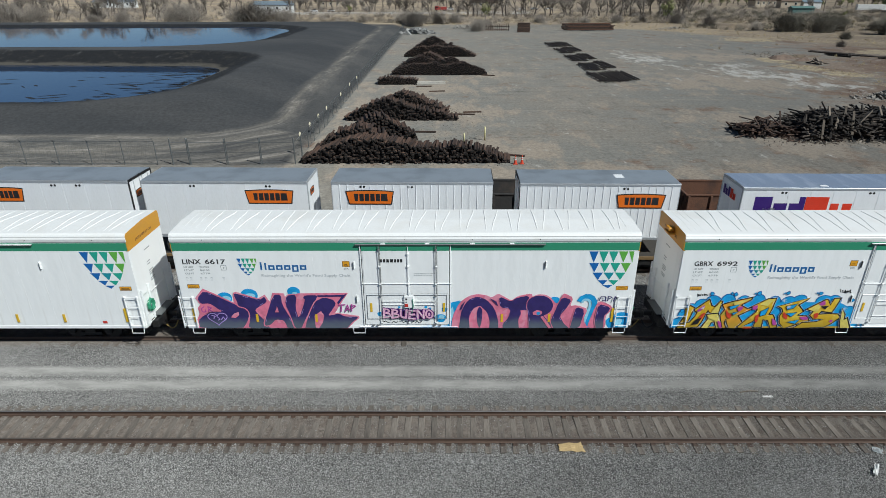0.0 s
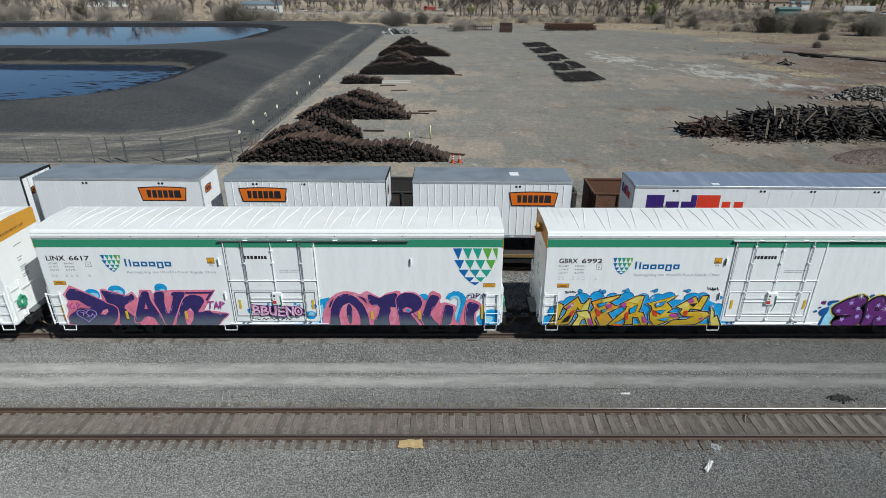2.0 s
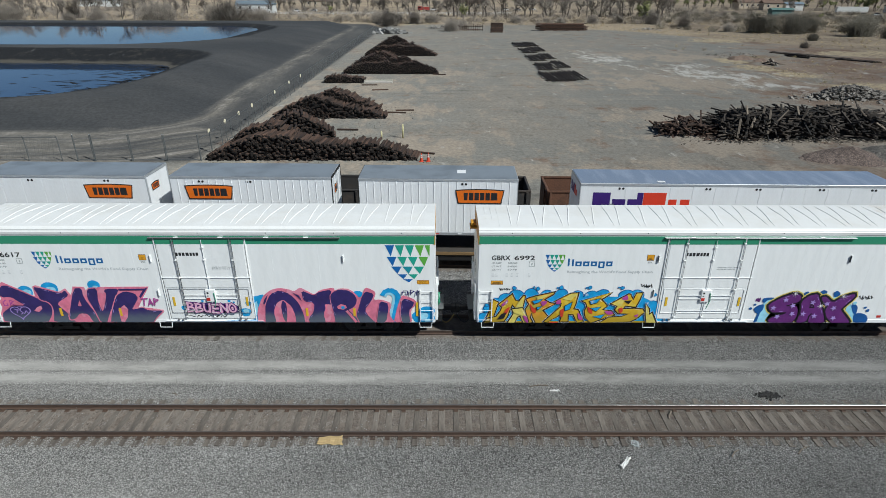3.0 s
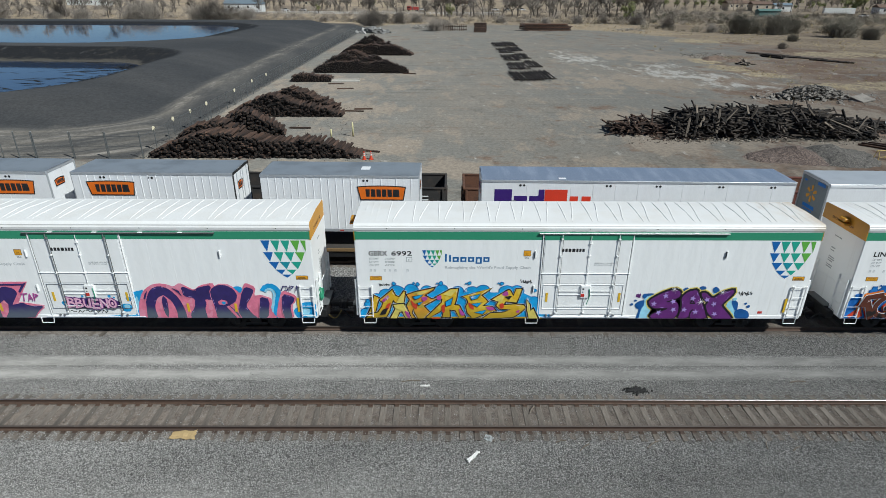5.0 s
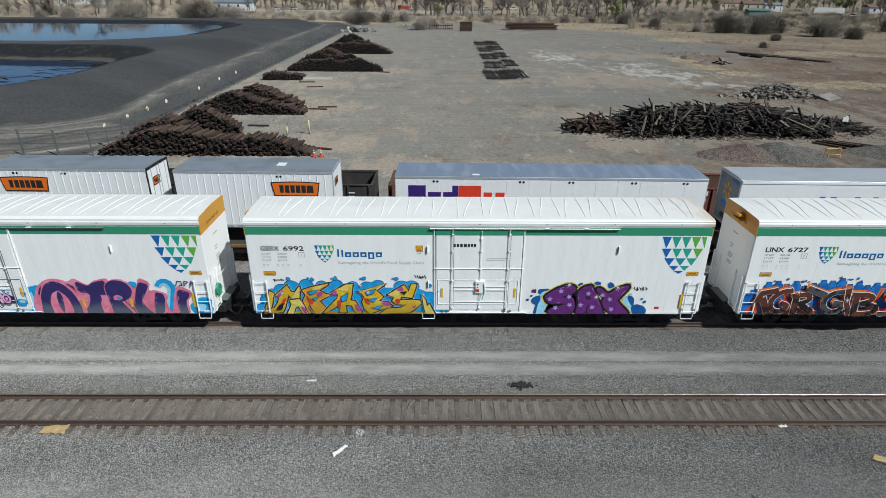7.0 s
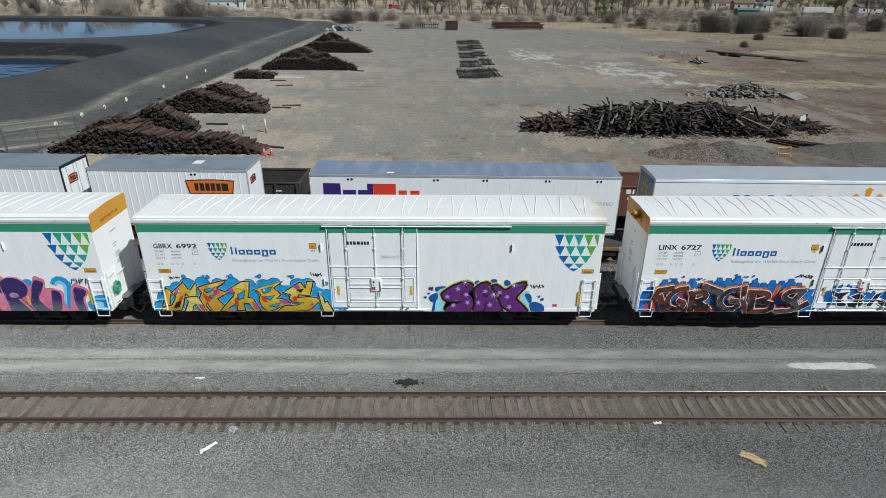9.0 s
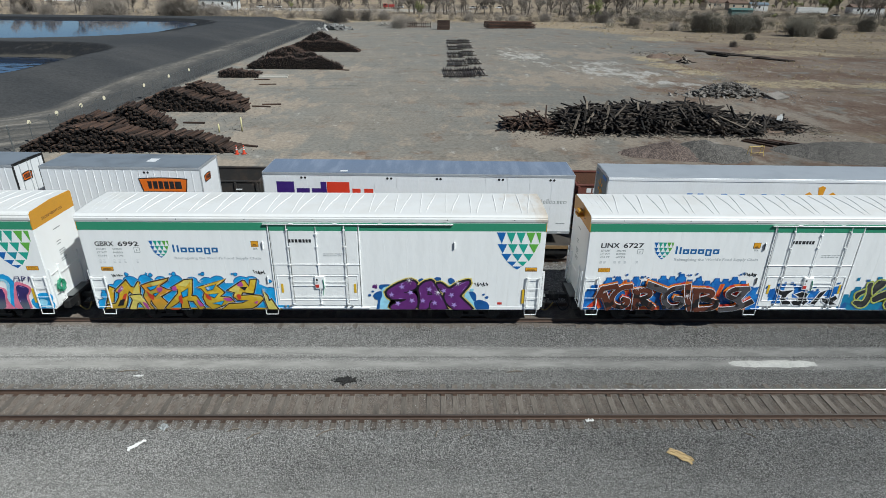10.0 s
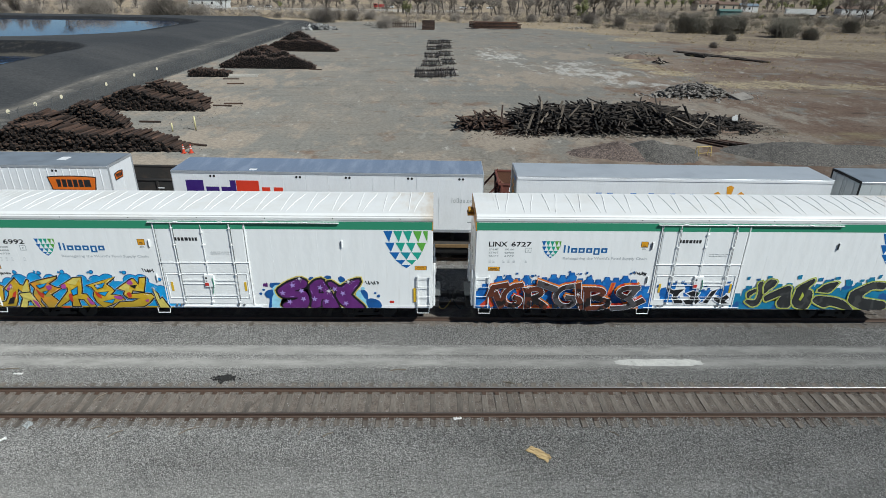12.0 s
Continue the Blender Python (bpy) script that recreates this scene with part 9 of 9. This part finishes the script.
for x, y, l, turn, mat, lab in ((254, 338, 16, -12, WALL_WHITE, "parked white semi trailer in the field"), (-106, 425, 12, 5, WALL_WHITE, "parked pale camper trailer")):
    v = thing("parked_trailer", pose(x, y, ground_z(x, y), 0, 0, turn), lab, "trailer")
    part("box", Geo().cbox(-l / 2, l / 2, -1.3, 1.3, 1.1, 4.0, 0.05), mat, v)
    for xx in (l / 2 - 1.5, l / 2 - 2.7, -l / 2 + 1.5):
        part("wheel", Geo().disc_y(xx, -1.3, 0.5, 0.5, 0.3, 14), RUBBER, v)


def parked_car(x, y, turn, paint, label, tall=False):
    c = thing("pickup" if tall else "car", pose(x, y, ground_z(x, y), 0, 0, turn), label, "car", "vehicles parked by the houses")
    h = 1.0 if not tall else 1.2
    part("body", Geo().cbox(-2.3, 2.3, -0.9, 0.9, 0.35, h, 0.12), paint, c)
    part("cabin", Geo().add([(-1.1, -0.8, h), (1.3, -0.8, h), (0.8, -0.7, h + 0.6), (-0.8, -0.7, h + 0.6), (-1.1, 0.8, h), (1.3, 0.8, h), (0.8, 0.7, h + 0.6), (-0.8, 0.7, h + 0.6)],
                            [(0, 1, 2, 3), (5, 4, 7, 6), (4, 0, 3, 7), (1, 5, 6, 2), (3, 2, 6, 7)]), GLASS_DARK, c)
    for xx in (-1.4, 1.4):
        for yy in (-0.95, 0.75):
            part("wheel", Geo().disc_y(xx, yy, 0.35, 0.35, 0.2, 14), RUBBER, c)


CAR_WHITE = surface("white_car_body", (0.7, 0.7, 0.7), 0.3, grain=0.03, bump=0.0)
CAR_GREY = surface("grey_car_body", (0.18, 0.19, 0.2), 0.3, grain=0.03, bump=0.0)
for x, y, a, mat, lab, tall in ((-68, 362, 5, CAR_WHITE, "white pickup parked by the houses", True), (-58, 364, -8, CAR_WHITE, "white car parked beside a pickup", False), (15, 385, 0, CAR_WHITE, "white pickup parked under trees", True),
                                (62, 390, 4, CAR_WHITE, "white car parked among trees", False), (70, 392, -3, CAR_GREY, "dark car parked among trees", False), (80, 395, 0, CAR_WHITE, "white car parked in a row", False),
                                (258, 322, -10, CAR_WHITE, "white van parked by a trailer", True), (275, 318, -6, CAR_GREY, "dark pickup by the trees", True), (-118, 408, 0, CAR_WHITE, "white car near a shed", False)):
    parked_car(x, y, a, mat, lab, tall)
rt = thing("red_truck", pose(9, 372, ground_z(9, 372), 0, 0, 3), "old red truck parked behind a white rail fence", "truck")
part("cab", Geo().cbox(-3.6, -1.2, -1.1, 1.1, 0.8, 3.0, 0.1), BARN_RED, rt)
part("bed", Geo().cbox(-1.1, 3.6, -1.15, 1.15, 0.9, 2.6, 0.06), BARN_RED, rt)
part("windscreen", Geo().cbox(-3.2, -1.6, -1.13, -1.08, 2.0, 2.7, 0.02), GLASS_DARK, rt)
for xx in (-2.6, 1.6, 2.7):
    part("wheel", Geo().disc_y(xx, -1.2, 0.5, 0.5, 0.3, 14), RUBBER, rt)
wf = thing("rail_fence", pose(-97, 326, 0), "white wooden rail fence along the field", "fence")
wz = ground_z(-20, 318)
for k in range(66):
    part("post", Geo().cbox(k * 2.4 - 0.07, k * 2.4 + 0.07, -0.07, 0.07, wz - 0.2, wz + 1.5, 0.01), WALL_WHITE, wf)
for z in (0.5, 0.95, 1.4):
    part("rail", Geo().cbox(0, 156.0, -0.1, -0.06, wz + z - 0.07, wz + z + 0.07, 0.01), WALL_WHITE, wf)
up = thing("utility_pole", pose(219, 325, ground_z(219, 325)), "tall brown wooden utility pole", "utility pole")
part("pole", Geo().tube([(0, 0, -0.3), (0, 0, 11)], [0.18, 0.12], 8), BARK, up)
part("cross_arm", Geo().cbox(-1.2, 1.2, -0.06, 0.06, 10.2, 10.35, 0.01), BARK, up)

# ---- litter on the ballast ----
CARD = surface("brown_cardboard", (0.46, 0.33, 0.16), 0.9, stain=(0.36, 0.25, 0.12), grain=0.08)
PAPER = surface("white_paper_litter", (0.72, 0.71, 0.69), 0.8, grain=0.06)


def crumpled(name, x, y, z, l, w, turn, material, label, cat, seed, lift=0.03):
    rng = random.Random(seed)
    g, n = Geo(), 7
    for j in range(n):
        for i in range(n):
            e = 0.12 if i in (0, n - 1) or j in (0, n - 1) else 0.03
            g.v.append((l * (i / (n - 1) - 0.5 + rng.uniform(-e, e) * 0.4), w * (j / (n - 1) - 0.5 + rng.uniform(-e, e)), 0.02 + lift * rng.random()))
    g.f = [(j * n + i, j * n + i + 1, (j + 1) * n + i + 1, (j + 1) * n + i) for j in range(n - 1) for i in range(n - 1)]
    ob = single(name, g, material, label, cat, pose(x, y, z, 0, 0, turn))
    mod = ob.modifiers.new("thick", "SOLIDIFY")
    mod.thickness = 0.008
    return ob


crumpled("cardboard_sheet", 16.45, -0.3, -0.17, 0.9, 0.42, 2, CARD, "flattened torn brown cardboard against the rail", "cardboard", 1)
crumpled("plastic_litter", 26.99, -1.27, -0.3, 0.62, 0.15, 52, PAPER, "crumpled white plastic litter on ballast", "litter", 2, 0.08)
crumpled("paper_scrap", 27.6, -0.42, -0.24, 0.25, 0.35, 60, GREY_PAINT, "torn grey scrap of sheet on ballast", "litter", 3, 0.06)
crumpled("board_scrap", 46.1, -1.8, -0.3, 0.85, 0.32, -42, CARD, "split brown board lying on ballast", "board", 4)
crumpled("paper_scrap", 25.2, 2.72, -0.3, 0.4, 0.1, 0, PAPER, "white scrap beside the track", "litter", 5)
crumpled("paper_scrap", 43.3, -0.1, -0.2, 0.3, 0.16, 10, PAPER, "pale scrap beside the rail", "litter", 6)
OIL = surface("oily_ballast", (0.018, 0.017, 0.016), 0.7, grain=0.3)
STICK = surface("grey_stick", (0.2, 0.165, 0.13), 0.9, grain=0.2)
rng = random.Random(191)
for x, y, l, a in ((29.4, 1.1, 0.5, 60), (31.0, -0.9, 0.5, 40), (9.6, 2.4, 0.3, -30), (33.5, -0.75, 0.6, 35), (40.9, 3.0, 0.7, 5), (24.6, 3.05, 0.8, 5), (45.5, 2.0, 0.5, -20), (37.6, -0.8, 0.35, 70), (38.6, -0.95, 0.4, 30), (30.2, -0.62, 0.4, 15), (49.0, -0.9, 0.35, -40)):
    single("stick", Geo().tube([(-l / 2, 0, 0.02), (0, 0.03, 0.05), (l / 2, 0, 0.03)], 0.022, 6), STICK, "broken grey stick lying on ballast", "stick", pose(x, y, ground_z(x, y) + 0.02, 0, 0, a), "sticks on the ballast")
clod = Geo()
for _ in range(170):
    u, v = rng.gauss(0, 0.2), rng.gauss(0, 0.085)
    s = rng.uniform(0.02, 0.045)
    clod.cbox(-s, s, -s, s, -s, s, s * 0.4, pose(u, v, 0.02, rng.uniform(0, 90), rng.uniform(0, 90), rng.uniform(0, 90)))
single("dark_spill", clod, OIL, "dark spill of black grit beside the track", "spill", pose(33.85, 2.3, ground_z(33.85, 2.3) + 0.02), kind="stuff")
LIME = surface("pale_fines", (0.50, 0.49, 0.46), 0.9, stain=(0.36, 0.35, 0.33), amount=0.6, big=2.0, grain=0.12)
patch, rng = Geo(), random.Random(192)
ring = []
for k in range(64):
    a = 2 * math.pi * k / 64
    c, d = math.cos(a), math.sin(a)
    ring.append((1.9 * math.copysign(abs(c) ** 0.55, c) + rng.uniform(-0.12, 0.12), 0.26 * math.copysign(abs(d) ** 0.7, d) * rng.uniform(0.8, 1.12), 0.012))
patch.add([(0, 0, 0.03), *ring], [(0, 1 + k, 1 + (k + 1) % 64) for k in range(64)])
single("pale_patch", patch, LIME, "pale patch of spilled fines on the service road", "patch", pose(52.3, 3.62, -0.332))

# ---- loose ballast stones ----
STONE = surface("ballast_stone", (0.285, 0.277, 0.264), 0.95, stain=(0.19, 0.184, 0.176), amount=0.5, big=0.8, small=40.0, grain=0.1, bump=0.0, per_piece=0.5)


def stones(area, per_m2, size, seed, keep):
    r = np.random.default_rng(seed)
    x0, x1, y0, y1 = area
    n = int((x1 - x0) * (y1 - y0) * per_m2)
    cx, cy = r.uniform(x0, x1, n), r.uniform(y0, y1, n)
    ok = keep(cx, cy, r.random(n))
    cx, cy = cx[ok], cy[ok]
    n = len(cx)
    base = np.array([(1, 0, 0), (-1, 0, 0), (0, 1, 0), (0, -1, 0), (0, 0, 1), (0, 0, -0.6)], float)
    tri = np.array([(0, 2, 4), (2, 1, 4), (1, 3, 4), (3, 0, 4), (2, 0, 5), (1, 2, 5), (3, 1, 5), (0, 3, 5)])
    s = r.uniform(size[0], size[1], (n, 1, 3)) * np.array([1.0, 0.85, 0.75])
    p = base[None] * s + r.normal(0, 0.18, (n, 6, 3)) * s
    a, b = r.uniform(0, 6.28, n), r.normal(0, 0.5, n)
    c, d = np.cos(b)[:, None], np.sin(b)[:, None]
    p[:, :, 1], p[:, :, 2] = p[:, :, 1] * c - p[:, :, 2] * d, p[:, :, 1] * d + p[:, :, 2] * c
    c, d = np.cos(a)[:, None], np.sin(a)[:, None]
    p[:, :, 0], p[:, :, 1] = p[:, :, 0] * c - p[:, :, 1] * d, p[:, :, 0] * d + p[:, :, 1] * c
    p[:, :, 0] += cx[:, None]
    p[:, :, 1] += cy[:, None]
    p[:, :, 2] += (height(cx, cy) + 0.012 + r.uniform(0, 0.02, n))[:, None]
    me = bpy.data.meshes.new("ballast_stones")
    me.vertices.add(n * 6)
    me.vertices.foreach_set("co", p.ravel())
    f = (tri[None] + (np.arange(n) * 6)[:, None, None]).reshape(-1)
    me.loops.add(len(f))
    me.loops.foreach_set("vertex_index", f)
    me.polygons.add(len(f) // 3)
    me.polygons.foreach_set("loop_start", np.arange(0, len(f), 3))
    me.update(calc_edges=True)
    me.materials.append(STONE)
    return me


def off_ties(x, y, u, start, centre):
    """Few stones lie on a tie."""
    along = (x - start + PITCH / 2) % PITCH - PITCH / 2
    return (np.abs(along) > 0.125) | (np.abs(y - centre) > 1.28) | (u < 0.12)


def on_bed(x, y, u):
    lanes = (np.abs(y - 4.55) < 0.38) | (np.abs(y - 3.62) < 0.44)
    between = (np.abs(y - NEAR_TRACK) < 0.72)
    fine = smooth01(-y + 0.5 * wobble(x, y, 0.35, 6.0), 1.8, 3.4) * 0.45
    return ~(lanes & (u > 0.012)) & ~(between & (u > 0.02)) & (u > fine) & off_ties(x, y, u, -14, NEAR_TRACK) & off_ties(x, y, u, -12, CAR_TRACK)


tagged(new("ballast_stones", stones((-8, 62, -4.4, 6.5), 290, (0.016, 0.035), 201, on_bed)), "loose grey crushed ballast stones", "ballast", kind="stuff")
CRIB_STONE = surface("grimy_crib_stone", (0.17, 0.142, 0.118), 0.95, grain=0.15, bump=0.0, per_piece=0.4)
crib = stones((-8, 62, 0.1, 1.42), 130, (0.012, 0.024), 203, lambda x, y, u: off_ties(x, y, u + 0.06, -14, NEAR_TRACK))
crib.materials.clear()
crib.materials.append(CRIB_STONE)
tagged(new("ballast_stones", crib), "grimy brown stones between the rails", "ballast", kind="stuff")
tagged(new("ballast_stones", stones((-10, 64, 9.0, 13.6), 60, (0.03, 0.06), 202, on_bed)), "grey ballast stones behind the boxcars", "ballast", kind="stuff")


# ---- bits of dirt, bark and stone strewn over the yard ----
GRIT = surface("dark_grit", (0.085, 0.07, 0.058), 0.95, grain=0.2, bump=0.0, per_piece=0.7)


def anywhere(x, y, u):
    return u < 2


for area, per, size, sd in (((46, 82, 43.5, 57), 2.2, (0.03, 0.12), 213), ((-2, 21, 36.5, 39), 3.0, (0.02, 0.07), 214), ((8, 17, 46, 66), 1.6, (0.02, 0.08), 217), ((86, 98, 125, 138), 1.0, (0.06, 0.22), 218)):
    me = stones(area, per, size, sd, anywhere)
    me.materials.clear()
    me.materials.append(GRIT)
    tagged(new("yard_debris", me), "small dark bits of bark and stone on the dirt", "debris", kind="stuff")
for area, per, size, sd in (((46, 84, 43, 48), 0.8, (0.03, 0.1), 215), ((74, 96, 66, 78), 1.2, (0.04, 0.16), 216)):
    me = stones(area, per, size, sd, anywhere)
    me.materials.clear()
    me.materials.append(STONE_PALE)
    tagged(new("yard_debris", me), "small pale stones on the dirt", "debris", kind="stuff")
